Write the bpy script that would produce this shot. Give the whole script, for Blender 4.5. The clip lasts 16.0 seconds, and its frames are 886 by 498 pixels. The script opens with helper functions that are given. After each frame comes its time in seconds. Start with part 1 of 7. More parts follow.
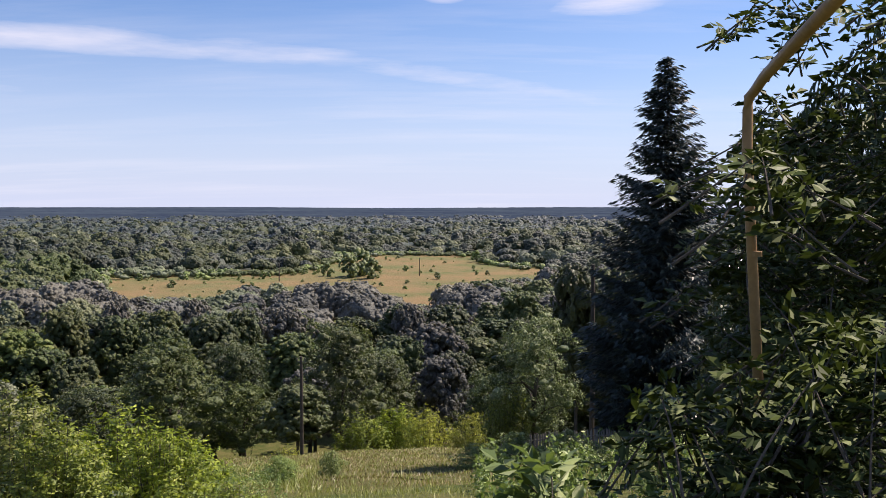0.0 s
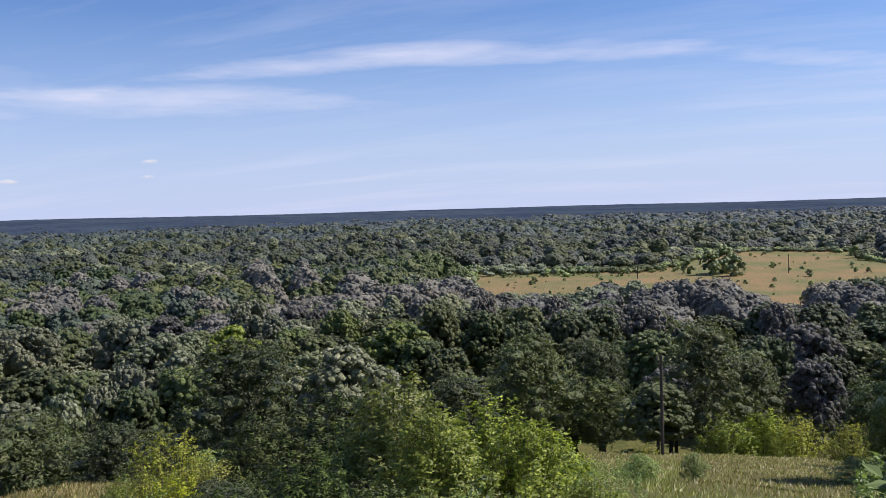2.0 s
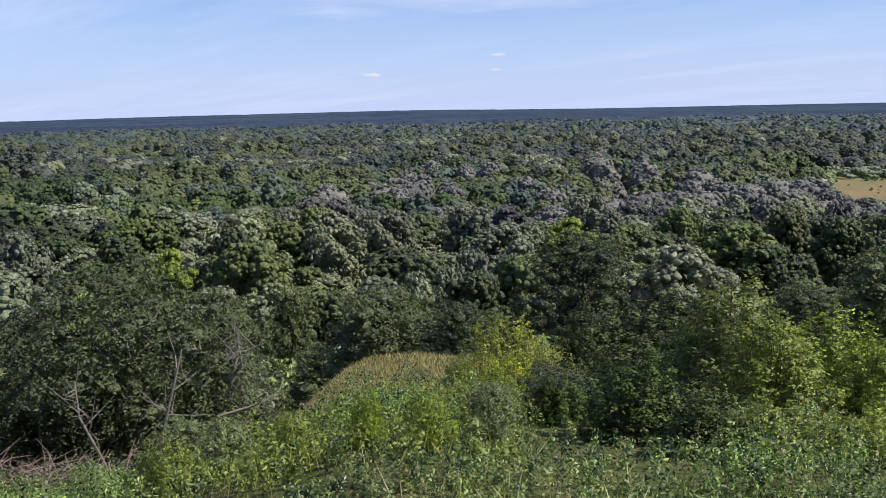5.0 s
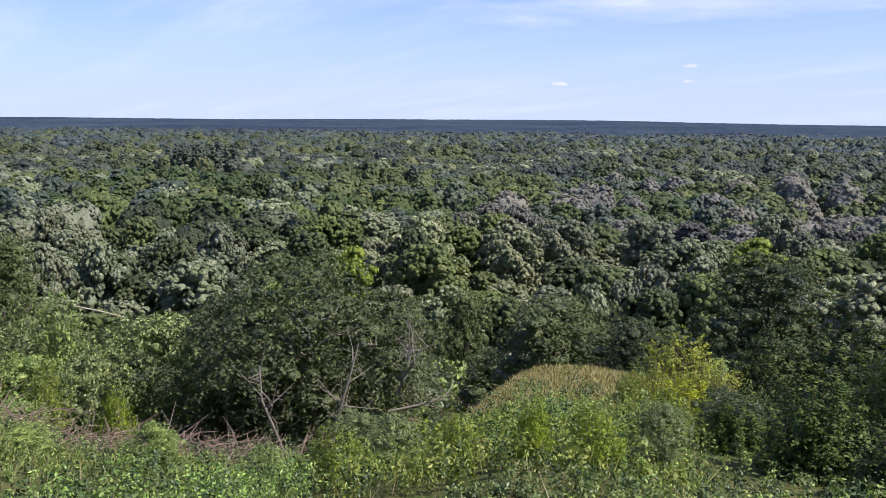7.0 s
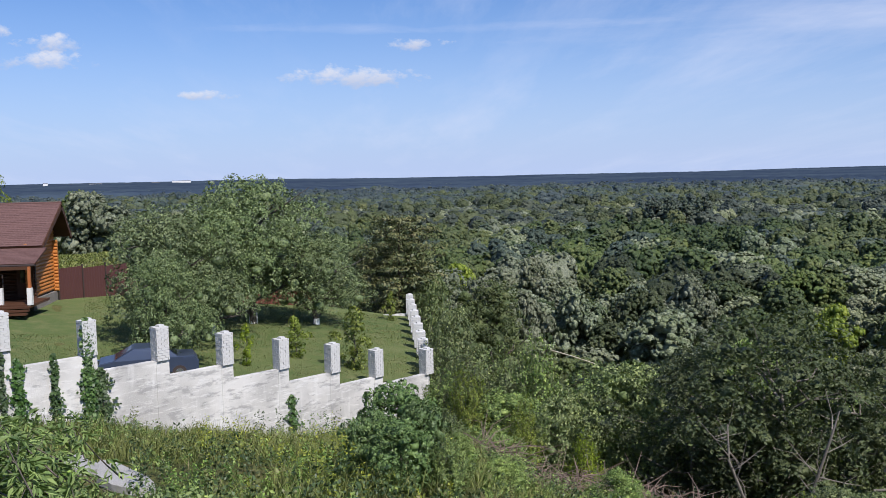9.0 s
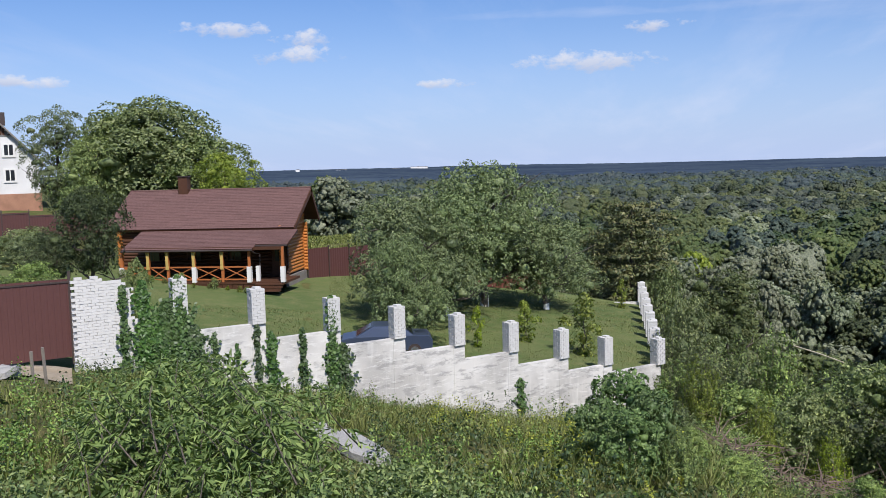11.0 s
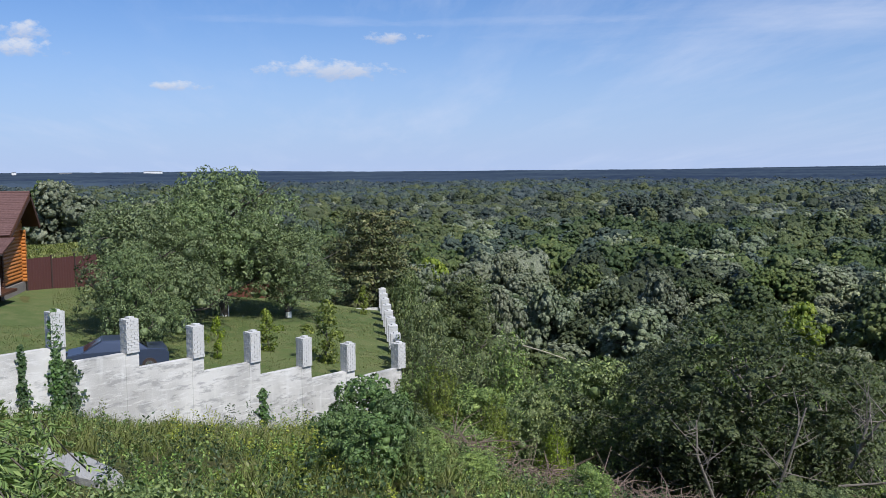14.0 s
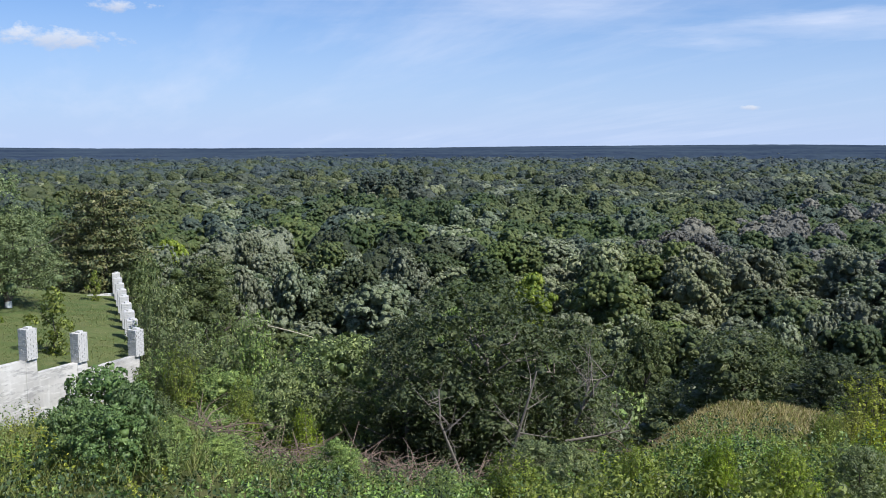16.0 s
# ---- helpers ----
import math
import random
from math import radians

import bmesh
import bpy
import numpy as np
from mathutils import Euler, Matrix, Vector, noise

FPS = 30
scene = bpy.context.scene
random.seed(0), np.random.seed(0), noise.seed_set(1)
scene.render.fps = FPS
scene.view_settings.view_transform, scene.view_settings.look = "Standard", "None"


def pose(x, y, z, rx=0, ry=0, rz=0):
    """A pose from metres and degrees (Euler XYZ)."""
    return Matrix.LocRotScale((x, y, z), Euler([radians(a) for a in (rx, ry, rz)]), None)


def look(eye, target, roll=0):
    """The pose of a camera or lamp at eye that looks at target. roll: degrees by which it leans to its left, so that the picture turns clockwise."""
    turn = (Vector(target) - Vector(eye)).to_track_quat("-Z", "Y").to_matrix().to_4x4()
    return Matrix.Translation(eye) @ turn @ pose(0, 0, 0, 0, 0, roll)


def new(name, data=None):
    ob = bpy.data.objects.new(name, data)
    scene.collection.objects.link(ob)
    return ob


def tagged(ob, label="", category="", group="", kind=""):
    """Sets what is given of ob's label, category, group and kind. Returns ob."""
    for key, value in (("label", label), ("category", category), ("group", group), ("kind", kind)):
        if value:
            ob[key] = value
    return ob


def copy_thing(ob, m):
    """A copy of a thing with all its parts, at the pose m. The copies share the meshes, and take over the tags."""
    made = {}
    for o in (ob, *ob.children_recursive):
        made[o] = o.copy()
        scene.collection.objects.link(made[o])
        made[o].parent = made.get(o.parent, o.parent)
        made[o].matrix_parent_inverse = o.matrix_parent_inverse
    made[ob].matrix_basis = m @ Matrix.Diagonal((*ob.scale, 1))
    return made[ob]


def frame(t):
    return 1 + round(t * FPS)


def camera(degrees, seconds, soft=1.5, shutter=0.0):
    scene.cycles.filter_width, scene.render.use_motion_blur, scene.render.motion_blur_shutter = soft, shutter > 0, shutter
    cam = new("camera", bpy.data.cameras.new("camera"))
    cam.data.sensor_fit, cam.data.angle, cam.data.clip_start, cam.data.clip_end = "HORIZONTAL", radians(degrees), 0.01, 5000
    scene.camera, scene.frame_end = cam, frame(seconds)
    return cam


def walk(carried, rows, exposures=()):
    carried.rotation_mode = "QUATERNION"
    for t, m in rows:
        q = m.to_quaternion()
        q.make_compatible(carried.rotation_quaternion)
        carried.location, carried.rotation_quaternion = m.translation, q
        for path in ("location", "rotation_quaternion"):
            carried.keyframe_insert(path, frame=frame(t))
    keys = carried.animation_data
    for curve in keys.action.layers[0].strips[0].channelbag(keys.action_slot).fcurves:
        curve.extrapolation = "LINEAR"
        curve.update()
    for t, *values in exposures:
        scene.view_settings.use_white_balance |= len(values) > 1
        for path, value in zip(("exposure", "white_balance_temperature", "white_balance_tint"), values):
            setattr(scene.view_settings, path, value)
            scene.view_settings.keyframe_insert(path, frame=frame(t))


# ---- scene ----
cam = camera(52.03, 16.0, soft=0.85)
EYE = 30.0  # the plain below the hill is z = 0
ROWS = [  # seconds, yaw to the left, pitch up, roll
    (0.0, 0.10, -2.81, 0.02),
    (0.5, 4.31, -2.89, -0.46),
    (1.0, 11.32, -2.32, -1.09),
    (1.5, 16.24, -2.42, -1.38),
    (2.0, 22.44, -2.67, -1.65),
    (2.5, 27.04, -2.72, -1.92),
    (3.0, 29.52, -3.20, -1.08),
    (3.5, 31.58, -3.75, -0.94),
    (4.0, 34.82, -4.15, -0.48),
    (4.5, 39.30, -6.90, -0.68),
    (4.7, 41.29, -7.97, -1.01),
    (6.8, 53.47, -8.68, 0.57),
    (7.0, 55.02, -8.24, 0.64),
    (7.5, 60.67, -6.09, 1.01),
    (8.0, 69.17, -5.32, 0.23),
    (8.5, 76.82, -4.82, -0.50),
    (9.0, 84.20, -4.77, -1.30),
    (9.5, 90.28, -4.88, -1.83),
    (10.0, 95.48, -5.23, -2.25),
    (10.2, 97.05, -5.50, -2.01),
    (12.5, 99.43, -5.25, -1.39),
    (13.0, 98.44, -5.29, -1.62),
    (13.5, 90.77, -5.03, -1.44),
    (14.0, 82.52, -5.14, -0.53),
    (14.5, 77.13, -5.40, -0.05),
    (15.0, 69.39, -5.77, 0.20),
    (15.5, 66.36, -6.49, 0.11),
    (16.0, 66.41, -6.60, -0.12),
]
walk(cam, [(t, pose(0, 0, EYE, 90 + pitch, 0, yaw) @ pose(0, 0, 0, 0, 0, roll)) for t, yaw, pitch, roll in ROWS],
     exposures=[(0.0, 0.53, 7200, 20), (2.0, 0.32, 6560, 18), (4.0, 0.31, 6270, 16), (7.0, 0.58, 6400, 17), (9.0, 0.22, 6130, 14), (13.0, 0.23, 6270, 13), (14.0, 0.13, 5990, 11), (15.0, 0.23, 6030, 10.5), (16.0, 0.31, 6080, 10)])

# ---- light ----
SUN_BEARING, SUN_HEIGHT = -60.0, 50.0  # degrees to the left of +y, above the horizon
sun_way = Vector((-math.sin(radians(SUN_BEARING)) * math.cos(radians(SUN_HEIGHT)),
                  math.cos(radians(SUN_BEARING)) * math.cos(radians(SUN_HEIGHT)), math.sin(radians(SUN_HEIGHT))))
sun = new("sun", bpy.data.lights.new("sun", "SUN"))
sun.data.energy, sun.data.angle, sun.data.color = 5.2, radians(0.55), (1.0, 0.94, 0.85)
sun.matrix_world = look(sun_way * 100, (0, 0, 0))


class Nodes:
    """A short hand for node trees."""

    def __init__(self, tree):
        self.tree = tree
        tree.nodes.clear()

    def add(self, kind, op="", **inputs):
        n = self.tree.nodes.new(kind)
        if op:
            n.operation = op
        for k, v in inputs.items():
            key = int(k[1:]) if k[0] == "i" and k[1:].isdigit() else k.replace("_", " ")
            if isinstance(v, bpy.types.NodeSocket):
                self.tree.links.new(v, n.inputs[key])
            else:
                n.inputs[key].default_value = v
        return n

    def math(self, op, a, b=0.0, c=0.0, clamp=False):
        n = self.add("ShaderNodeMath", op, i0=a, i1=b)
        n.use_clamp = clamp
        if op == "MULTIPLY_ADD":
            if isinstance(c, bpy.types.NodeSocket):
                self.tree.links.new(c, n.inputs[2])
            else:
                n.inputs[2].default_value = c
        return n.outputs[0]

    def mix(self, f, a, b, blend="MIX"):
        n = self.tree.nodes.new("ShaderNodeMix")
        n.data_type, n.blend_type = "RGBA", blend
        for socket, v in ((n.inputs[0], f), (n.inputs[6], a), (n.inputs[7], b)):
            if isinstance(v, bpy.types.NodeSocket):
                self.tree.links.new(v, socket)
            else:
                socket.default_value = v if isinstance(v, (int, float)) else (*v, 1)
        return n.outputs[2]

    def ramp(self, f, *stops):
        n = self.tree.nodes.new("ShaderNodeValToRGB")
        e = n.color_ramp.elements
        while len(e) < len(stops):
            e.new(0.5)
        for k, (p, v) in zip(e, stops):
            k.position, k.color = p, ((v, v, v, 1) if isinstance(v, (int, float)) else (*v, 1))
        self.tree.links.new(f, n.inputs[0])
        return n.outputs[0]

    def noise(self, scale, vector=None, detail=4.0, rough=0.55, kind="ShaderNodeTexNoise"):
        n = self.add(kind, Scale=scale, Detail=detail, Roughness=rough)
        if vector is not None:
            self.tree.links.new(vector, n.inputs["Vector"])
        return n.outputs[0]


def build_sky():
    world = bpy.data.worlds.new("sky")
    scene.world = world
    world.use_nodes = True
    k = Nodes(world.node_tree)
    sky = k.add("ShaderNodeTexSky")
    sky.sky_type, sky.sun_disc = "NISHITA", False
    sky.sun_elevation, sky.sun_rotation = radians(SUN_HEIGHT), radians(-SUN_BEARING)
    sky.altitude, sky.air_density, sky.dust_density, sky.ozone_density = 150.0, 1.0, 1.0, 2.5
    way = k.add("ShaderNodeTexCoord").outputs["Generated"]
    xyz = k.add("ShaderNodeSeparateXYZ", i0=way)
    up = k.math("MAXIMUM", xyz.outputs[2], 0.0)
    # thin high cloud: the direction laid out on a plane overhead, pulled into streaks
    low = k.math("ADD", up, 0.10)
    flat = k.add("ShaderNodeCombineXYZ", X=k.math("DIVIDE", xyz.outputs[0], low), Y=k.math("DIVIDE", xyz.outputs[1], low), Z=0.0).outputs[0]
    streak = k.add("ShaderNodeMapping", Vector=flat, Rotation=(0, 0, radians(24)), Scale=(0.30, 1.25, 1.0)).outputs[0]
    wisps = k.noise(1.1, streak, 7.0, 0.62)
    veil = k.noise(0.35, flat, 3.0)
    thin = k.math("MULTIPLY", k.ramp(wisps, (0.47, 0.0), (0.72, 1.0)), k.ramp(veil, (0.36, 0.15), (0.62, 1.0)))
    # haze of the air near the horizon
    haze = k.ramp(up, (0.0, 0.78), (0.07, 0.52), (0.14, 0.24), (0.21, 0.05))
    blue = k.mix(1.0, sky.outputs[0], (0.68, 1.02, 1.46), "MULTIPLY")
    colour = k.mix(haze, blue, (7.3, 8.65, 11.8))
    colour = k.mix(k.math("MULTIPLY", thin, 0.42), colour, (8.6, 9.3, 11.0))
    # long streaks of high cloud: bearing, height, half width, half height, bow, strength
    ripple = k.noise(5.0, k.add("ShaderNodeMapping", Vector=way, Scale=(1.0, 1.0, 7.0)).outputs[0], 6.0, 0.6)
    for az, el, w, h, bow, much in ((20.0, 9.5, 38.0, 1.0, 3.0, 0.58), (40.0, 6.9, 20.0, 1.5, 0.5, 0.55), (57.0, 7.8, 20.0, 1.7, 0.3, 0.3), (-10.5, 12.2, 4.5, 0.9, 0.2, 0.75), (0.0, 12.6, 2.0, 0.45, -0.6, 0.5),
                                    (66.0, 8.8, 18.0, 1.8, 0.4, 0.25), (77.0, 8.9, 14.0, 0.5, 0.1, 0.3), (93.0, 9.0, 12.0, 0.6, 0.2, 0.3)):
        a, e = radians(az), radians(el)
        side, lift = (math.cos(a), math.sin(a), 0.0), (math.sin(a) * math.sin(e), -math.cos(a) * math.sin(e), math.cos(e))
        u = k.math("DIVIDE", k.add("ShaderNodeVectorMath", "DOT_PRODUCT", i0=way, i1=side).outputs["Value"], math.sin(radians(w)))
        v = k.math("DIVIDE", k.add("ShaderNodeVectorMath", "DOT_PRODUCT", i0=way, i1=lift).outputs["Value"], radians(h))
        v = k.math("ADD", v, k.math("MULTIPLY", k.math("MULTIPLY", u, u), bow))
        r = k.math("ADD", k.math("MULTIPLY", u, u), k.math("MULTIPLY", v, v))
        ahead = k.add("ShaderNodeVectorMath", "DOT_PRODUCT", i0=way, i1=(-math.sin(a), math.cos(a), 0.0)).outputs["Value"]
        body = k.math("ADD", k.math("MULTIPLY", ripple, 2.2), k.math("SUBTRACT", -0.55, r))
        body = k.math("MULTIPLY", k.ramp(body, (0.0, 0.0), (0.9, much)), k.math("GREATER_THAN", ahead, 0.3))
        colour = k.mix(body, colour, (9.4, 9.8, 11.2))
    # small fair-weather clouds low over the plain: bearing, height, half width, half height
    puffs = k.noise(34.0, k.add("ShaderNodeMapping", Vector=way, Scale=(1.0, 1.0, 1.8)).outputs[0], 6.0, 0.62)
    for az, el, w, h in ((111.4, 8.4, 2.6, 0.5), (106.8, 7.9, 2.2, 0.6), (107.6, 6.9, 3.4, 0.6), (89.6, 6.1, 3.6, 0.8), (98.6, 5.0, 1.8, 0.35),
                         (124.0, 5.4, 1.3, 0.4), (121.6, 5.2, 1.3, 0.4), (85.3, 8.0, 1.8, 0.5), (47.9, 2.1, 0.7, 0.18), (40.2, 2.3, 0.55, 0.16), (40.2, 3.2, 0.5, 0.16)):
        a, e = radians(az), radians(el)
        side = (math.cos(a), math.sin(a), 0.0)
        lift = (math.sin(a) * math.sin(e), -math.cos(a) * math.sin(e), math.cos(e))
        u = k.add("ShaderNodeVectorMath", "DOT_PRODUCT", i0=way, i1=side).outputs["Value"]
        v = k.add("ShaderNodeVectorMath", "DOT_PRODUCT", i0=way, i1=lift).outputs["Value"]
        ahead = k.add("ShaderNodeVectorMath", "DOT_PRODUCT", i0=way, i1=(-math.sin(a), math.cos(a), 0.0)).outputs["Value"]
        uu = k.math("DIVIDE", u, radians(w * 1.2))
        vv = k.math("DIVIDE", v, radians(h))
        r = k.math("ADD", k.math("MULTIPLY", uu, uu), k.math("MULTIPLY", vv, vv))
        body = k.math("ADD", k.math("MULTIPLY", puffs, 5.0), k.math("SUBTRACT", -1.8, r))
        body = k.math("MULTIPLY", k.ramp(body, (0.05, 0.0), (0.95, 0.7)), k.math("GREATER_THAN", ahead, 0.3))
        shade = k.mix(k.ramp(k.math("MULTIPLY_ADD", vv, 0.5, 0.5), (0.15, 0.0), (0.7, 1.0)), (7.0, 7.3, 8.4), (10.5, 10.3, 10.2))
        colour = k.mix(body, colour, shade)
    back = k.add("ShaderNodeBackground", Color=colour, Strength=0.070)
    k.add("ShaderNodeOutputWorld", Surface=back.outputs[0])


build_sky()


# ---- materials ----
def material(name):
    m = bpy.data.materials.new(name)
    m.use_nodes = True
    k = Nodes(m.node_tree)
    return m, k


def finish(k, colour, rough=0.8, bump=None, depth=0.02, metal=0.0, spec=0.3):
    b = k.add("ShaderNodeBsdfPrincipled", Base_Color=colour, Roughness=rough, Metallic=metal)
    b.inputs["Specular IOR Level"].default_value = spec
    if bump is not None:
        k.tree.links.new(k.add("ShaderNodeBump", Height=bump, Distance=depth, Strength=0.8).outputs[0], b.inputs["Normal"])
    k.add("ShaderNodeOutputMaterial", Surface=b.outputs[0])


def plain(name, colour, rough=0.7, scale=6.0, vary=0.25, metal=0.0, bump=0.004, spec=0.3):
    """A surface with two scales of stain and grain over one base colour."""
    m, k = material(name)
    at = k.add("ShaderNodeTexCoord").outputs["Object"]
    low, high = [c * (1 - vary) for c in colour], [min(1, c * (1 + vary * 0.6)) for c in colour]
    big = k.noise(scale * 0.25, at, 3.0)
    fine = k.noise(scale * 6, at, 4.0)
    f = k.math("ADD", k.math("MULTIPLY", big, 0.6), k.math("MULTIPLY", fine, 0.4))
    c = k.mix(k.ramp(f, (0.3, 0.0), (0.7, 1.0)), low, high)
    r = k.add("ShaderNodeObjectInfo").outputs["Random"]
    c = k.mix(k.math("MULTIPLY", r, 0.3), c, [x * 0.8 for x in colour])
    finish(k, c, rough, fine, bump, metal, spec)
    return m


def leaf_material(name, a, b, c, glow=0.12, rough=0.45, spec=0.35, ruffle=0.0, spark=1.3):
    """Leaves: three tones by leaf and by plant; some light passes through them. ruffle: sprays to the metre."""
    m, k = material(name)
    leaf = k.add("ShaderNodeNewGeometry").outputs["Random Per Island"]
    plant = k.add("ShaderNodeObjectInfo").outputs["Random"]
    at = k.add("ShaderNodeNewGeometry").outputs["Position"]
    wood = 0 < ruffle < 2
    tone = k.ramp(leaf, (0.0, a if wood else [p * 0.78 for p in a]), (0.4, b), (0.85, [p * 0.9 for p in c] if wood else c), (1.0, [min(0.7, p * (1.0 if wood else spark)) for p in c]))
    patch = k.noise(0.3, at, 3.0)
    tone = k.mix(k.ramp(patch, (0.36, 0.45), (0.48, 0.0)), tone, a)
    tone = k.mix(k.ramp(patch, (0.54, 0.0), (0.68, 0.4)), tone, c)
    hsv = k.add("ShaderNodeHueSaturation", Color=tone, Hue=k.math("MULTIPLY_ADD", plant, 0.016, 0.490),
                Saturation=k.math("MULTIPLY_ADD", plant, 0.25, 0.85), Value=k.math("MULTIPLY_ADD", plant, 0.4, 0.82))
    col = hsv.outputs[0]
    if wood:  # woods: groves of lighter and darker trees
        groves = k.noise(0.022, at, 3.0)
        col = k.mix(1.0, hsv.outputs[0], k.ramp(groves, (0.36, (0.78, 0.82, 0.86)), (0.5, (1.0, 1.0, 1.0)), (0.64, (1.2, 1.16, 1.02))), "MULTIPLY")
    if ruffle:  # single leaves within the sprays
        speck = k.noise(4.5 if wood else 9.0, at, 3.0, 0.7)
        col = k.mix(1.0, col, k.ramp(speck, (0.36, (0.62, 0.64, 0.66)), (0.5, (1.0, 1.0, 1.0)), (0.64, (1.42, 1.38, 1.25))), "MULTIPLY")
    body = k.add("ShaderNodeBsdfPrincipled", Base_Color=col, Roughness=rough)
    body.inputs["Specular IOR Level"].default_value = spec
    if ruffle:
        sprays = k.noise(ruffle * 1.6, at, 4.0, 0.65)
        bough = k.add("ShaderNodeTexVoronoi", Vector=k.add("ShaderNodeVectorMath", "ADD", i0=at, i1=k.add("ShaderNodeTexNoise", Vector=at, Scale=ruffle).outputs["Color"]).outputs[0], Scale=ruffle * 0.45)
        tufts = k.add("ShaderNodeBump", Height=k.math("MULTIPLY", bough.outputs["Distance"], -1.0), Distance=0.75 / ruffle, Strength=0.7 if ruffle < 2 else 0.2)
        fine = k.add("ShaderNodeBump", Height=sprays, Distance=0.8 / ruffle, Strength=0.7 if ruffle < 2 else 0.3, Normal=tufts.outputs[0])
        k.tree.links.new(fine.outputs[0], body.inputs["Normal"])
    thin = k.add("ShaderNodeBsdfTranslucent", Color=k.mix(0.5, col, (b[0] * 1.5, b[1] * 1.5, b[2] * 0.7)))
    both = k.add("ShaderNodeMixShader", i0=glow, i1=body.outputs[0], i2=thin.outputs[0])
    k.add("ShaderNodeOutputMaterial", Surface=both.outputs[0])
    return m


def ground_material(name, tones, scale=0.5, bump=0.08):
    m, k = material(name)
    at = k.add("ShaderNodeNewGeometry").outputs["Position"]
    big, mid, fine = k.noise(scale * 0.12, at, 3.0), k.noise(scale, at, 4.0), k.noise(scale * 14, at, 4.0, 0.7)
    c = k.mix(k.ramp(big, (0.4, 0.0), (0.6, 1.0)), tones[0], tones[1])
    c = k.mix(k.ramp(mid, (0.42, 0.0), (0.68, 0.8)), c, tones[2])
    c = k.mix(k.math("MULTIPLY", k.ramp(fine, (0.35, 1.0), (0.6, 0.0)), 0.6), c, tones[3])
    finish(k, c, 0.95, k.math("ADD", fine, mid), bump, 0.0, 0.1)
    return m


GREEN = leaf_material("leaves_green", (0.069, 0.095, 0.034), (0.095, 0.130, 0.045), (0.148, 0.176, 0.063), 0.28, ruffle=1.3, spark=1.45)
DEEP = leaf_material("leaves_deep_green", (0.038, 0.060, 0.024), (0.059, 0.082, 0.033), (0.087, 0.114, 0.044), 0.26, ruffle=1.3, spark=1.4)
SILVER = leaf_material("leaves_silver", (0.118, 0.143, 0.080), (0.165, 0.190, 0.115), (0.270, 0.292, 0.200), 0.20, 0.6, 0.12, ruffle=1.5, spark=1.35)
SCRUB = leaf_material("leaves_scrub", (0.098, 0.146, 0.048), (0.146, 0.212, 0.067), (0.248, 0.300, 0.102), 0.28, ruffle=2.5, spark=1.6)
# leaf colour darkened to stand in for deep shade
SHADE = leaf_material("leaves_shade_painted", (0.033, 0.052, 0.022), (0.047, 0.072, 0.030), (0.072, 0.098, 0.040), 0.10, ruffle=2.5)
GREY = leaf_material("leaves_grey_violet", (0.118, 0.117, 0.106), (0.148, 0.147, 0.133), (0.190, 0.188, 0.170), 0.20, 0.65, 0.1, ruffle=1.5, spark=1.25)
FRESH = leaf_material("leaves_fresh", (0.106, 0.159, 0.023), (0.176, 0.237, 0.033), (0.277, 0.322, 0.054), 0.40, ruffle=3.0)
YELLOW = leaf_material("leaves_yellowish", (0.198, 0.239, 0.025), (0.313, 0.354, 0.037), (0.411, 0.442, 0.062), 0.4, ruffle=3.5)
# box elder leaves darker than FRESH and THICKET; shade is in the colour
MAPLE = leaf_material("leaves_maple_shaded", (0.030, 0.056, 0.011), (0.050, 0.082, 0.018), (0.085, 0.116, 0.027), 0.14, 0.55, 0.15)
THICKET = leaf_material("leaves_thicket", (0.094, 0.168, 0.040), (0.158, 0.252, 0.062), (0.254, 0.345, 0.093), 0.25, 0.5, spark=1.3)
DOGWOOD = leaf_material("leaves_dogwood", (0.060, 0.112, 0.032), (0.092, 0.160, 0.045), (0.150, 0.222, 0.070), 0.22, 0.5, spark=1.3)
APPLE = leaf_material("leaves_apple", (0.086, 0.121, 0.049), (0.121, 0.162, 0.068), (0.178, 0.217, 0.101), 0.22, ruffle=3.0, spark=1.3)
NEEDLES = leaf_material("needles_spruce", (0.016, 0.029, 0.029), (0.025, 0.045, 0.041), (0.058, 0.081, 0.074), 0.05)
PINE = leaf_material("needles_pine", (0.055, 0.077, 0.029), (0.085, 0.103, 0.040), (0.145, 0.138, 0.060), 0.15, ruffle=3.0)
IVY = leaf_material("leaves_creeper", (0.030, 0.066, 0.018), (0.052, 0.100, 0.027), (0.086, 0.145, 0.040), 0.2)
GRASS = leaf_material("grass_blades", (0.097, 0.135, 0.031), (0.160, 0.192, 0.046), (0.234, 0.246, 0.080), 0.3, spark=1.3)
STRAW = leaf_material("grass_straw", (0.132, 0.117, 0.047), (0.197, 0.172, 0.073), (0.264, 0.219, 0.106), 0.25)
WEED = leaf_material("weeds", (0.084, 0.158, 0.041), (0.144, 0.233, 0.062), (0.241, 0.326, 0.084), 0.3, spark=1.3)
# leaf tones of the far woods, greyed and blued to paint in haze
FAR = leaf_material("leaves_far_wood_hazed", (0.041, 0.059, 0.044), (0.058, 0.080, 0.058), (0.088, 0.109, 0.077), 0.15, ruffle=0.7, spark=1.3)
FAR_BLUE = leaf_material("leaves_far_wood_haze_blue", (0.028, 0.043, 0.044), (0.043, 0.061, 0.059), (0.063, 0.082, 0.080), 0.10, ruffle=0.5, spark=1.2)
BARK = plain("bark", (0.10, 0.085, 0.07), 0.95, 5.0, 0.5, bump=0.02)
DEADWOOD = plain("dead_wood", (0.21, 0.185, 0.155), 0.9, 6.0, 0.4, bump=0.01)
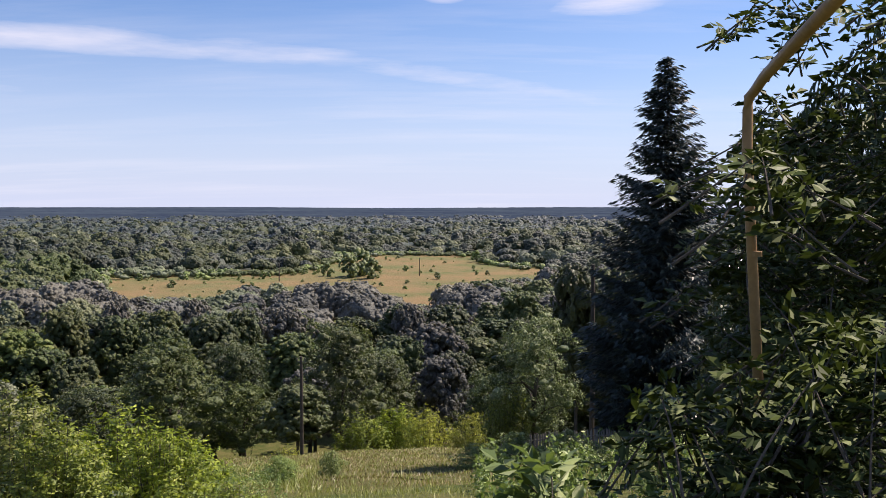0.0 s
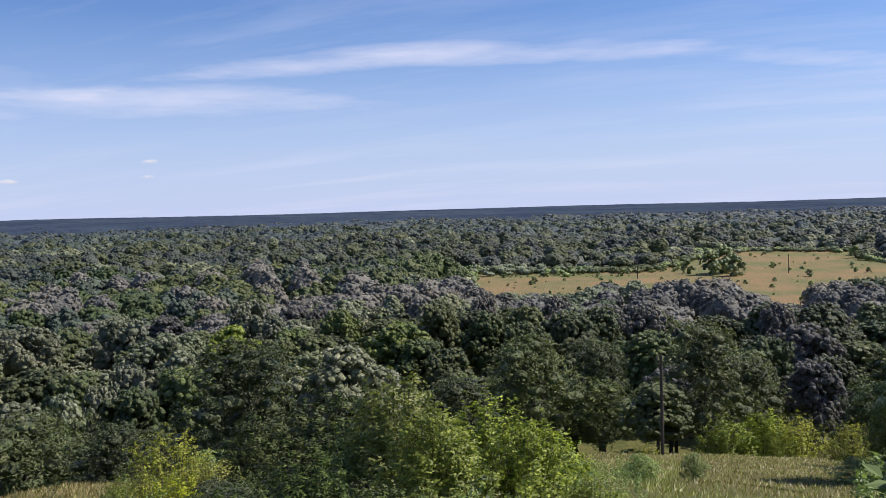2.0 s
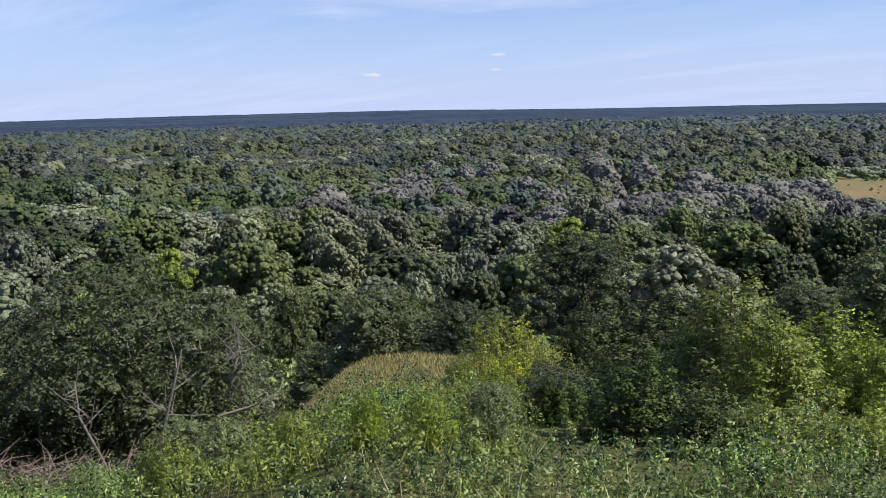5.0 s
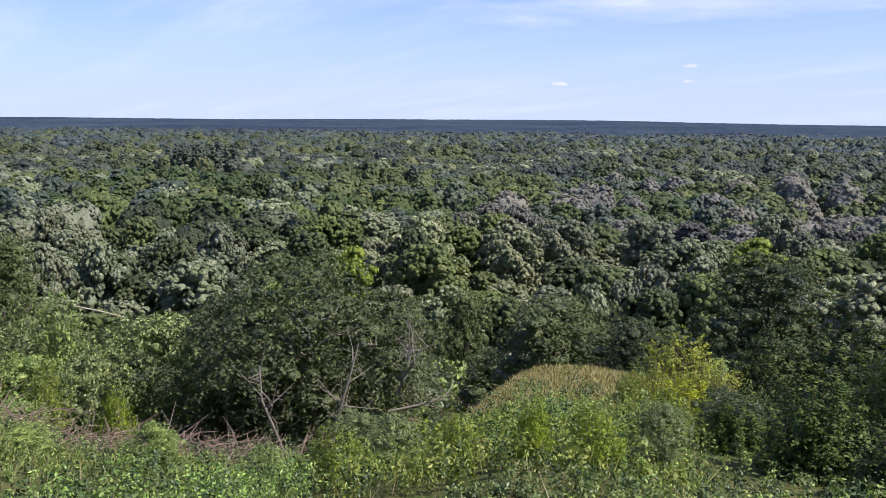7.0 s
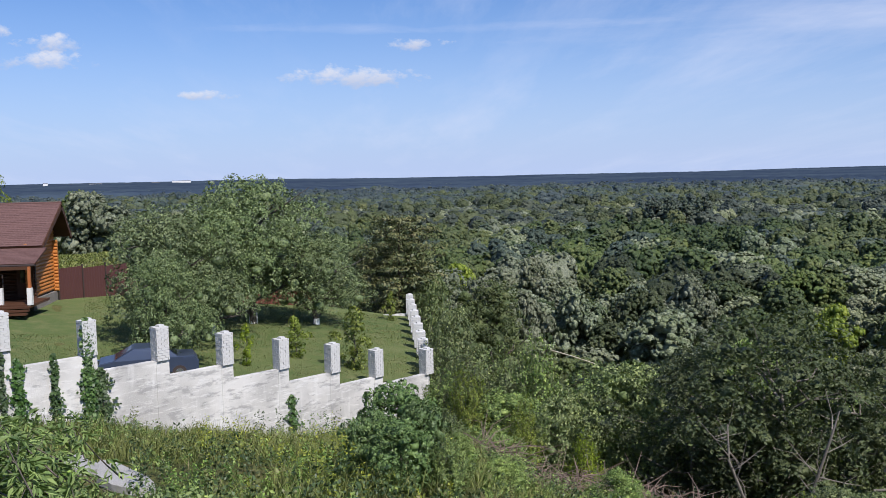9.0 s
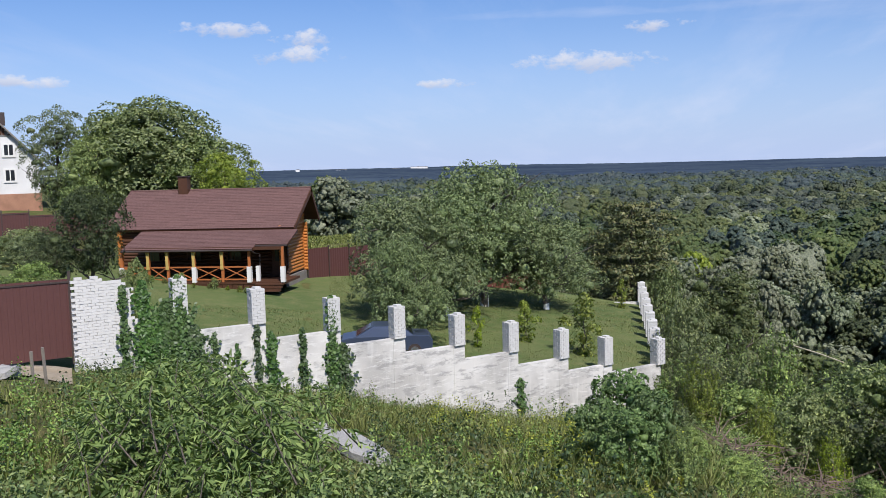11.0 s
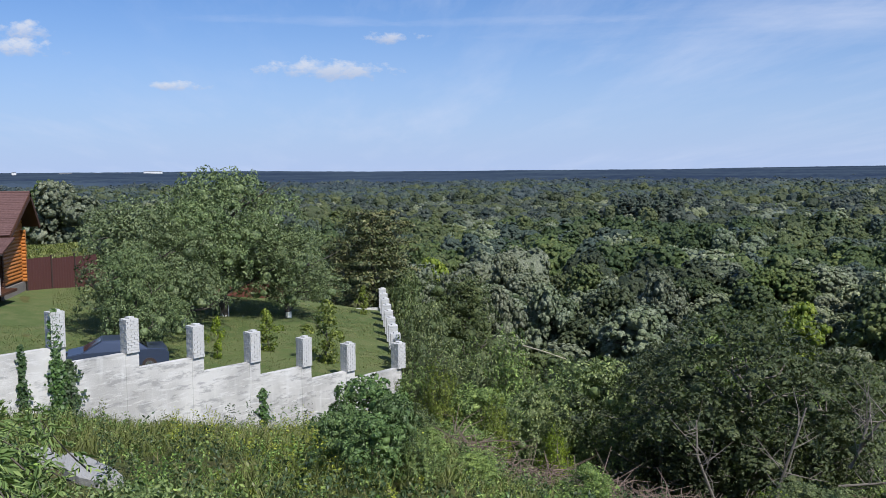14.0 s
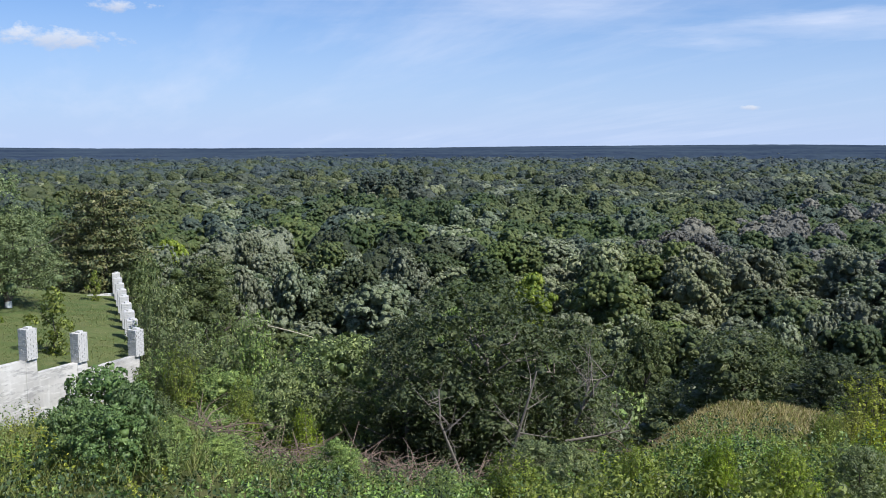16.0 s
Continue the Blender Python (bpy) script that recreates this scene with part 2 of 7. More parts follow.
LIME = plain("limewashed_bark", (0.75, 0.74, 0.70), 0.9, 6.0, 0.15, bump=0.01)
GROUND = ground_material("hill_grass", ((0.063, 0.090, 0.023), (0.108, 0.113, 0.036), (0.162, 0.140, 0.059), (0.041, 0.045, 0.018)), 0.9)
LAWN = ground_material("mown_lawn", ((0.085, 0.122, 0.040), (0.122, 0.150, 0.052), (0.170, 0.172, 0.074), (0.056, 0.085, 0.028)), 1.1, 0.06)
FIELD = ground_material("field", ((0.262, 0.168, 0.088), (0.115, 0.140, 0.054), (0.225, 0.172, 0.084), (0.105, 0.108, 0.048)), 0.26, 0.3)
MEADOW = ground_material("slope_meadow", ((0.111, 0.101, 0.039), (0.083, 0.093, 0.032), (0.137, 0.117, 0.052), (0.054, 0.058, 0.020)), 0.5, 0.1)
DIRT = ground_material("trodden_dirt", ((0.34, 0.28, 0.2), (0.28, 0.23, 0.16), (0.38, 0.32, 0.24), (0.2, 0.16, 0.11)), 0.8, 0.03)

# ---- geometry helpers ----
ALL = []


class Geo:
    """Vertices and faces of one mesh, gathered piece by piece."""

    def __init__(self):
        self.v, self.f, self.n = [], [], 0

    def add(self, v, f):
        v = np.asarray(v, float).reshape(-1, 3)
        self.v.append(v)
        self.f.extend([[i + self.n for i in face] for face in f])
        self.n += len(v)
        return self

    def box(self, centre, size, turn=0.0, m=None):
        x, y, z = (s / 2 for s in size)
        v = np.array([(a * x, b * y, c * z) for c in (-1, 1) for a, b in ((-1, -1), (1, -1), (1, 1), (-1, 1))])
        return self.put(v, [(3, 2, 1, 0), (4, 5, 6, 7), (0, 1, 5, 4), (1, 2, 6, 5), (2, 3, 7, 6), (3, 0, 4, 7)], centre, turn, m)

    def put(self, v, f, centre=(0, 0, 0), turn=0.0, m=None):
        c, s = math.cos(radians(turn)), math.sin(radians(turn))
        v = np.asarray(v, float) @ np.array([[c, s, 0], [-s, c, 0], [0, 0, 1]])
        return self.add(v + np.asarray(centre, float), f)

    def tube(self, points, radii, sides=7, cap=True):
        p = np.asarray(points, float)
        r = np.broadcast_to(np.asarray(radii, float), (len(p),))
        rings = []
        for i in range(len(p)):
            d = p[min(i + 1, len(p) - 1)] - p[max(i - 1, 0)]
            d = d / (np.linalg.norm(d) + 1e-9)
            a = np.cross(d, (0.31, 0.11, 0.94) if abs(d[2]) < 0.9 else (1.0, 0.1, 0.0))
            a /= np.linalg.norm(a)
            b = np.cross(d, a)
            t = np.arange(sides) * 2 * np.pi / sides
            rings.append(p[i] + r[i] * (np.cos(t)[:, None] * a + np.sin(t)[:, None] * b))
        f = [(i * sides + j, i * sides + (j + 1) % sides, (i + 1) * sides + (j + 1) % sides, (i + 1) * sides + j)
             for i in range(len(p) - 1) for j in range(sides)]
        if cap:
            f += [tuple(range(sides))[::-1], tuple((len(p) - 1) * sides + j for j in range(sides))]
        return self.add(np.concatenate(rings), f)

    def mesh(self, name, mat, smooth=False):
        me = bpy.data.meshes.new(name)
        me.from_pydata(np.concatenate(self.v).tolist(), [], self.f)
        me.materials.append(mat)
        if smooth:
            me.polygons.foreach_set("use_smooth", [True] * len(me.polygons))
        me.update()
        return me


def quads(name, v, mat, lean=None, shell=None):
    """A mesh of loose four-cornered leaves from an array (n, 4, 3); lean: the way in which the bough under each leaf faces;
    shell: corners, faces and ways of closed boughs under the leaves."""
    n = len(v)
    if lean is not None and lean.ndim == 2:
        lean = np.repeat(lean[:, None], 4, 1)
    if lean is not None and n:
        own = np.cross(v[:, 1] - v[:, 0], v[:, 3] - v[:, 0])
        back = (own * lean.sum(1)).sum(1) < 0
        v, lean = v.copy(), lean.copy()
        v[back], lean[back] = v[back][:, ::-1], lean[back][:, ::-1]
    co, index = v.reshape(-1, 3), np.arange(4 * n)
    if shell is not None:
        co, index = np.concatenate([co, shell[0]]), np.concatenate([index, shell[1].ravel() + 4 * n])
        if lean is not None:
            lean = np.concatenate([lean.reshape(-1, 3), shell[2]])
    faces = len(index) // 4
    me = bpy.data.meshes.new(name)
    me.vertices.add(len(co))
    me.vertices.foreach_set("co", co.astype(np.float32).ravel())
    me.loops.add(4 * faces)
    me.loops.foreach_set("vertex_index", index.astype(np.int32))
    me.polygons.add(faces)
    me.polygons.foreach_set("loop_start", np.arange(0, 4 * faces, 4, dtype=np.int32))
    me.materials.append(mat)
    me.update(calc_edges=True)
    if lean is not None:
        me.polygons.foreach_set("use_smooth", [True] * faces)
        lean = lean.reshape(-1, 3)
        lean = lean / (np.linalg.norm(lean, axis=1, keepdims=True) + 1e-9)
        me.normals_split_custom_set_from_vertices(lean.tolist())
    return me


def part(name, geo, mat, parent, label="", smooth=False):
    data = geo if isinstance(geo, bpy.types.Mesh) else geo.mesh(name, mat, smooth)
    ob = new(name, data)
    ob.parent = parent
    return tagged(ob, label) if label else ob


def thing(name, label, category, at=(0, 0, 0), turn=0.0, group="", kind=""):
    ob = new(name)
    ob.matrix_world = pose(*at, 0, 0, turn)
    return tagged(ob, label, category, group, kind)


def spot(bearing, far):
    a = radians(bearing)
    return -math.sin(a) * far, math.cos(a) * far


def bearing_of(x, y):
    return np.degrees(np.arctan2(-x, y))


# ---- the lie of the land: heights below the eye along bearings from the viewpoint ----
RISE = {
    -180: ((0, -1.7), (60, -1.5), (400, -1.0)),
    -75: ((0, -1.7), (30, -3.0), (90, -8), (160, -20), (230, -30)),
    -25: ((0, -1.7), (8, -3.6), (30, -8.0), (62, -14.5), (115, -30)),
    0: ((0, -1.7), (25, -8.0), (60, -16.5), (66, -18.0), (105, -30)),
    10: ((0, -1.7), (25, -8.0), (62, -17.2), (68, -19.0), (105, -30)),
    30: ((0, -1.7), (25, -8.0), (50, -13.5), (56, -16.0), (95, -30)),
    48: ((0, -1.7), (20, -6.6), (35, -9.75), (38, -11.2), (80, -30)),
    58: ((0, -1.7), (12, -5.0), (20, -7.7), (27, -10.3), (33, -13.2), (75, -30)),
    66: ((0, -1.7), (12, -5.2), (20, -8.1), (27, -10.8), (34, -14.0), (78, -30)),
    76: ((0, -1.7), (12, -4.9), (20, -7.5), (28, -10.4), (36, -13.2), (44, -15.5), (92, -30)),
    84: ((0, -1.7), (20, -6.5), (44, -13.0), (52, -14.4), (70, -18.0), (120, -30)),
    88: ((0, -1.7), (20, -6.2), (43, -12.2), (46, -10.6), (66, -10.5), (72, -12.5), (125, -30)),
    94: ((0, -1.7), (20, -6.0), (30, -9.3), (40, -12.1), (43, -9.9), (68, -10.0), (78, -13), (130, -30)),
    101: ((0, -1.7), (20, -5.7), (30, -8.7), (36.6, -10.5), (39.5, -9.2), (70, -9.0), (85, -12), (135, -30)),
    104.5: ((0, -1.7), (20, -5.5), (35.4, -9.8), (38, -8.8), (60, -8.2), (75, -7.8), (110, -8.2), (125, -10), (190, -30)),
    108: ((0, -1.7), (20, -5.3), (34.3, -9.1), (37, -8.4), (58, -7.6), (80, -7.4), (120, -9), (220, -30)),
    118: ((0, -1.7), (12, -3.6), (32.5, -7.0), (50, -7.5), (58, -7.3), (85, -6.0), (125, -3.0), (300, -8), (520, -30)),
    126: ((0, -1.7), (12, -3.0), (32, -6.0), (55, -6.8), (85, -5.0), (125, -2.5), (400, -4)),
    180: ((0, -1.7), (60, -1.5), (400, -1.0)),
}
RINGS = np.array([0.0, 1.5, 3, 4.5, 6, 8, 10, 12, 14, 16, 18, 20, 22, 24, 26, 28, 30, 31, 32, 33, 34, 35, 36, 37, 38, 39, 40, 41, 42, 43, 44, 45, 46, 48,
                  50, 52, 54, 56, 58, 60, 62, 64, 66, 68, 70, 73, 76, 80, 85, 90, 95, 100, 110, 120, 135, 150, 170, 200, 240, 300, 400, 600, 1000, 1800, 3000, 4950])
TURNS = np.array(sorted(RISE), float)
LAND = np.array([np.interp(RINGS, *zip(*RISE[t])) for t in sorted(RISE)]) + EYE
LAND[:, -1] = np.where(LAND[:, -1] < 3, 5.0, LAND[:, -1])


def land(x, y):
    """Height of the ground; x, y may be arrays."""
    x, y = np.asarray(x, float), np.asarray(y, float)
    b, d = bearing_of(x, y), np.clip(np.hypot(x, y), 0, RINGS[-1])
    i = np.clip(np.searchsorted(TURNS, b) - 1, 0, len(TURNS) - 2)
    f = (b - TURNS[i]) / (TURNS[i + 1] - TURNS[i])
    f = f * f * (3 - 2 * f)
    j = np.clip(np.searchsorted(RINGS, d) - 1, 0, len(RINGS) - 2)
    g = (d - RINGS[j]) / (RINGS[j + 1] - RINGS[j])
    return ((LAND[i, j] * (1 - g) + LAND[i, j + 1] * g) * (1 - f) + (LAND[i + 1, j] * (1 - g) + LAND[i + 1, j + 1] * g) * f
            + 0.12 * np.sin(x * 0.9 + 1.3 * np.sin(y * 0.5)) * np.sin(y * 0.8) * (d > 2))


def ground_sheet(name, bearings, rings, mat, lift=0.0, label="", keep=None):
    b, r = np.meshgrid(bearings, rings)
    x, y = -np.sin(np.radians(b)) * r, np.cos(np.radians(b)) * r
    v = np.stack([x, y, land(x, y) + lift], -1).reshape(-1, 3)
    w = len(bearings)
    f = [(j * w + i, j * w + i + 1, (j + 1) * w + i + 1, (j + 1) * w + i) for j in range(len(rings) - 1) for i in range(w - 1)
         if keep is None or keep(b[j, i], r[j, i])]
    ob = new(name, Geo().add(v, [q[::-1] for q in f]).mesh(name, mat, True))
    return tagged(ob, label, "ground", kind="structure")


ground_sheet("ground", np.r_[np.arange(-180, -35, 5.0), np.arange(-35, 135, 0.75), np.arange(135, 180.1, 5.0)], RINGS, GROUND,
             label="grassy hillside falling to a wide wooded river plain")


# ---- plants ----
def leaf_quads(rng, at, way, size, slim=0.55, spread=0.7):
    """Pointed leaves at the places, facing roughly along way."""
    n = len(at)
    nrm = way + spread * rng.normal(size=(n, 3))
    nrm /= np.linalg.norm(nrm, axis=1, keepdims=True) + 1e-9
    a = np.cross(nrm, rng.normal(size=(n, 3)))
    a /= np.linalg.norm(a, axis=1, keepdims=True) + 1e-9
    b = np.cross(nrm, a)
    s = size * rng.uniform(0.6, 1.35, (n, 1))
    return np.stack([at - a * s * 0.5, at - b * s * 0.5 * slim + a * s * 0.05, at + a * s * 0.5 - nrm * s * 0.12, at + b * s * 0.5 * slim + a * s * 0.05], 1)


def crown(seed, n, size, radius, low, top, clumps=22, shape=0.5, ragged=0.3, spire=1.0, solid=0.0, sprays=()):
    """Leaves over a lumpy crown of many boughs. shape: height (0 to 1) at which it is widest; sprays: number and radius of domed sprays."""
    rng = np.random.default_rng(seed)
    h = top - low
    t = (np.arange(clumps) + rng.random(clumps)) / clumps
    ang = np.arange(clumps) * 2.39996 + rng.normal(0, 0.3, clumps)
    wide = np.where(t < shape, np.sqrt(np.clip(1 - ((t - shape) / max(shape, 0.05)) ** 2 * 0.75, 0, 1)),
                    np.sqrt(np.clip(1 - ((t - shape) / (1.04 - shape)) ** 2, 0, 1)))
    inner = np.sqrt(rng.uniform(0.25, 1, clumps))
    cr = radius * rng.uniform(0.24, 0.42, clumps) * (0.75 + 0.25 * wide) * (0.78 if spire > 1 else 1.0)
    reach = np.clip(radius * wide * inner - cr * 0.7, 0, None) * (1 + ragged * rng.normal(size=clumps) * 0.5)
    c = np.stack([np.cos(ang) * reach, np.sin(ang) * reach, low + h * t * 0.92], 1)
    c[:, 2] = np.clip(c[:, 2], low + cr * 0.6, top - cr * 0.75)
    pick = rng.choice(clumps, n, p=cr ** 2 / (cr ** 2).sum())
    d = rng.normal(size=(n, 3))
    d /= np.linalg.norm(d, axis=1, keepdims=True)
    d[:, 2] = np.where(d[:, 2] < -0.35, -d[:, 2], d[:, 2])
    ray = cr[pick] * rng.choice([1.0, 0.8, 1.12], n, p=[0.55, 0.3, 0.15]) * rng.uniform(0.86, 1.05, n)
    up = np.where(d[:, 2] > 0, spire * (1 - 0.35 * np.hypot(d[:, 0], d[:, 1]) * (spire > 1)), 0.85)
    at = c[pick] + d * ray[:, None] * np.c_[np.ones(n) / (1 + 0.4 * (spire > 1)), np.ones(n) / (1 + 0.4 * (spire > 1)), up]
    mid = np.array([0, 0, low + h * 0.4])
    out = (at - mid) / np.array([radius, radius, h * 0.5])
    lean = 0.85 * d + 0.5 * out + 0.42 * rng.normal(size=(n, 3))
    leaves = leaf_quads(rng, at, d * 1.2 + np.array([0, 0, 0.45]), size)
    boughs = shells(rng, c, np.c_[cr, cr, cr * 0.85] * solid, 3, 6)[0] if solid else None
    if sprays:  # the leaves gather in small domed sprays over the boughs
        m, r, domed = sprays
        pick = rng.choice(clumps, m, p=cr ** 2 / (cr ** 2).sum())
        d = rng.normal(size=(m, 3))
        d /= np.linalg.norm(d, axis=1, keepdims=True)
        d[:, 2] = np.where(d[:, 2] < -0.3, -d[:, 2], d[:, 2])
        heart = c[pick] + d * (cr[pick] * rng.uniform(0.78, 1.12, m))[:, None] * (1, 1, 0.9)
        way = d + 0.35 * (heart - mid) / np.array([radius, radius, h * 0.5]) + np.array([0, 0, 0.3])
        way /= np.linalg.norm(way, axis=1, keepdims=True)
        if domed:
            boughs = merged(boughs, tufts(rng, heart, way, r))
        i = rng.integers(0, m, n)
        side = rng.normal(size=(n, 3))
        side -= (side * way[i]).sum(1, keepdims=True) * way[i]
        side /= np.linalg.norm(side, axis=1, keepdims=True) + 1e-9
        u = np.sqrt(rng.random((n, 1)))
        at = heart[i] + side * u * r * 1.15 + way[i] * r * (0.62 - 0.75 * u * u) * rng.uniform(0.8, 1.2, (n, 1))
        lean = way[i] * (1.1 - 0.7 * u) + side * u + np.array([0, 0, 0.15]) + 0.2 * rng.normal(size=(n, 3))
        leaves = leaf_quads(rng, at, lean, size, 0.55, 0.45)
    return leaves, lean, boughs


def ball(cuts, low):
    """Corners and four-cornered faces of a ball of radius one, cut off below a height."""
    g = np.tan(np.linspace(-1, 1, cuts + 1) * math.pi / 4)
    known, corners, faces = {}, [], []
    for axis in range(3):
        for sign in (-1, 1):
            for i in range(cuts):
                for j in range(cuts):
                    q = np.empty((4, 3))
                    q[:, axis] = sign
                    q[:, (axis + 1) % 3] = (g[i], g[i + 1], g[i + 1], g[i])
                    q[:, (axis + 2) % 3] = (g[j], g[j], g[j + 1], g[j + 1])
                    q /= np.linalg.norm(q, axis=1, keepdims=True)
                    if q[:, 2].mean() < low:
                        continue
                    face = []
                    for p in (q if sign > 0 else q[::-1]):
                        key = tuple(np.round(p, 4))
                        if key not in known:
                            known[key] = len(corners)
                            corners.append(p)
                        face.append(known[key])
                    faces.append(face)
    return np.array(corners), np.array(faces)


def shells(rng, at, size, cuts, lumps=12, wide=0.22, deep=0.3, low=-0.5, rough=0.1):
    """Closed billowing crowns at the places, with half sizes (n, 3): (corners, faces, ways) and the reach in any direction."""
    corner, face = ball(cuts, low)
    n, m = len(at), len(corner)
    axis = rng.normal(size=(n, lumps, 3))
    axis[..., 2] = np.abs(axis[..., 2]) * 0.9 - 0.3
    axis /= np.linalg.norm(axis, axis=2, keepdims=True)
    grow = rng.uniform(0.6, 1.15, (n, 1, lumps))

    def reach(d):
        near = np.einsum("nkx,nlx->nkl", d, axis)
        return 1 - deep + deep * (np.sqrt(np.clip(1 - (1 - near) / wide, 0, 1)) * grow).max(-1)

    v = np.empty((n, m, 3))
    for k in range(0, n, 500):
        d = np.broadcast_to(corner, (min(500, n - k), m, 3))
        sub = axis[k:k + 500]
        near = np.einsum("kx,nlx->nkl", corner, sub)
        r = 1 - deep + deep * (np.sqrt(np.clip(1 - (1 - near) / wide, 0, 1)) * grow[k:k + 500]).max(-1)
        v[k:k + 500] = d * (r * rng.uniform(1 - rough, 1 + rough * 0.7, r.shape))[..., None]
    v *= size[:, None]
    way = np.zeros((n, m, 3))
    for f in face:
        nrm = np.cross(v[:, f[2]] - v[:, f[0]], v[:, f[3]] - v[:, f[1]])
        for i in f:
            way[:, i] += nrm
    way /= np.linalg.norm(way, axis=2, keepdims=True) + 1e-9
    v += at[:, None]
    index = face[None] + (np.arange(n) * m)[:, None, None]
    return (v.reshape(-1, 3), index.reshape(-1, 4), way.reshape(-1, 3)), reach


def tufts(rng, at, way, radius):
    """Small domed sprays of leaves at the places, each facing along way: corners, faces and ways."""
    n = len(at)
    way = way / (np.linalg.norm(way, axis=1, keepdims=True) + 1e-9)
    a = np.cross(way, rng.normal(size=(n, 3)))
    a /= np.linalg.norm(a, axis=1, keepdims=True) + 1e-9
    b = np.cross(way, a)
    r = radius * rng.uniform(0.65, 1.35, (n, 1))
    v, w = np.empty((n, 9, 3)), np.empty((n, 9, 3))
    v[:, 0], w[:, 0] = at + way * r * 0.5, way
    for k in range(8):
        t = k * math.pi / 4
        side = a * math.cos(t) + b * math.sin(t)
        v[:, k + 1] = at + side * r * rng.uniform(0.7, 1.2, (n, 1)) - way * r * rng.uniform(0.05, 0.5, (n, 1))
        w[:, k + 1] = way * 0.3 + side
    face = np.array([(0, 1, 2, 3), (0, 3, 4, 5), (0, 5, 6, 7), (0, 7, 8, 1)])
    index = face[None] + (np.arange(n) * 9)[:, None, None]
    return v.reshape(-1, 3), index.reshape(-1, 4), w.reshape(-1, 3)


def merged(*shapes):
    """Several shells as one."""
    shapes = [q for q in shapes if q is not None]
    start = np.cumsum([0] + [len(q[0]) for q in shapes])
    return (np.concatenate([q[0] for q in shapes]), np.concatenate([q[1] + i for q, i in zip(shapes, start)]), np.concatenate([q[2] for q in shapes]))


def leafy(name, grown, mat):
    return quads(name, grown[0], mat, grown[1], grown[2])


def stem(seed, height, thick, low, radius, limbs=5, sides=7, forks=2):
    rng = np.random.default_rng(seed + 900)
    g = Geo()
    z = np.linspace(-0.4, height * 0.82, 7)
    bend = np.cumsum(rng.normal(0, 0.012 * height, (7, 2)), 0)
    line = np.c_[bend, z]
    line[:2, :2] *= 0.2
    g.tube(line, thick * np.linspace(1.15, 0.25, 7), sides)
    for i in range(limbs):
        s = low * 0.55 + (height * 0.72 - low * 0.55) * (i + 0.4) / limbs
        p = np.array([np.interp(s, z, line[:, 0]), np.interp(s, z, line[:, 1]), s])
        a = i * 2.4 + rng.normal(0, 0.3)
        out = radius * rng.uniform(0.55, 0.85) * (1 - 0.5 * i / limbs)
        q = p + np.array([math.cos(a) * out, math.sin(a) * out, height * rng.uniform(0.08, 0.2)])
        m = (p + q) / 2 + rng.normal(0, 0.06 * radius, 3)
        g.tube([p, m, q], thick * np.array([0.5, 0.32, 0.1]), 5)
        for _ in range(forks):
            e = m + (q - m) * rng.uniform(0, 0.6) + rng.normal(0, 0.3 * radius, 3) * (1, 1, 0.5) + (0, 0, 0.1 * height)
            g.tube([m, (m + e) / 2 + rng.normal(0, 0.04 * radius, 3), e], thick * np.array([0.26, 0.16, 0.05]), 4)
    return g


def coppice(seed, shoots, height, radius, leaf, upright=0.5, nodes=30, foot=0.2):
    """Leaves and stems of a bush of many straight young shoots from the ground, leafy along most of their length."""
    rng = np.random.default_rng(seed)
    g, at, way = Geo(), [], []
    for i in range(shoots):
        a, u = i * 2.39996 + rng.normal(0, 0.3), math.sqrt((i + 0.5) / shoots)
        out = np.array((math.cos(a), math.sin(a), 0.0))
        tip = out * radius * u * rng.uniform(0.8, 1.08) + np.array((0, 0, height * (1 - 0.62 * u ** 2.4) * rng.uniform(0.74, 1.0)))
        base = out * radius * foot * u + rng.normal(0, 0.06, 3) * (1, 1, 0)
        mid = base * (1 - upright) + tip * upright * np.array((1, 1, 0)) + np.array((0, 0, tip[2] * 0.42)) + rng.normal(0, 0.05 * radius, 3)
        q = np.linspace(0, 1, 7)[:, None]
        line = (1 - q) ** 2 * base + 2 * q * (1 - q) * mid + q * q * tip
        g.tube(line, np.linspace(0.022, 0.005, 7) * height / 6, 4)
        f = rng.uniform(0.12 + 0.2 * (1 - u), 1.0, (nodes, 1)) ** 0.8
        p = (1 - f) ** 2 * base + 2 * f * (1 - f) * mid + f * f * tip
        side = rng.normal(size=(nodes, 3)) * (1, 1, 0.5) + out * 0.5
        side /= np.linalg.norm(side, axis=1, keepdims=True)
        for k in range(5):
            at.append(p + side * leaf * rng.uniform(0.3, 2.6, (nodes, 1)) * (1.15 - 0.6 * f) + rng.normal(0, 0.35 * leaf, (nodes, 3)))
            way.append(side * 0.6 + out * 0.8 * u + np.array((0, 0, 0.5)) + 0.22 * rng.normal(size=(nodes, 3)))
    at, way = np.concatenate(at), np.concatenate(way)
    return g, leaf_quads(rng, at, way * 0.6 + np.array((0, 0, 0.6)), leaf, 0.5, 0.5), way


def sprout(name, label, leaves, seed, shoots, leaf, height, radius, upright=0.5, nodes=30, category="tree", foot=0.2):
    """A bush of young shoots, to be copied like the others."""
    def make():
        t = thing(name, label, category)
        g, v, lean = coppice(seed, shoots, height, radius, leaf, upright, nodes, foot)
        part("branchwork", g, BARK, t)["kind"] = "stuff"
        part("leaves", quads("leaves", v, leaves, lean), leaves, t)["kind"] = "stuff"
        return t
    return make, height, radius


STOCK = {}


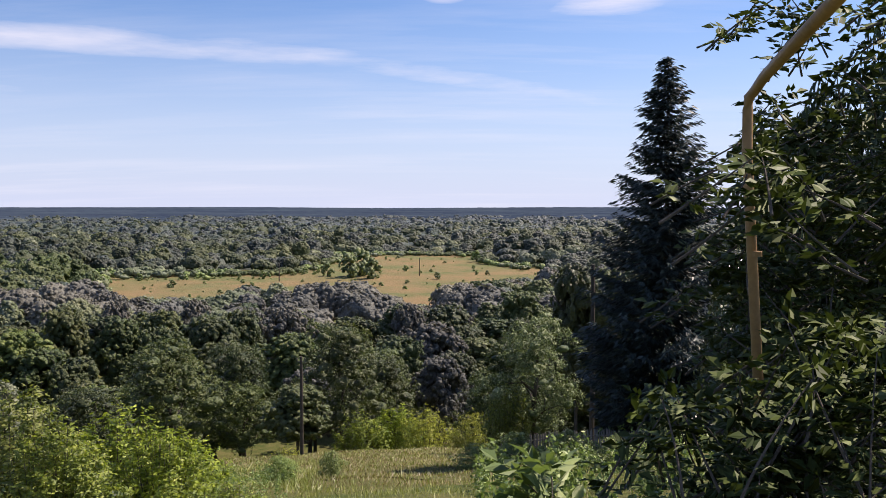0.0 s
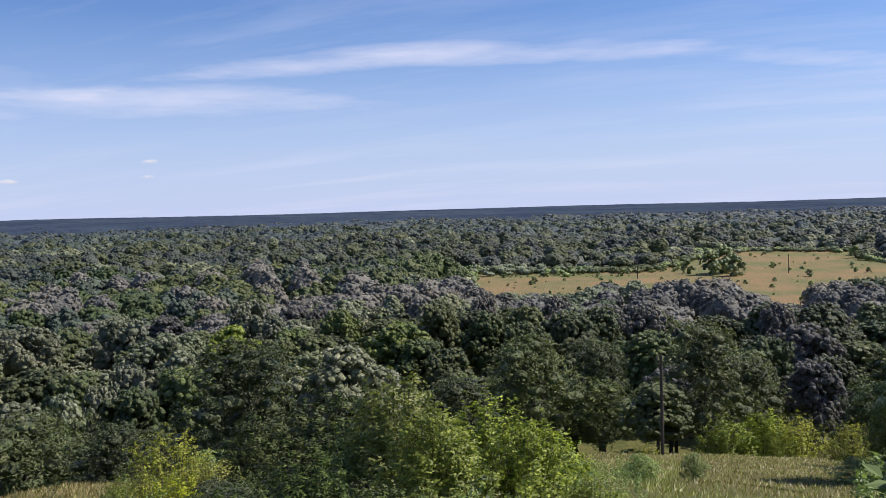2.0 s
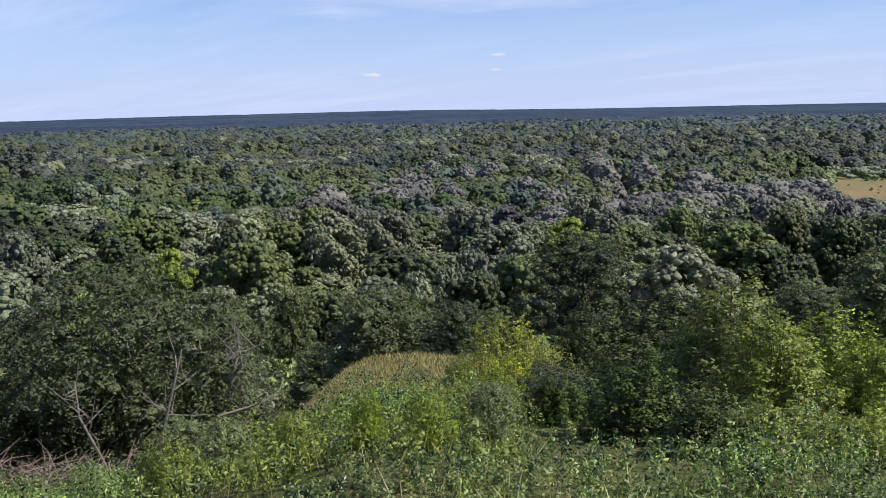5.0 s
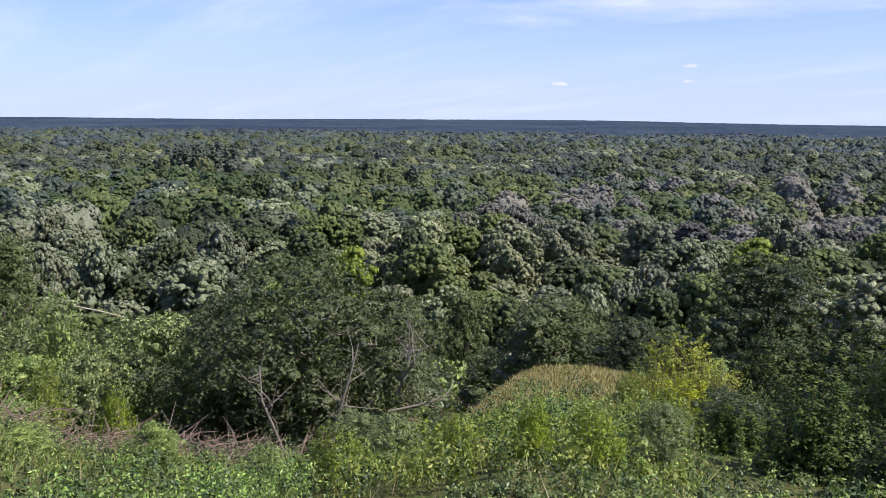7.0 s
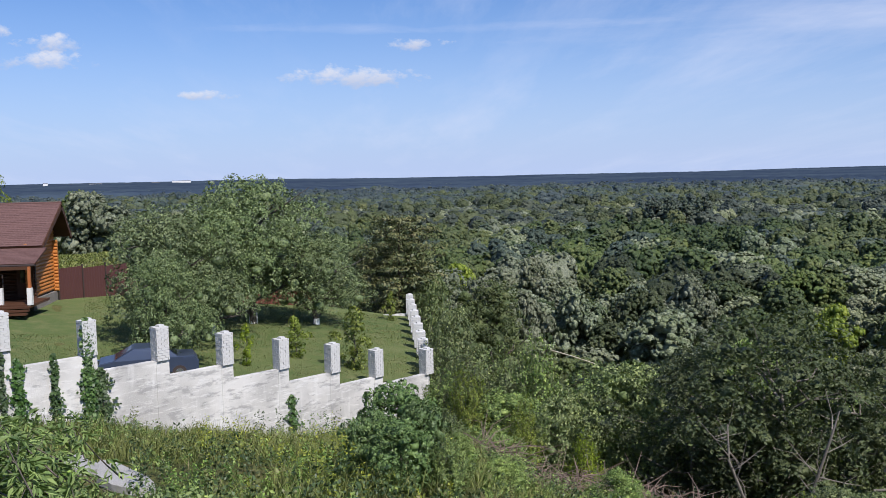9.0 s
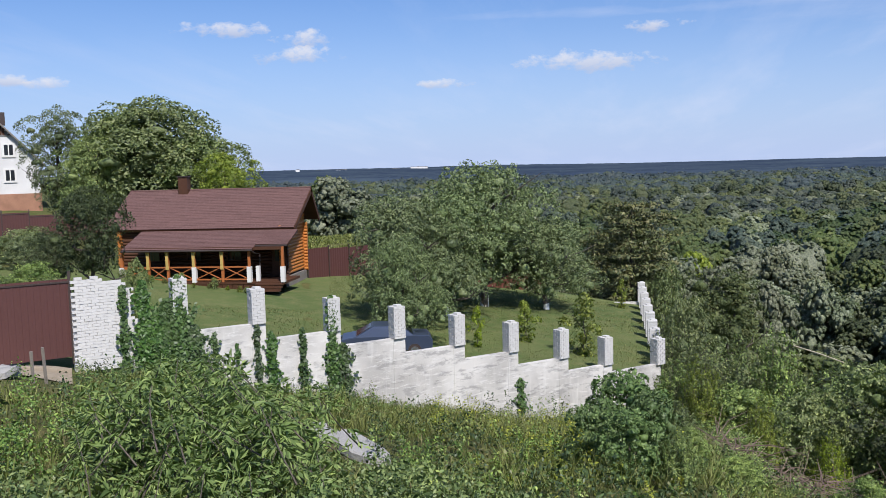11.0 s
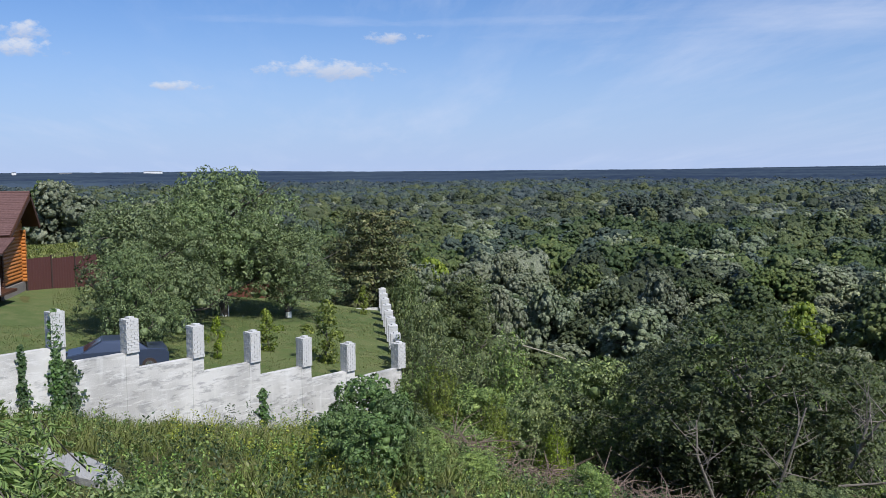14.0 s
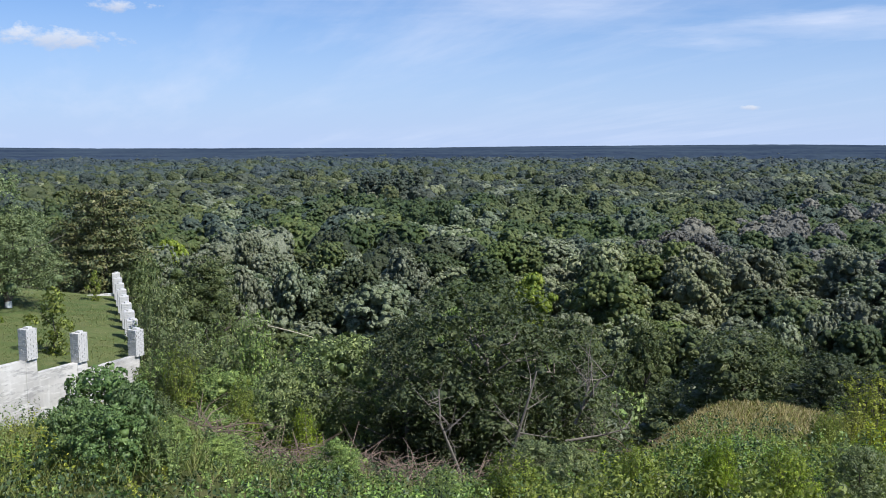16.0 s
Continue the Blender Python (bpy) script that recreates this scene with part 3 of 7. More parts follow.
def stock(name, label, leaves, seed, n, size, height, radius, low, thick=0.16, clumps=22, shape=0.5, category="tree", group="", bark=BARK, limbs=5, ragged=0.3, spire=1.0, solid=0.0, sprays=()):
    """A tree or bush of that kind, kept out of sight below ground until it is copied."""
    def make():
        t = thing(name, label, category, group=group)
        part("trunk", stem(seed, height, thick, low, radius, limbs), bark, t)
        if name == "apple_tree":
            part("limewash", Geo().tube([(0, 0, -0.1), (0.01, 0, 0.55), (0.02, 0.01, 1.25)], np.array((1.3, 1.12, 1.02)) * thick, 9), LIME, t, "white limewashed trunk foot")
        part("crown", leafy("crown", crown(seed, n, size, radius, low, height, clumps, shape, ragged, spire, solid, sprays), leaves), leaves, t)
        return t
    return make, height, radius


def plant(kind, bearing, far, top, half, label="", turn=0.0, sink=0.0):
    """Puts a plant of a kind with its top at that height angle and that half width, both in degrees, as seen from the viewpoint."""
    make, height, radius = KINDS[kind]
    x, y = spot(bearing, far)
    z = float(land(x, y)) - sink
    h = max(1.0, EYE + far * math.tan(radians(top)) - z)
    s = far * math.tan(radians(half)) / radius
    sz = max(h / height, 0.72 * s)
    return settle(kind, x, y, z + h - sz * height, s, sz, turn, label)


def settle(kind, x, y, z, s, sz, turn=0.0, label=""):
    make = KINDS[kind][0]
    if kind not in STOCK:
        ob = STOCK[kind] = make()
        ob.matrix_world = pose(x, y, z, 0, 0, turn)
    else:
        ob = copy_thing(STOCK[kind], pose(x, y, z, 0, 0, turn))
    ob.scale = (s, s, sz)
    if label:
        ob["label"] = label
    return ob


KINDS = {
    # woodland of the plain: ten metres high, crown 3.8 m in radius
    "alder_a": stock("deciduous_tree", "green broad-leaved tree in the riverside wood", GREEN, 1, 3400, 0.25, 10, 4.2, 2.4, 0.2, 34, 0.42, group="trees of the riverside wood", solid=0.72, sprays=(850, 0.33, True)),
    "alder_b": stock("deciduous_tree", "dark green broad-leaved tree in the riverside wood", DEEP, 2, 3400, 0.25, 10, 4.2, 2.4, 0.2, 40, 0.45, group="trees of the riverside wood", solid=0.72, sprays=(850, 0.33, True)),
    "alder_c": stock("deciduous_tree", "rounded green tree in the riverside wood", GREEN, 3, 3400, 0.25, 10, 4.4, 2.4, 0.2, 30, 0.5, group="trees of the riverside wood", solid=0.72, sprays=(850, 0.33, True)),
    "alder_d": stock("deciduous_tree", "dark rounded tree in the riverside wood", DEEP, 4, 3400, 0.25, 10, 4.3, 2.4, 0.2, 32, 0.38, group="trees of the riverside wood", solid=0.72, sprays=(850, 0.33, True)),
    "willow_a": stock("willow_tree", "silvery grey-green willow with a rounded crown", SILVER, 5, 2800, 0.24, 10, 4.2, 2.4, 0.22, 26, 0.5, group="willows by the river", solid=0.72, sprays=(850, 0.31, True)),
    "willow_b": stock("willow_tree", "pale silver willow with wind-turned leaves", SILVER, 6, 2800, 0.24, 10, 4.0, 2.4, 0.22, 20, 0.6, group="willows by the river", solid=0.72, sprays=(850, 0.31, True)),
    "willow_c": stock("willow_tree", "grey violet-tinged willow with a billowing crown", GREY, 7, 2800, 0.24, 10, 4.3, 2.4, 0.22, 30, 0.5, group="willows by the river", solid=0.72, sprays=(850, 0.31, True)),
    "willow_d": stock("willow_tree", "dull grey willow in the riverside band", GREY, 8, 2800, 0.24, 10, 4.1, 2.4, 0.22, 22, 0.55, group="willows by the river", solid=0.72, sprays=(850, 0.31, True)),
    "fresh_a": stock("deciduous_tree", "fresh light-green tree in the riverside wood", FRESH, 9, 3400, 0.25, 10, 3.4, 2.4, 0.18, 24, 0.5, group="trees of the riverside wood", solid=0.72, sprays=(850, 0.33, True)),
    "grove_a": stock("deciduous_tree", "green broad-leaved tree at the foot of the slope", GREEN, 51, 11000, 0.2, 10, 4.2, 2.0, 0.2, 40, 0.42, group="trees of the riverside wood", limbs=7, ragged=0.4, solid=0.5, sprays=(1200, 0.27, False)),
    "grove_b": stock("deciduous_tree", "dark green leafy tree at the foot of the slope", DEEP, 52, 11000, 0.2, 10, 4.2, 2.0, 0.2, 36, 0.45, group="trees of the riverside wood", limbs=7, ragged=0.4, solid=0.5, sprays=(1200, 0.27, False)),
    # near plants
    "maple_a": sprout("box_elder", "yellow-green box elder in full sun on the slope", FRESH, 11, 110, 0.21, 8, 3.0, 0.55, 24),
    "maple_b": sprout("box_elder", "light green box elder with upright shoots", FRESH, 12, 90, 0.21, 8, 2.8, 0.8, 30),
    "yellow_a": sprout("shrub", "yellowing shrub with thin upright twigs", YELLOW, 13, 100, 0.10, 5, 2.0, 0.7, 24, "shrub"),
    "thicket_tree": sprout("box_elder", "green leafy shoots of a thicket by the wall", SCRUB, 41, 110, 0.2, 8, 3.0, 0.5, 24),
    "bush_d": sprout("shrub", "green leafy shrub in the thicket by the wall", SCRUB, 42, 80, 0.14, 4, 2.0, 0.45, 22, "shrub", 0.35),
    "bush_e": stock("shrub", "dense rounded green bush before the concrete wall", DOGWOOD, 43, 9000, 0.21, 5, 2.6, 0.05, 0.07, 40, 0.5, "shrub", limbs=7, solid=0.5, sprays=(600, 0.26, False)),
    "bush_a": stock("shrub", "dense dark green shrub on the slope", SCRUB, 14, 14000, 0.135, 5, 2.6, 0.05, 0.07, 34, 0.5, "shrub", limbs=7, solid=0.32, sprays=(600, 0.26, False)),
    # same shrub as bush_a, its shade painted in by darker leaves
    "shade_bush": stock("shrub", "dense shrub with leaves coloured dark for shade", SHADE, 27, 14000, 0.135, 5, 2.6, 0.05, 0.07, 34, 0.5, "shrub", limbs=7, solid=0.32, sprays=(600, 0.26, False)),
    # the box elder again, with its shaded side painted by dark leaves
    "maple_c": sprout("box_elder", "box elder with upright shoots, leaves coloured dark for shade", MAPLE, 28, 110, 0.21, 8, 2.9, 0.6, 26),
    "bush_b": stock("shrub", "green leafy shrub in the thicket", SCRUB, 15, 14000, 0.135, 5, 2.6, 0.05, 0.07, 34, 0.45, "shrub", limbs=7, ragged=0.5, solid=0.32, sprays=(600, 0.26, False)),
    "bush_c": sprout("shrub", "fresh green leafy shrub in the sun", FRESH, 25, 80, 0.13, 4, 2.0, 0.5, 22, "shrub", 0.35),
    "scrub": stock("shrub_tree", "tangled half-dead shrub tree with bare grey limbs", GREEN, 16, 16000, 0.15, 8, 3.4, 1.0, 0.10, 44, 0.6, "shrub", bark=DEADWOOD, limbs=16, ragged=0.7, solid=0.28, sprays=(800, 0.3, False)),
    "apple_a": stock("apple_tree", "old apple tree with grey-green leaves", APPLE, 17, 28000, 0.15, 8, 4.2, 1.6, 0.22, 34, 0.5, limbs=7, ragged=0.5, solid=0.32, sprays=(1500, 0.3, False)),
    "apple_b": stock("apple_tree", "spreading apple tree with drooping boughs", APPLE, 18, 28000, 0.15, 8, 4.2, 0.8, 0.22, 40, 0.45, limbs=7, ragged=0.6, solid=0.32, sprays=(1500, 0.3, False)),
    "garden_a": stock("garden_tree", "tall dense green tree behind the log house", SCRUB, 19, 30000, 0.21, 10, 4.6, 0.8, 0.25, 60, 0.45, limbs=6, solid=0.36, sprays=(1300, 0.46, False)),
    "garden_d": stock("garden_tree", "dark leafy tree with bare forked trunks by the house", DEEP, 29, 18000, 0.16, 8, 3.4, 2.4, 0.2, 36, 0.5, limbs=7, ragged=0.5, solid=0.34, sprays=(800, 0.34, False)),
    "garden_b": stock("garden_tree", "grey-leaved tree beside the white house", APPLE, 20, 18000, 0.16, 10, 4.0, 1.0, 0.22, 26, 0.5, limbs=6, solid=0.34, sprays=(800, 0.34, False)),
    "garden_c": stock("garden_tree", "fresh green tree behind the log house", FRESH, 21, 18000, 0.16, 8, 3.6, 0.5, 0.2, 26, 0.5, limbs=6, solid=0.34, sprays=(800, 0.34, False)),
    "sapling": stock("sapling", "young fruit tree on the lawn", FRESH, 23, 1300, 0.16, 3.4, 0.9, 0.6, 0.04, 20, 0.5, limbs=6, ragged=0.8),
    "poplar": stock("poplar_tree", "slender upright poplar in a dense grove", FAR, 26, 300, 0.4, 16, 2.4, 1.0, 0.2, 22, 0.35, group="poplar grove", ragged=0.3, solid=0.9, sprays=(220, 0.6, True)),
    "field_bush": stock("field_bush", "small dark bush on the open field", SCRUB, 24, 120, 0.4, 4, 2.4, 0.0, 0.1, 9, 0.45, "shrub", "bushes on the field", limbs=3, solid=0.62, sprays=(60, 0.5, True)),
}


def spruce(bearing, far, top, half):
    rng = np.random.default_rng(5)
    x, y = spot(bearing, far)
    z = float(land(x, y))
    h = EYE + far * math.tan(radians(top)) - z
    r0 = far * math.tan(radians(half))
    t = thing("spruce_tree", "tall dark blue-green spruce with drooping branch tips", "tree", (x, y, z))
    part("trunk", Geo().tube([(0, 0, -0.5), (0.05, 0, h * 0.5), (0, 0, h)], (0.24, 0.14, 0.02), 9), BARK, t)
    at, way, twigs = [], [], Geo()
    s = 0.4
    while s < h - 0.05:
        f = s / h
        r = r0 * (1 - f) ** 0.78 * (0.35 + 0.65 * min(1, f * 5)) + 0.1
        for k in range(max(5, int(13 * (1 - 0.5 * f)))):
            a = rng.uniform(0, 2 * math.pi)
            reach = r * rng.uniform(0.72, 1.12)
            droop = 0.25 * reach * (1 - f)
            m = max(4, int(reach * 11))
            q = np.linspace(0.12, 1, m)
            path = np.c_[np.cos(a) * reach * q, np.sin(a) * reach * q, s - droop * np.sin(q * 2.4) + 0.18 * reach * q ** 3]
            if k % 3 == 0:
                twigs.tube(path[[0, m // 2, -1]], (0.03, 0.02, 0.006), 4)
            side = np.array([-math.sin(a), math.cos(a), 0])
            for w in (-1, 0, 1):
                spread = side * w * 0.22 * reach * (1.1 - q)[:, None] * rng.uniform(0.4, 1.2, (m, 1))
                at.append(path + spread + rng.normal(0, 0.05, (m, 3)) - np.array([0, 0, 0.06]) * abs(w))
                way.append(np.tile((math.cos(a), math.sin(a), -0.25), (m, 1)) + side * w * 0.7)
        s += 0.30 - 0.08 * f
    at, way = np.concatenate(at), np.concatenate(way)
    way /= np.linalg.norm(way, axis=1, keepdims=True)
    n = len(at)
    b = np.cross(way, (0, 0, 1)) + 0.5 * rng.normal(size=(n, 3))
    b /= np.linalg.norm(b, axis=1, keepdims=True)
    ln = 0.34 * rng.uniform(0.6, 1.3, (n, 1))
    v = np.stack([at - way * ln * 0.5, at - b * ln * 0.17, at + way * ln * 0.6 - np.array([0, 0, 0.05]), at + b * ln * 0.17], 1)
    part("needles", quads("needles", v, NEEDLES), NEEDLES, t)["kind"] = "stuff"
    part("branchwork", twigs, BARK, t)["kind"] = "stuff"
    return t


def pine(bearing, far, top, half):
    """A broad pine: tiers of level boughs that carry tufts of needles."""
    rng = np.random.default_rng(15)
    x, y = spot(bearing, far)
    z = float(land(x, y))
    h, r0 = EYE + far * math.tan(radians(top)) - z, far * math.tan(radians(half))
    t = thing("pine_tree", "brownish green pine with tiers of level boughs", "tree", (x, y, z))
    part("trunk", Geo().tube([(0, 0, -0.5), (0.1, 0, h * 0.5), (0.05, 0.05, h * 0.95)], (0.22, 0.15, 0.03), 9), BARK, t)
    at, way, wood = [], [], Geo()
    s = 0.16 * h
    while s < h * 0.99:
        f = s / h
        r = r0 * math.sqrt(max(0.02, 1 - ((f - 0.42) / 0.62) ** 2))
        for a in np.arange(7) * 0.9 + rng.uniform(0, 6.3):
            reach, rise = r * rng.uniform(0.7, 1.08), rng.uniform(-0.02, 0.16)
            out = np.array((math.cos(a), math.sin(a), rise))
            side = np.array((-math.sin(a), math.cos(a), 0))
            wood.tube([(0, 0, s), out * reach * 0.5 + (0, 0, s - 0.1), out * reach + (0, 0, s)], (0.06, 0.04, 0.012), 5)
            for q in np.linspace(0.3, 1.0, max(4, int(reach * 3.2))):
                m = 26
                c = out * reach * q + (0, 0, s) + side * rng.normal(0, 0.24 * reach * (1.15 - q))
                d = rng.normal(size=(m, 3)) * (1, 1, 0.5)
                at.append(c + d * 0.26)
                way.append(d * 0.5 + (0, 0, 0.8) + out * 0.3)
        s += 0.62
    at, way = np.concatenate(at), np.concatenate(way)
    part("needles", quads("needles", leaf_quads(rng, at, way, 0.26, 0.4, 0.5), PINE, way), PINE, t)["kind"] = "stuff"
    part("branchwork", wood, BARK, t)["kind"] = "stuff"


def compound_leaves(rng, at, way, length, droop=0.5, pairs=2, slim=0.25):
    """Feather-shaped leaves of five leaflets, hanging from each place along way."""
    n = len(at)
    up = np.array([0, 0, 1.0])
    way = way / np.linalg.norm(way, axis=1, keepdims=True)
    side = np.cross(way, up) + 0.35 * rng.normal(size=(n, 3))
    side /= np.linalg.norm(side, axis=1, keepdims=True)
    ln = length * rng.uniform(0.7, 1.25, (n, 1))
    out = []
    for k in range(pairs + 1):
        q = (k + 1) / (pairs + 1)
        base = at + way * ln * q * 0.75 - up * ln * droop * q * q * 0.5
        for w in ((-1, 1) if k < pairs else (0,)):
            d = way * (0.55 if w else 1.0) + side * w * 0.85 - up * (droop * (0.4 + 0.5 * rng.random((n, 1))))
            d /= np.linalg.norm(d, axis=1, keepdims=True)
            nrm = np.cross(d, side if not w else way) * (1 if not w else w) + 0.2 * rng.normal(size=(n, 3))
            b = np.cross(d, nrm)
            b /= np.linalg.norm(b, axis=1, keepdims=True) + 1e-9
            fold = np.cross(b, d) * 0.10
            s = ln * (0.52 if w else 0.6)
            tip = base + d * s - up * s * 0.08
            mid = base + d * s * 0.42
            out.append(np.stack([base, mid - b * s * slim - fold * s, tip, mid + d * s * 0.02], 1))
            out.append(np.stack([base, mid + d * s * 0.02, tip, mid + b * s * slim - fold * s], 1))
    lean = way * 0.45 + up * 0.75
    return np.concatenate(out), np.concatenate([lean + 0.3 * rng.normal(size=lean.shape) for _ in out])


def leafy_shoots(name, label, seed, base, shoots, leaf=0.26, mat=None, droop=0.5, step=0.16, category="tree", slim=0.25):
    """Box elder shoots: each one runs from a start to an end and carries paired feather leaves on its way."""
    rng = np.random.default_rng(seed)
    t = thing(name, label, category, base)
    g, at, way = Geo(), [], []
    o = np.array(base)
    for p, q in shoots:
        p, q = np.array(p) - o, np.array(q) - o
        ln = np.linalg.norm(q - p)
        m = (p + q) / 2 + rng.normal(0, 0.06 * ln, 3)
        f = np.linspace(0, 1, max(4, int(ln / step)))[:, None]
        line = (1 - f) ** 2 * p + 2 * f * (1 - f) * m + f * f * q
        g.tube(line[:: max(1, len(line) // 5)] if len(line) > 6 else line, np.linspace(0.010, 0.003, len(line[:: max(1, len(line) // 5)]) if len(line) > 6 else len(line)), 5)
        d = (q - p) / ln
        for i, c in enumerate(line[1:], 1):
            for w in (0, 1):
                a = i * 1.6 + w * math.pi + rng.normal(0, 0.4)
                s = np.array([math.cos(a), math.sin(a), 0.25])
                at.append(c + rng.normal(0, 0.01, 3))
                way.append(s + d * (0.4 + 0.8 * (i > len(line) - 3)))
    v, lean = compound_leaves(rng, np.array(at), np.array(way), leaf, droop, 2, slim)
    part("twig_tangle", g, BARK, t)["kind"] = "stuff"
    part("leaves", quads("leaves", v, mat or MAPLE, lean), mat or MAPLE, t)["kind"] = "stuff"
    return t


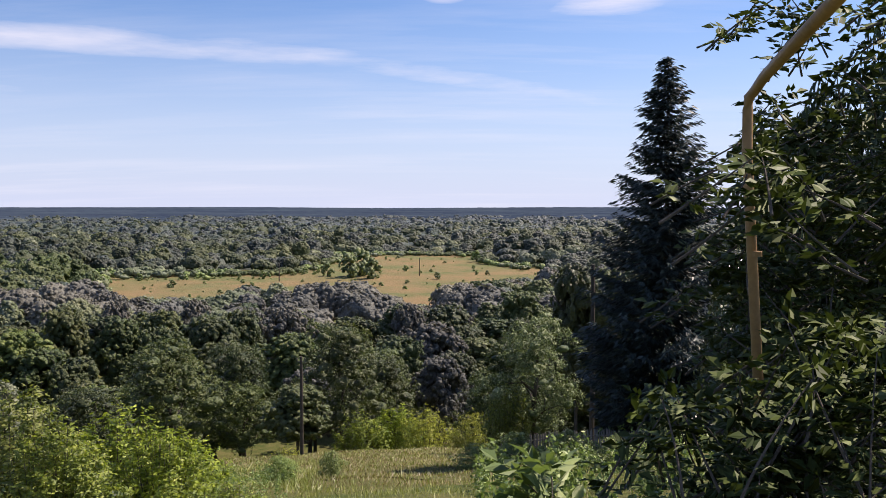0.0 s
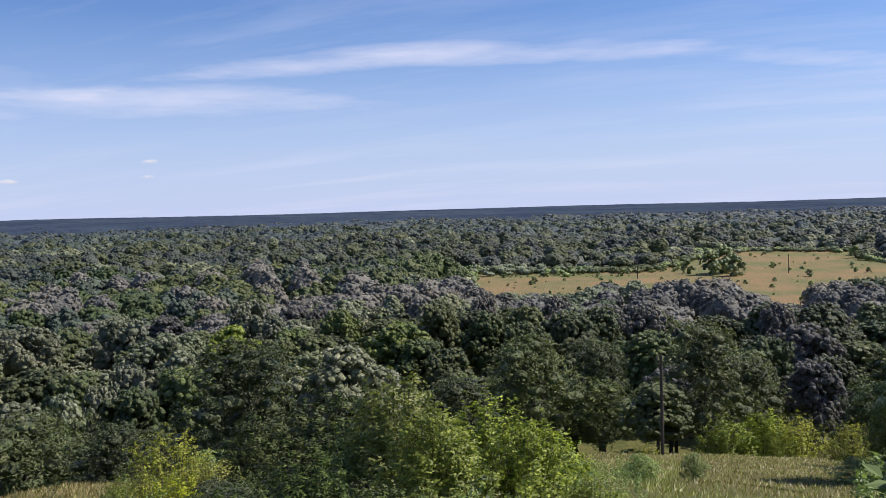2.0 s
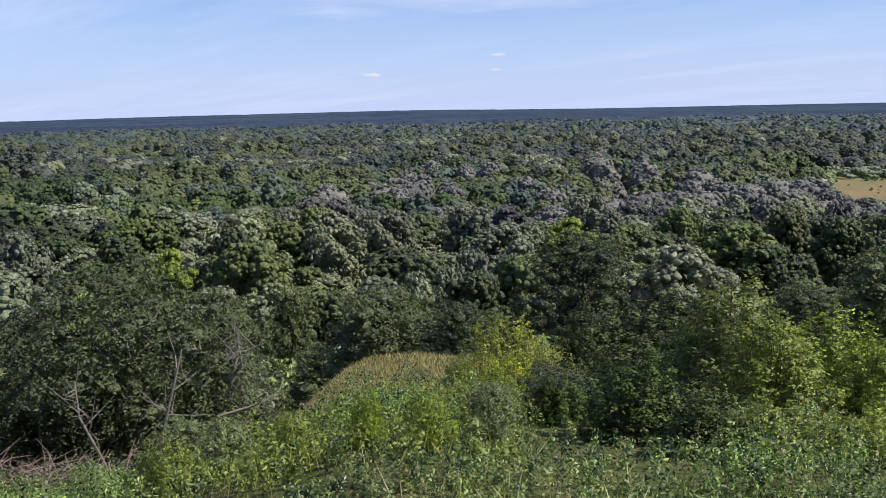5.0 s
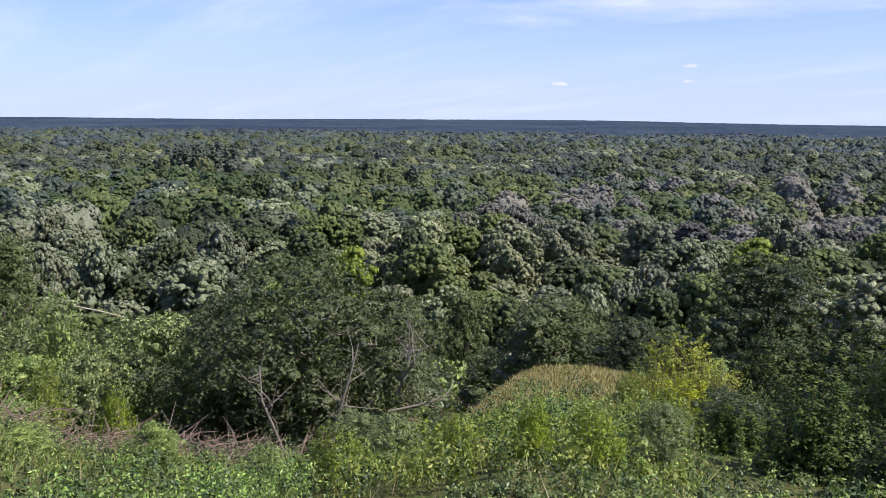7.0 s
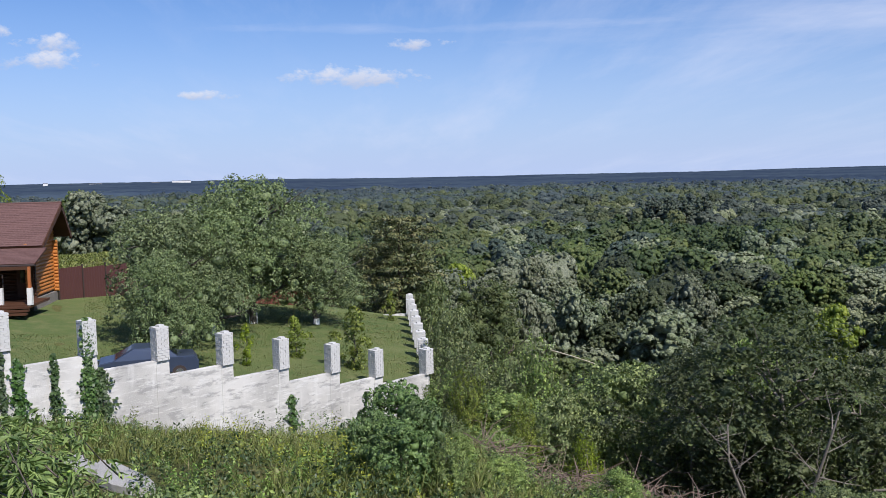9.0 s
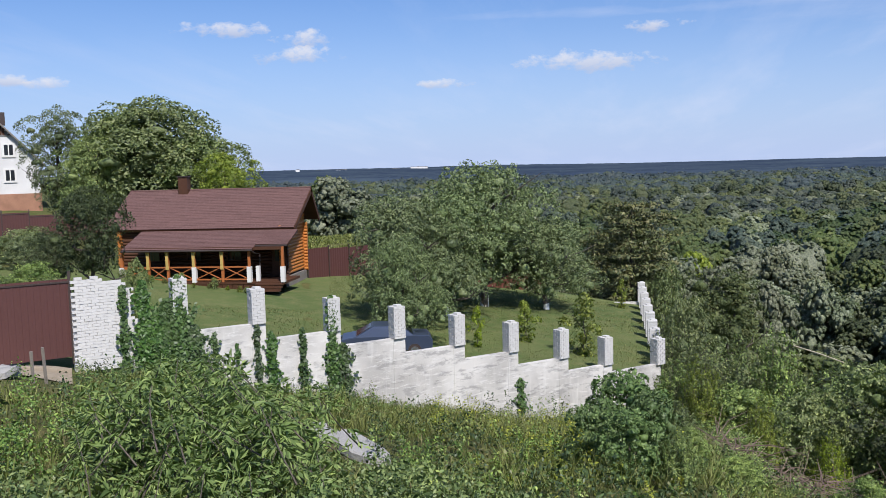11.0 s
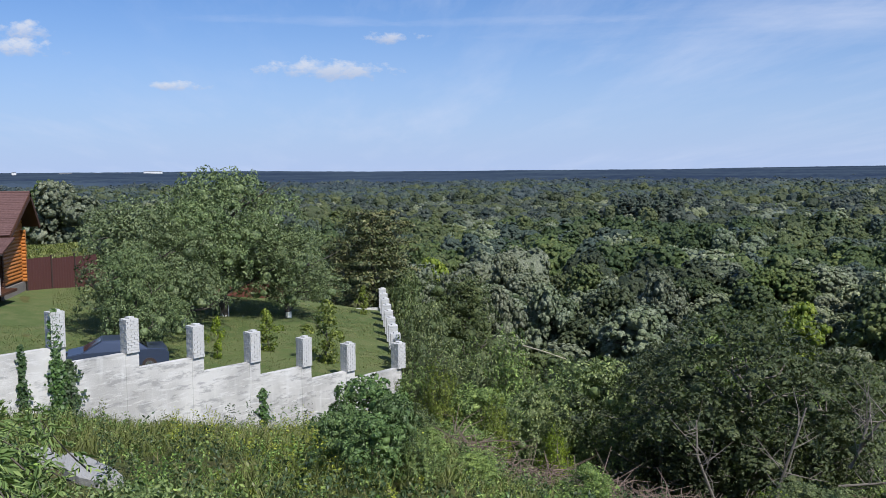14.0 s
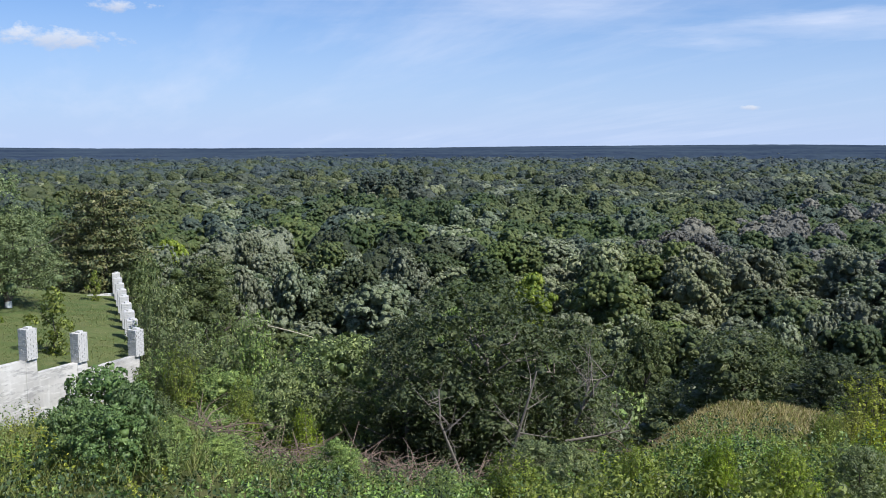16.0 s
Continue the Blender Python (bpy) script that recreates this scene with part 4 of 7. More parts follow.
# ---- near plants ----
spruce(-13.7, 42, 8.9, 6.9)
pine(87.0, 69, -2.3, 3.1)
for kind, b, d, top, half in (
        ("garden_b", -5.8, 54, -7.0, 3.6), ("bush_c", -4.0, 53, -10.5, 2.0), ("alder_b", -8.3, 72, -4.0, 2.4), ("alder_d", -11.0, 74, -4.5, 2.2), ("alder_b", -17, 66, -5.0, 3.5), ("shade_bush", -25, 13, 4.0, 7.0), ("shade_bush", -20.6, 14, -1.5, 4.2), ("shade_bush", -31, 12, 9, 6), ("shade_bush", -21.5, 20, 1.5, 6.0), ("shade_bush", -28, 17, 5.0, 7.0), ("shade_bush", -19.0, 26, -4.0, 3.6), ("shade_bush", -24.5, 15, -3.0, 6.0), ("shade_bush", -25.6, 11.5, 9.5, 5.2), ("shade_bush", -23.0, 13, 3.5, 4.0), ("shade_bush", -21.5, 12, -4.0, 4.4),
        ("alder_a", 9.3, 67, -11.3, 2.5), ("maple_a", 5.2, 68, -12.6, 2.4), ("yellow_a", 1.2, 66, -12.3, 2.3), ("yellow_a", -1.7, 64, -12.6, 1.8), ("maple_b", 3.0, 70, -12.2, 2.2),
        ("yellow_a", 10.0, 63, -14.6, 1.6), ("bush_a", 10.5, 30, -17.6, 1.5), ("bush_a", 7.2, 31, -17.8, 1.0), ("bush_a", -4.5, 40, -14.3, 2.6), ("bush_a", -8.0, 36, -14.2, 2.8), ("bush_b", -2.0, 36, -16.2, 1.6), ("bush_a", -11, 30, -15, 3.0),
        ("maple_b", 25.6, 23, -9.4, 4.6), ("maple_b", 23.4, 20, -11.8, 4.0), ("maple_a", 17.6, 22, -12.4, 4.0), ("maple_c", 30.5, 30, -10.6, 5.0), ("maple_a", 20.3, 31, -11.2, 4.6), ("maple_c", 34.4, 29, -12.0, 3.6), ("bush_c", 16.3, 32, -13.4, 3.8), ("maple_c", 27.5, 26, -12.4, 5.0),
        ("bush_c", 14.2, 33, -15.4, 2.2), ("maple_a", 22.5, 26, -13.6, 4.6), ("maple_c", 32.0, 24, -13.6, 4.6), ("bush_c", 18.5, 26, -15.8, 3.6), ("maple_b", 26, 21, -16.8, 4.6), ("maple_c", 31, 18, -17.2, 3.6), ("maple_a", 21, 21, -17.8, 4.0),
        ("yellow_a", 40.0, 24, -12.2, 3.5), ("yellow_a", 37.6, 23, -14.2, 2.8), ("yellow_a", 41.6, 23, -14.8, 2.2), ("yellow_a", 39.6, 22, -15.0, 2.8), ("bush_b", 37.5, 32, -15.0, 2.4),
        ("scrub", 63.5, 30, -8.8, 7.0), ("scrub", 59.6, 31, -10.9, 4.8), ("scrub", 68.6, 31, -11.4, 5.4), ("scrub", 58.4, 34, -12.4, 3.0), ("bush_b", 65.5, 33, -12.0, 4.6), ("bush_b", 59.5, 34, -13.0, 4.6), ("bush_b", 72.6, 33, -12.0, 4.4), ("bush_b", 76.6, 32, -13.9, 3.2), ("thicket_tree", 78.5, 40, -9.4, 2.4),
        ("bush_b", 66.0, 36, -10.8, 4.0), ("bush_d", 78.6, 43, -10.2, 3.0), ("thicket_tree", 82.2, 44, -10.7, 3.0), ("bush_d", 80.6, 46, -10.4, 2.4), ("bush_d", 83.5, 38, -13.0, 2.6), ("bush_b", 80.3, 36, -13.8, 3.0), ("thicket_tree", 75.6, 40, -11.8, 3.0), ("bush_b", 83.6, 54, -8.6, 2.2),
        ("bush_e", 87.4, 14.6, -13.3, 2.9), ("bush_e", 85.9, 13.8, -14.4, 2.2), ("bush_e", 89.0, 13.6, -15.0, 2.2), ("bush_e", 87.2, 12.6, -16.2, 2.4), ("bush_d", 84.2, 12.8, -17.6, 1.8), ("bush_d", 84.2, 27, -14.6, 1.5), ("bush_c", 82.8, 36, -11.6, 1.8), ("bush_c", 79.4, 30, -13.7, 1.6), ("bush_c", 75.4, 28, -15.6, 1.4), ("bush_d", 84.4, 31, -16.2, 2.4), ("bush_b", 81.0, 29, -17.2, 2.6), ("bush_d", 77.5, 27, -18.4, 2.5), ("bush_d", 84.6, 46, -9.2, 2.2), ("thicket_tree", 82.4, 42, -11.0, 2.6), ("bush_d", 84.2, 38, -12.0, 2.4), ("bush_d", 80.2, 40, -11.2, 2.6),
        ("bush_c", 56.0, 18, -20.2, 2.6), ("bush_b", 60.5, 20, -20.6, 2.6), ("maple_c", 35.6, 19, -15.6, 2.8), ("maple_c", 31.5, 14, -14.4, 4.2), ("maple_c", 36.4, 15.5, -16.6, 2.6), ("maple_c", 27, 12.5, -18.4, 4.2), ("bush_c", 49.0, 11, -22.4, 1.6), ("bush_c", 54, 12, -21.4, 2.0), ("bush_b", 58, 13, -20.8, 2.4), ("bush_c", 45, 11.5, -21.2, 2.4), ("bush_b", 41, 12.5, -20.6, 2.2), ("bush_c", 62, 12, -21.2, 2.6), ("maple_c", 28, 18, -17.2, 3.6), ("maple_b", 22.5, 16.5, -18.4, 5), ("maple_c", 33, 16, -17.8, 4), ("maple_a", 16.5, 19, -17.4, 4.5), ("maple_c", 26.5, 12.5, -19.6, 4.4), ("bush_c", 18.5, 13.5, -20.4, 5), ("shade_bush", 37, 16, -20.4, 2.5), ("maple_a", 13.2, 18, -18.8, 3.0), ("maple_c", 30, 14, -19.4, 4.5), ("maple_b", 24, 13.5, -20, 4.5), ("bush_c", 43.0, 22, -17.6, 1.3),
        ("apple_a", 96.2, 57, -0.2, 4.8), ("apple_b", 101.3, 48.5, -1.9, 4.6), ("apple_b", 101.4, 43.6, -4.6, 3.0), ("apple_a", 92.3, 58, -3.6, 3.6), ("apple_a", 98.6, 52, -2.0, 4.2), ("bush_b", 84.9, 66, -6.6, 1.6),
        ("sapling", 89.95, 45.5, -8.3, 1.2), ("sapling", 93.7, 47, -8.7, 0.9), ("sapling", 96.7, 44.5, -9.0, 0.5), ("sapling", 87.6, 62, -7.4, 0.4),
        ("garden_a", 116.3, 92, 4.1, 5.2), ("garden_a", 113.6, 90, 2.2, 3.4), ("garden_b", 121.4, 94, 3.8, 2.6), ("garden_c", 112.0, 84, 1.0, 2.6), ("garden_a", 118.4, 93, 3.3, 3.4), ("garden_a", 119.4, 90, 2.2, 2.4), ("garden_b", 123.6, 60, -3.4, 1.8),
        ("garden_d", 120.1, 50, -1.0, 2.5), ("garden_d", 122.0, 54, -3.4, 1.2), ("bush_a", 117.6, 47, -5.2, 0.9), ("bush_b", 123.5, 70, -3.0, 2.6), ("bush_b", 123.2, 46, -5.0, 2.0), ("bush_b", 122.0, 44, -6.0, 1.5), ("bush_c", 124.4, 44, -6.4, 1.5), ("bush_b", 125.4, 45, -5.6, 1.6)):
    plant(kind, b, d, top, half, turn=(b * 37) % 360)

# ---- the riverside wood, tree by tree where it stands nearest ----
FIELD_EDGE = ((21.5, 262), (21.5, 405), (14, 395), (9, 410), (8.5, 432), (7.6, 455), (7.2, 530), (2, 548), (-2.0, 530), (-2.2, 470), (-4, 440), (-6.5, 430), (-6.5, 340), (-1, 262), (0.5, 238), (3.6, 238), (8, 238), (14, 246))
CLEARINGS = ((71.2, 505, 3.6, 60), (66.5, 570, 3.0, 60), (62.5, 600, 2.4, 40), (69.0, 372, 3.4, 20))
EDGE = ((-30, 76), (-12, 78), (0, 74), (10, 74), (14, 76), (30, 62), (40, 58), (47, 46), (53, 44), (60, 42), (70, 46), (78, 56), (84, 74), (90, 86), (98, 95), (105, 125), (112, 240), (120, 420), (140, 600))


def in_field(b, d):
    """Whether a place lies on the open field."""
    inside = np.zeros(np.shape(b), bool)
    pts = FIELD_EDGE
    for (b0, d0), (b1, d1) in zip(pts, pts[1:] + pts[:1]):
        hit = (b0 > b) != (b1 > b)
        inside ^= hit & (d < (d1 - d0) * (b - b0) / (b1 - b0 + 1e-9) + d0)
    return inside


def in_clearing(b, d):
    """Whether a place lies in one of the clearings of low scrub."""
    inside = np.zeros(np.shape(b), bool)
    for cb, cd, wb, wd in CLEARINGS:
        inside |= ((b - cb) / wb) ** 2 + ((d - cd) / wd) ** 2 < 1
    return inside


def scatter(near, far, gap, seed, b0=-30.0, b1=122.0):
    """Places for trees between two distances, about gap metres apart, off the field."""
    rng = np.random.default_rng(seed)
    cells = np.arange(-far, far, gap)
    x, y = np.meshgrid(cells, cells)
    x, y = (q.ravel() + rng.uniform(-0.42, 0.42, q.size) * gap for q in (x, y))
    b, d = bearing_of(x, y), np.hypot(x, y)
    e = np.interp(b, *zip(*EDGE))
    ok = (b > b0) & (b < b1) & (d > np.maximum(near, e)) & (d < far) & ~in_field(b, d)
    return x[ok], y[ok], rng


def willow_share(b, d):
    """How often a tree is a willow: mostly along the river."""
    river = np.interp(b, (-12, 0, 12, 25, 40, 55, 70, 90, 110), (215, 215, 215, 190, 165, 150, 150, 160, 190))
    return np.clip(np.exp(-((d - river) / 34) ** 2) + 0.13, 0, 0.85)


x, y, rng = scatter(0, 190, 9.6, 31)
order = np.argsort(np.hypot(x, y))
for i in order[:300]:
    b, d = float(bearing_of(x[i], y[i])), math.hypot(x[i], y[i])
    z = float(land(x[i], y[i]))
    w = rng.random()
    share = willow_share(b, d) * (0.45 if b < 22 else 0.55 if b > 52 else 1.0)
    if w < share:
        kind = rng.choice(["willow_a", "willow_b"] if b > 52 or b > 22 and rng.random() < 0.8 else ["willow_c", "willow_d"])
    else:
        kind = rng.choice(["alder_a", "alder_b", "alder_c", "alder_d", "fresh_a"], p=[0.38, 0.14, 0.32, 0.08, 0.08] if b > 22 else [0.20, 0.34, 0.14, 0.30, 0.02])
    if d < 95 and kind in ("alder_a", "alder_b", "alder_c", "alder_d"):
        kind = "grove_b" if kind in ("alder_b", "alder_d") else "grove_a"
    h = rng.uniform(0.72, 1.32) * np.interp(d, (40, 70, 120), (0.75, 0.9, 1.08))
    settle(str(kind), x[i], y[i], z, rng.uniform(0.95, 1.45) * min(1.0, h + 0.1), h, rng.uniform(0, 360))
# single willows that stand out along the river: bearing, distance, height angle of the top, half width
for kinds, rows in ((("willow_c", "willow_d"), ((53.6, 190, -5.9, 1.5), (52.0, 188, -5.3, 1.7), (50.3, 186, -5.5, 1.6), (48.6, 180, -6.6, 1.3), (47.4, 178, -7.2, 1.0), (40.3, 190, -6.6, 1.2), (38.6, 186, -6.9, 1.4),
                                                (37.0, 190, -7.1, 1.1), (31.8, 195, -5.9, 1.5), (30.4, 190, -6.2, 1.2), (33.2, 190, -6.5, 1.0), (22.0, 205, -5.3, 1.4), (20.3, 205, -5.2, 1.4), (18.8, 205, -5.6, 1.2),
                                                (15.6, 150, -7.0, 1.5), (13.8, 150, -7.3, 1.3))),
                    (("willow_b", "willow_a"), ((49.4, 70, -11.8, 2.0), (41.6, 105, -9.0, 2.2), (39.6, 108, -9.3, 1.6), (43.5, 100, -9.9, 1.6), (45.5, 95, -10.3, 1.8), (36.5, 110, -9.6, 1.8), (33.8, 112, -9.5, 1.8),
                                                (84.5, 150, -6.0, 2.0), (87.5, 150, -5.9, 1.8), (81.5, 140, -6.6, 1.8), (79.0, 120, -7.6, 1.6), (76.0, 125, -7.4, 1.8), (72.0, 130, -7.2, 1.8), (69.0, 140, -6.6, 1.6)))):
    for k, (b, d, top, half) in enumerate(rows):
        plant(kinds[k % 2], b, d, top, half, turn=(b * 53) % 360)
left = order[300:]


def grove(x, y):
    """A slow change over the wood, from -1 to 1: groves of one kind and height."""
    return np.sin(x / 41 + 1.7 * np.sin(y / 57)) * np.sin(y / 37 + 1.3 * np.sin(x / 71 + 0.7))


def wood_stuff(name, label, places, leaf, count, high, wide, seed, mats, weights, cuts=3, closed=False, loose=0.0):
    """Many distant trees in one mesh for each tone: solid billowing crowns with loose leaf sprays over them."""
    rng = np.random.default_rng(seed)
    px, py = places
    which = np.searchsorted(np.cumsum(weights)[:-1], np.clip(0.5 + 0.62 * grove(px * 2.1, py * 2.1) + rng.normal(0, 0.17, len(px)), 0, 0.999))
    for m, mat in enumerate(mats):
        sel = which == m
        n = int(sel.sum())
        if not n:
            continue
        cx, cy = px[sel], py[sel]
        cz = land(cx, cy)
        b, far = bearing_of(cx, cy), np.hypot(cx, cy)
        edge = np.zeros(n, bool)
        for sb, sd in ((0, -14), (0, 16), (0, -30), (1.4, 0), (-1.4, 0)):
            edge |= in_field(b + sb, far + sd)
        hh = high * rng.uniform(0.82, 1.12, n) * (0.98 + 0.42 * grove(cx * 1.5 + 40, cy * 1.5))
        hh = np.where(edge & (far > 300), hh * rng.uniform(0.3, 0.8, n), hh)
        open_view = (b > -6.5) & (b < 21.5) & (far < 330)
        brow = np.interp(b, (-6.5, -0.4, 0.3, 3.6, 4.4, 12, 14, 21.5), (4.6, 4.8, 6.3, 6.3, 4.7, 4.9, 5.6, 5.6))
        hh = np.where(open_view, np.minimum(hh, EYE - far * np.tan(np.radians(brow)) - cz), hh)
        hh = np.maximum(hh, 2.0)
        rr = np.minimum(wide * rng.uniform(0.75, 1.3, n), hh * 0.95)
        rz = np.where(closed & ~edge, np.minimum(hh * 0.6, rr * 1.08), hh * 0.52)
        mid = np.c_[cx, cy, cz + hh - rz]
        size = np.c_[rr, rr * rng.uniform(0.8, 1.2, n), rz]
        boughs, reach = shells(rng, mid, size * 0.97, cuts, *((16, 0.15, 0.36) if cuts > 4 else (7, 0.4, 0.2)), low=-0.35 if closed else -0.7, rough=0.12)
        d = rng.normal(size=(n, count, 3))
        d[..., 2] = np.where(d[..., 2] < -0.25, -d[..., 2], d[..., 2])
        d /= np.linalg.norm(d, axis=2, keepdims=True)
        at = (mid[:, None] + d * reach(d)[..., None] * size[:, None] * rng.uniform(0.94, 1.04, (n, count, 1))).reshape(-1, 3)
        d = d.reshape(-1, 3)
        boughs = merged(boughs, tufts(rng, at, d + np.array([0, 0, 0.35]) + 0.15 * rng.normal(size=d.shape), leaf))
        some = rng.random(len(at)) < loose
        at, d = at[some] + d[some] * leaf * 0.5, d[some]
        v = leaf_quads(rng, at, d + np.array([0, 0, 0.4]), leaf * 0.9, 0.6, 0.55)
        lean = np.repeat((d + np.array([0, 0, 0.1]) + 0.3 * rng.normal(size=d.shape))[:, None], 4, 1)
        tagged(new(name, quads(name, v, mat, lean, boughs)), label, "wood", kind="stuff")


wood_stuff("riverside_wood", "dense mixed green wood on the river plain", (x[left], y[left]), 0.55, 300, 11.2, 5.2, 41, (GREEN, SILVER, DEEP), (0.45, 0.25, 0.30), 5, loose=1.0)
x, y, rng = scatter(190, 340, 7.8, 32)
b, d = bearing_of(x, y), np.hypot(x, y)
grey = rng.random(len(x)) < willow_share(b, d)
grey |= (b > -6.5) & (b < 22) & (d > 194) & (d < 240) & (rng.random(len(x)) < 0.85)
wood_stuff("riverside_wood", "dense mixed green wood on the river plain", (x[~grey], y[~grey]), 0.68, 170, 10.5, 5.0, 42, (GREEN, FAR, DEEP), (0.4, 0.25, 0.35), 5, loose=0.6)
wood_stuff("willow_wood", "band of grey and silvery willows along the river", (x[grey & (b < 56)], y[grey & (b < 56)]), 0.62, 190, 11.5, 5.2, 43, (GREY, SILVER), (0.85, 0.15), 5, loose=0.6)
wood_stuff("willow_wood", "silvery willows among green trees on the plain", (x[grey & (b >= 56)], y[grey & (b >= 56)]), 0.68, 170, 10.5, 5.0, 48, (SILVER, GREEN), (0.42, 0.58), 5, loose=0.6)
x, y, rng = scatter(340, 640, 8.4, 33)
b, d = bearing_of(x, y), np.hypot(x, y)
pale = (np.exp(-((b - 84) / 14) ** 2) > rng.uniform(0, 1.5, len(x))) | (np.exp(-((b - 64) / 5) ** 2 - ((d - 520) / 90) ** 2) > rng.uniform(0, 1, len(x)))
wood_stuff("scrub_wood", "pale low willows and scrub among the woodland", (x[pale], y[pale]), 0.85, 42, 7.5, 4.2, 46, (SILVER, FAR, DEEP), (0.45, 0.30, 0.25), 3, True)
clear = in_clearing(b, d)
pale &= ~clear
wood_stuff("scrub_wood", "low light-green scrub in a clearing of the wood", (x[clear], y[clear]), 0.8, 24, 4.2, 3.6, 50, (SCRUB, SILVER), (0.7, 0.3), 5, True)
x, y = x[~pale & ~clear], y[~pale & ~clear]
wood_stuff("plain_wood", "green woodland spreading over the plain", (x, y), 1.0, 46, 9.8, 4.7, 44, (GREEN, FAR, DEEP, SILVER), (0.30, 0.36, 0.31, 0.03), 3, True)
gx, gy = np.meshgrid(np.arange(-260, 100, 3.4), np.arange(230, 580, 3.4))
gx, gy = gx.ravel() + rng.uniform(-1.5, 1.5, gx.size), gy.ravel() + rng.uniform(-1.5, 1.5, gx.size)
gb, gd = bearing_of(gx, gy), np.hypot(gx, gy)
rim = in_field(gb, gd) & (gb > -8) & (gb < 23) & ((~in_field(gb, gd + 13) & (rng.random(len(gx)) < 0.75)) | (~in_field(gb, gd + 26) & (rng.random(len(gx)) < 0.22)) | (~in_field(gb + 1.0, gd) & (rng.random(len(gx)) < 0.5)))
wood_stuff("edge_shrubs", "low green shrubs along the edge of the field", (gx[rim], gy[rim]), 0.7, 12, 4.4, 2.4, 49, (GREEN, SCRUB, SILVER), (0.5, 0.35, 0.15), 2)
x, y, rng = scatter(640, 1050, 9.6, 34)
# from here outwards more trees take the haze-blue leaf tone
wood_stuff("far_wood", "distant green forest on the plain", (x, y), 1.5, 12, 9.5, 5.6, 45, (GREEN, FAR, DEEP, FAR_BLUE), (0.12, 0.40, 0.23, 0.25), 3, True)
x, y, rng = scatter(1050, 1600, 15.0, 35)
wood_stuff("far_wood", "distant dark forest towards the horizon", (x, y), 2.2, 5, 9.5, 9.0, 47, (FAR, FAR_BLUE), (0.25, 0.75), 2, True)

rng = np.random.default_rng(58)
for k in range(46):
    bb, dd = rng.uniform(67.4, 71.9), rng.uniform(392, 430)
    x0, y0 = spot(bb, dd)
    settle("poplar", x0, y0, 0.0, rng.uniform(0.8, 1.3), rng.uniform(0.8, 1.15), rng.uniform(0, 360))

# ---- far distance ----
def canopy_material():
    m, k = material("distant_forest_hazed")
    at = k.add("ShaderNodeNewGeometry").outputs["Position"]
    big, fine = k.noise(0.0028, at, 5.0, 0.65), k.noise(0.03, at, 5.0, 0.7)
    # the blue of the far air is painted into these forest tones
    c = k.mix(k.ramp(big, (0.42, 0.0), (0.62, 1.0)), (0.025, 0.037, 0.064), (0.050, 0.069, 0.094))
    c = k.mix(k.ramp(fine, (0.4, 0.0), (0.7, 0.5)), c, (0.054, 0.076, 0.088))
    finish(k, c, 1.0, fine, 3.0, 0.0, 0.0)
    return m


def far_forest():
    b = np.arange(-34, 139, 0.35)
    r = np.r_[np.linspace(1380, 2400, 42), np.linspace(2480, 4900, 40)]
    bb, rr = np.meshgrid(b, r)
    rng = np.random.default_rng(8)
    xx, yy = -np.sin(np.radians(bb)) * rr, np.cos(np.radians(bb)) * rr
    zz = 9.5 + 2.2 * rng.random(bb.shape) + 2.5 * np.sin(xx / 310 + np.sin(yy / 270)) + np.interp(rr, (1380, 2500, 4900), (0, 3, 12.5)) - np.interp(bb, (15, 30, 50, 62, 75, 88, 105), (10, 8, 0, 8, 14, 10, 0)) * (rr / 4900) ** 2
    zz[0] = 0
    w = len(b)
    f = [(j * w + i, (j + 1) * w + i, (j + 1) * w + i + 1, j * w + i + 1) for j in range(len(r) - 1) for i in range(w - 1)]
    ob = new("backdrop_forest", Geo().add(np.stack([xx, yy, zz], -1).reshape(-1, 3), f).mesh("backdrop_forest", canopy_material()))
    tagged(ob, "dark blue-green forest, haze in its colour, reaching to the flat horizon", "forest", kind="structure")


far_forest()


def canopy_sheet():
    """The closed leaf roof of the far woods, from which single crowns stand up."""
    b = np.arange(-34, 116, 0.3)
    r = np.r_[np.arange(345, 700, 7.0), np.arange(700, 1400, 18.0)]
    bb, rr = np.meshgrid(b, r)
    rng = np.random.default_rng(18)
    xx, yy = -np.sin(np.radians(bb)) * rr, np.cos(np.radians(bb)) * rr
    zz = land(xx, yy) + 5.4 + 1.6 * grove(xx * 1.5 + 40, yy * 1.5) + rng.uniform(-0.8, 0.8, bb.shape) + np.interp(rr, (340, 900), (-0.6, 1.4))
    edge = np.interp(bb, *zip(*EDGE)) + 12
    w = len(b)
    zz = np.where(in_clearing(bb, rr), land(xx, yy) + 1.0, zz)
    open_land = in_field(bb, rr) | in_field(bb, rr + 14) | in_field(bb, rr - 10) | in_field(bb, rr + 32) | in_field(bb, rr - 26) | in_field(bb + 1.6, rr) | in_field(bb - 1.6, rr) | (rr < edge)
    f = [(j * w + i, (j + 1) * w + i, (j + 1) * w + i + 1, j * w + i + 1) for j in range(len(r) - 1) for i in range(w - 1)
         if not (open_land[j, i] and open_land[j + 1, i] and open_land[j, i + 1] and open_land[j + 1, i + 1])]
    zz = np.where(open_land, land(xx, yy) - 0.5, zz)
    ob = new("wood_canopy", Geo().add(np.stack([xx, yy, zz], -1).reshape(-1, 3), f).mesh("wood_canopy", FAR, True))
    tagged(ob, "closed green leaf canopy of the woods on the plain", "wood", kind="stuff")


canopy_sheet()

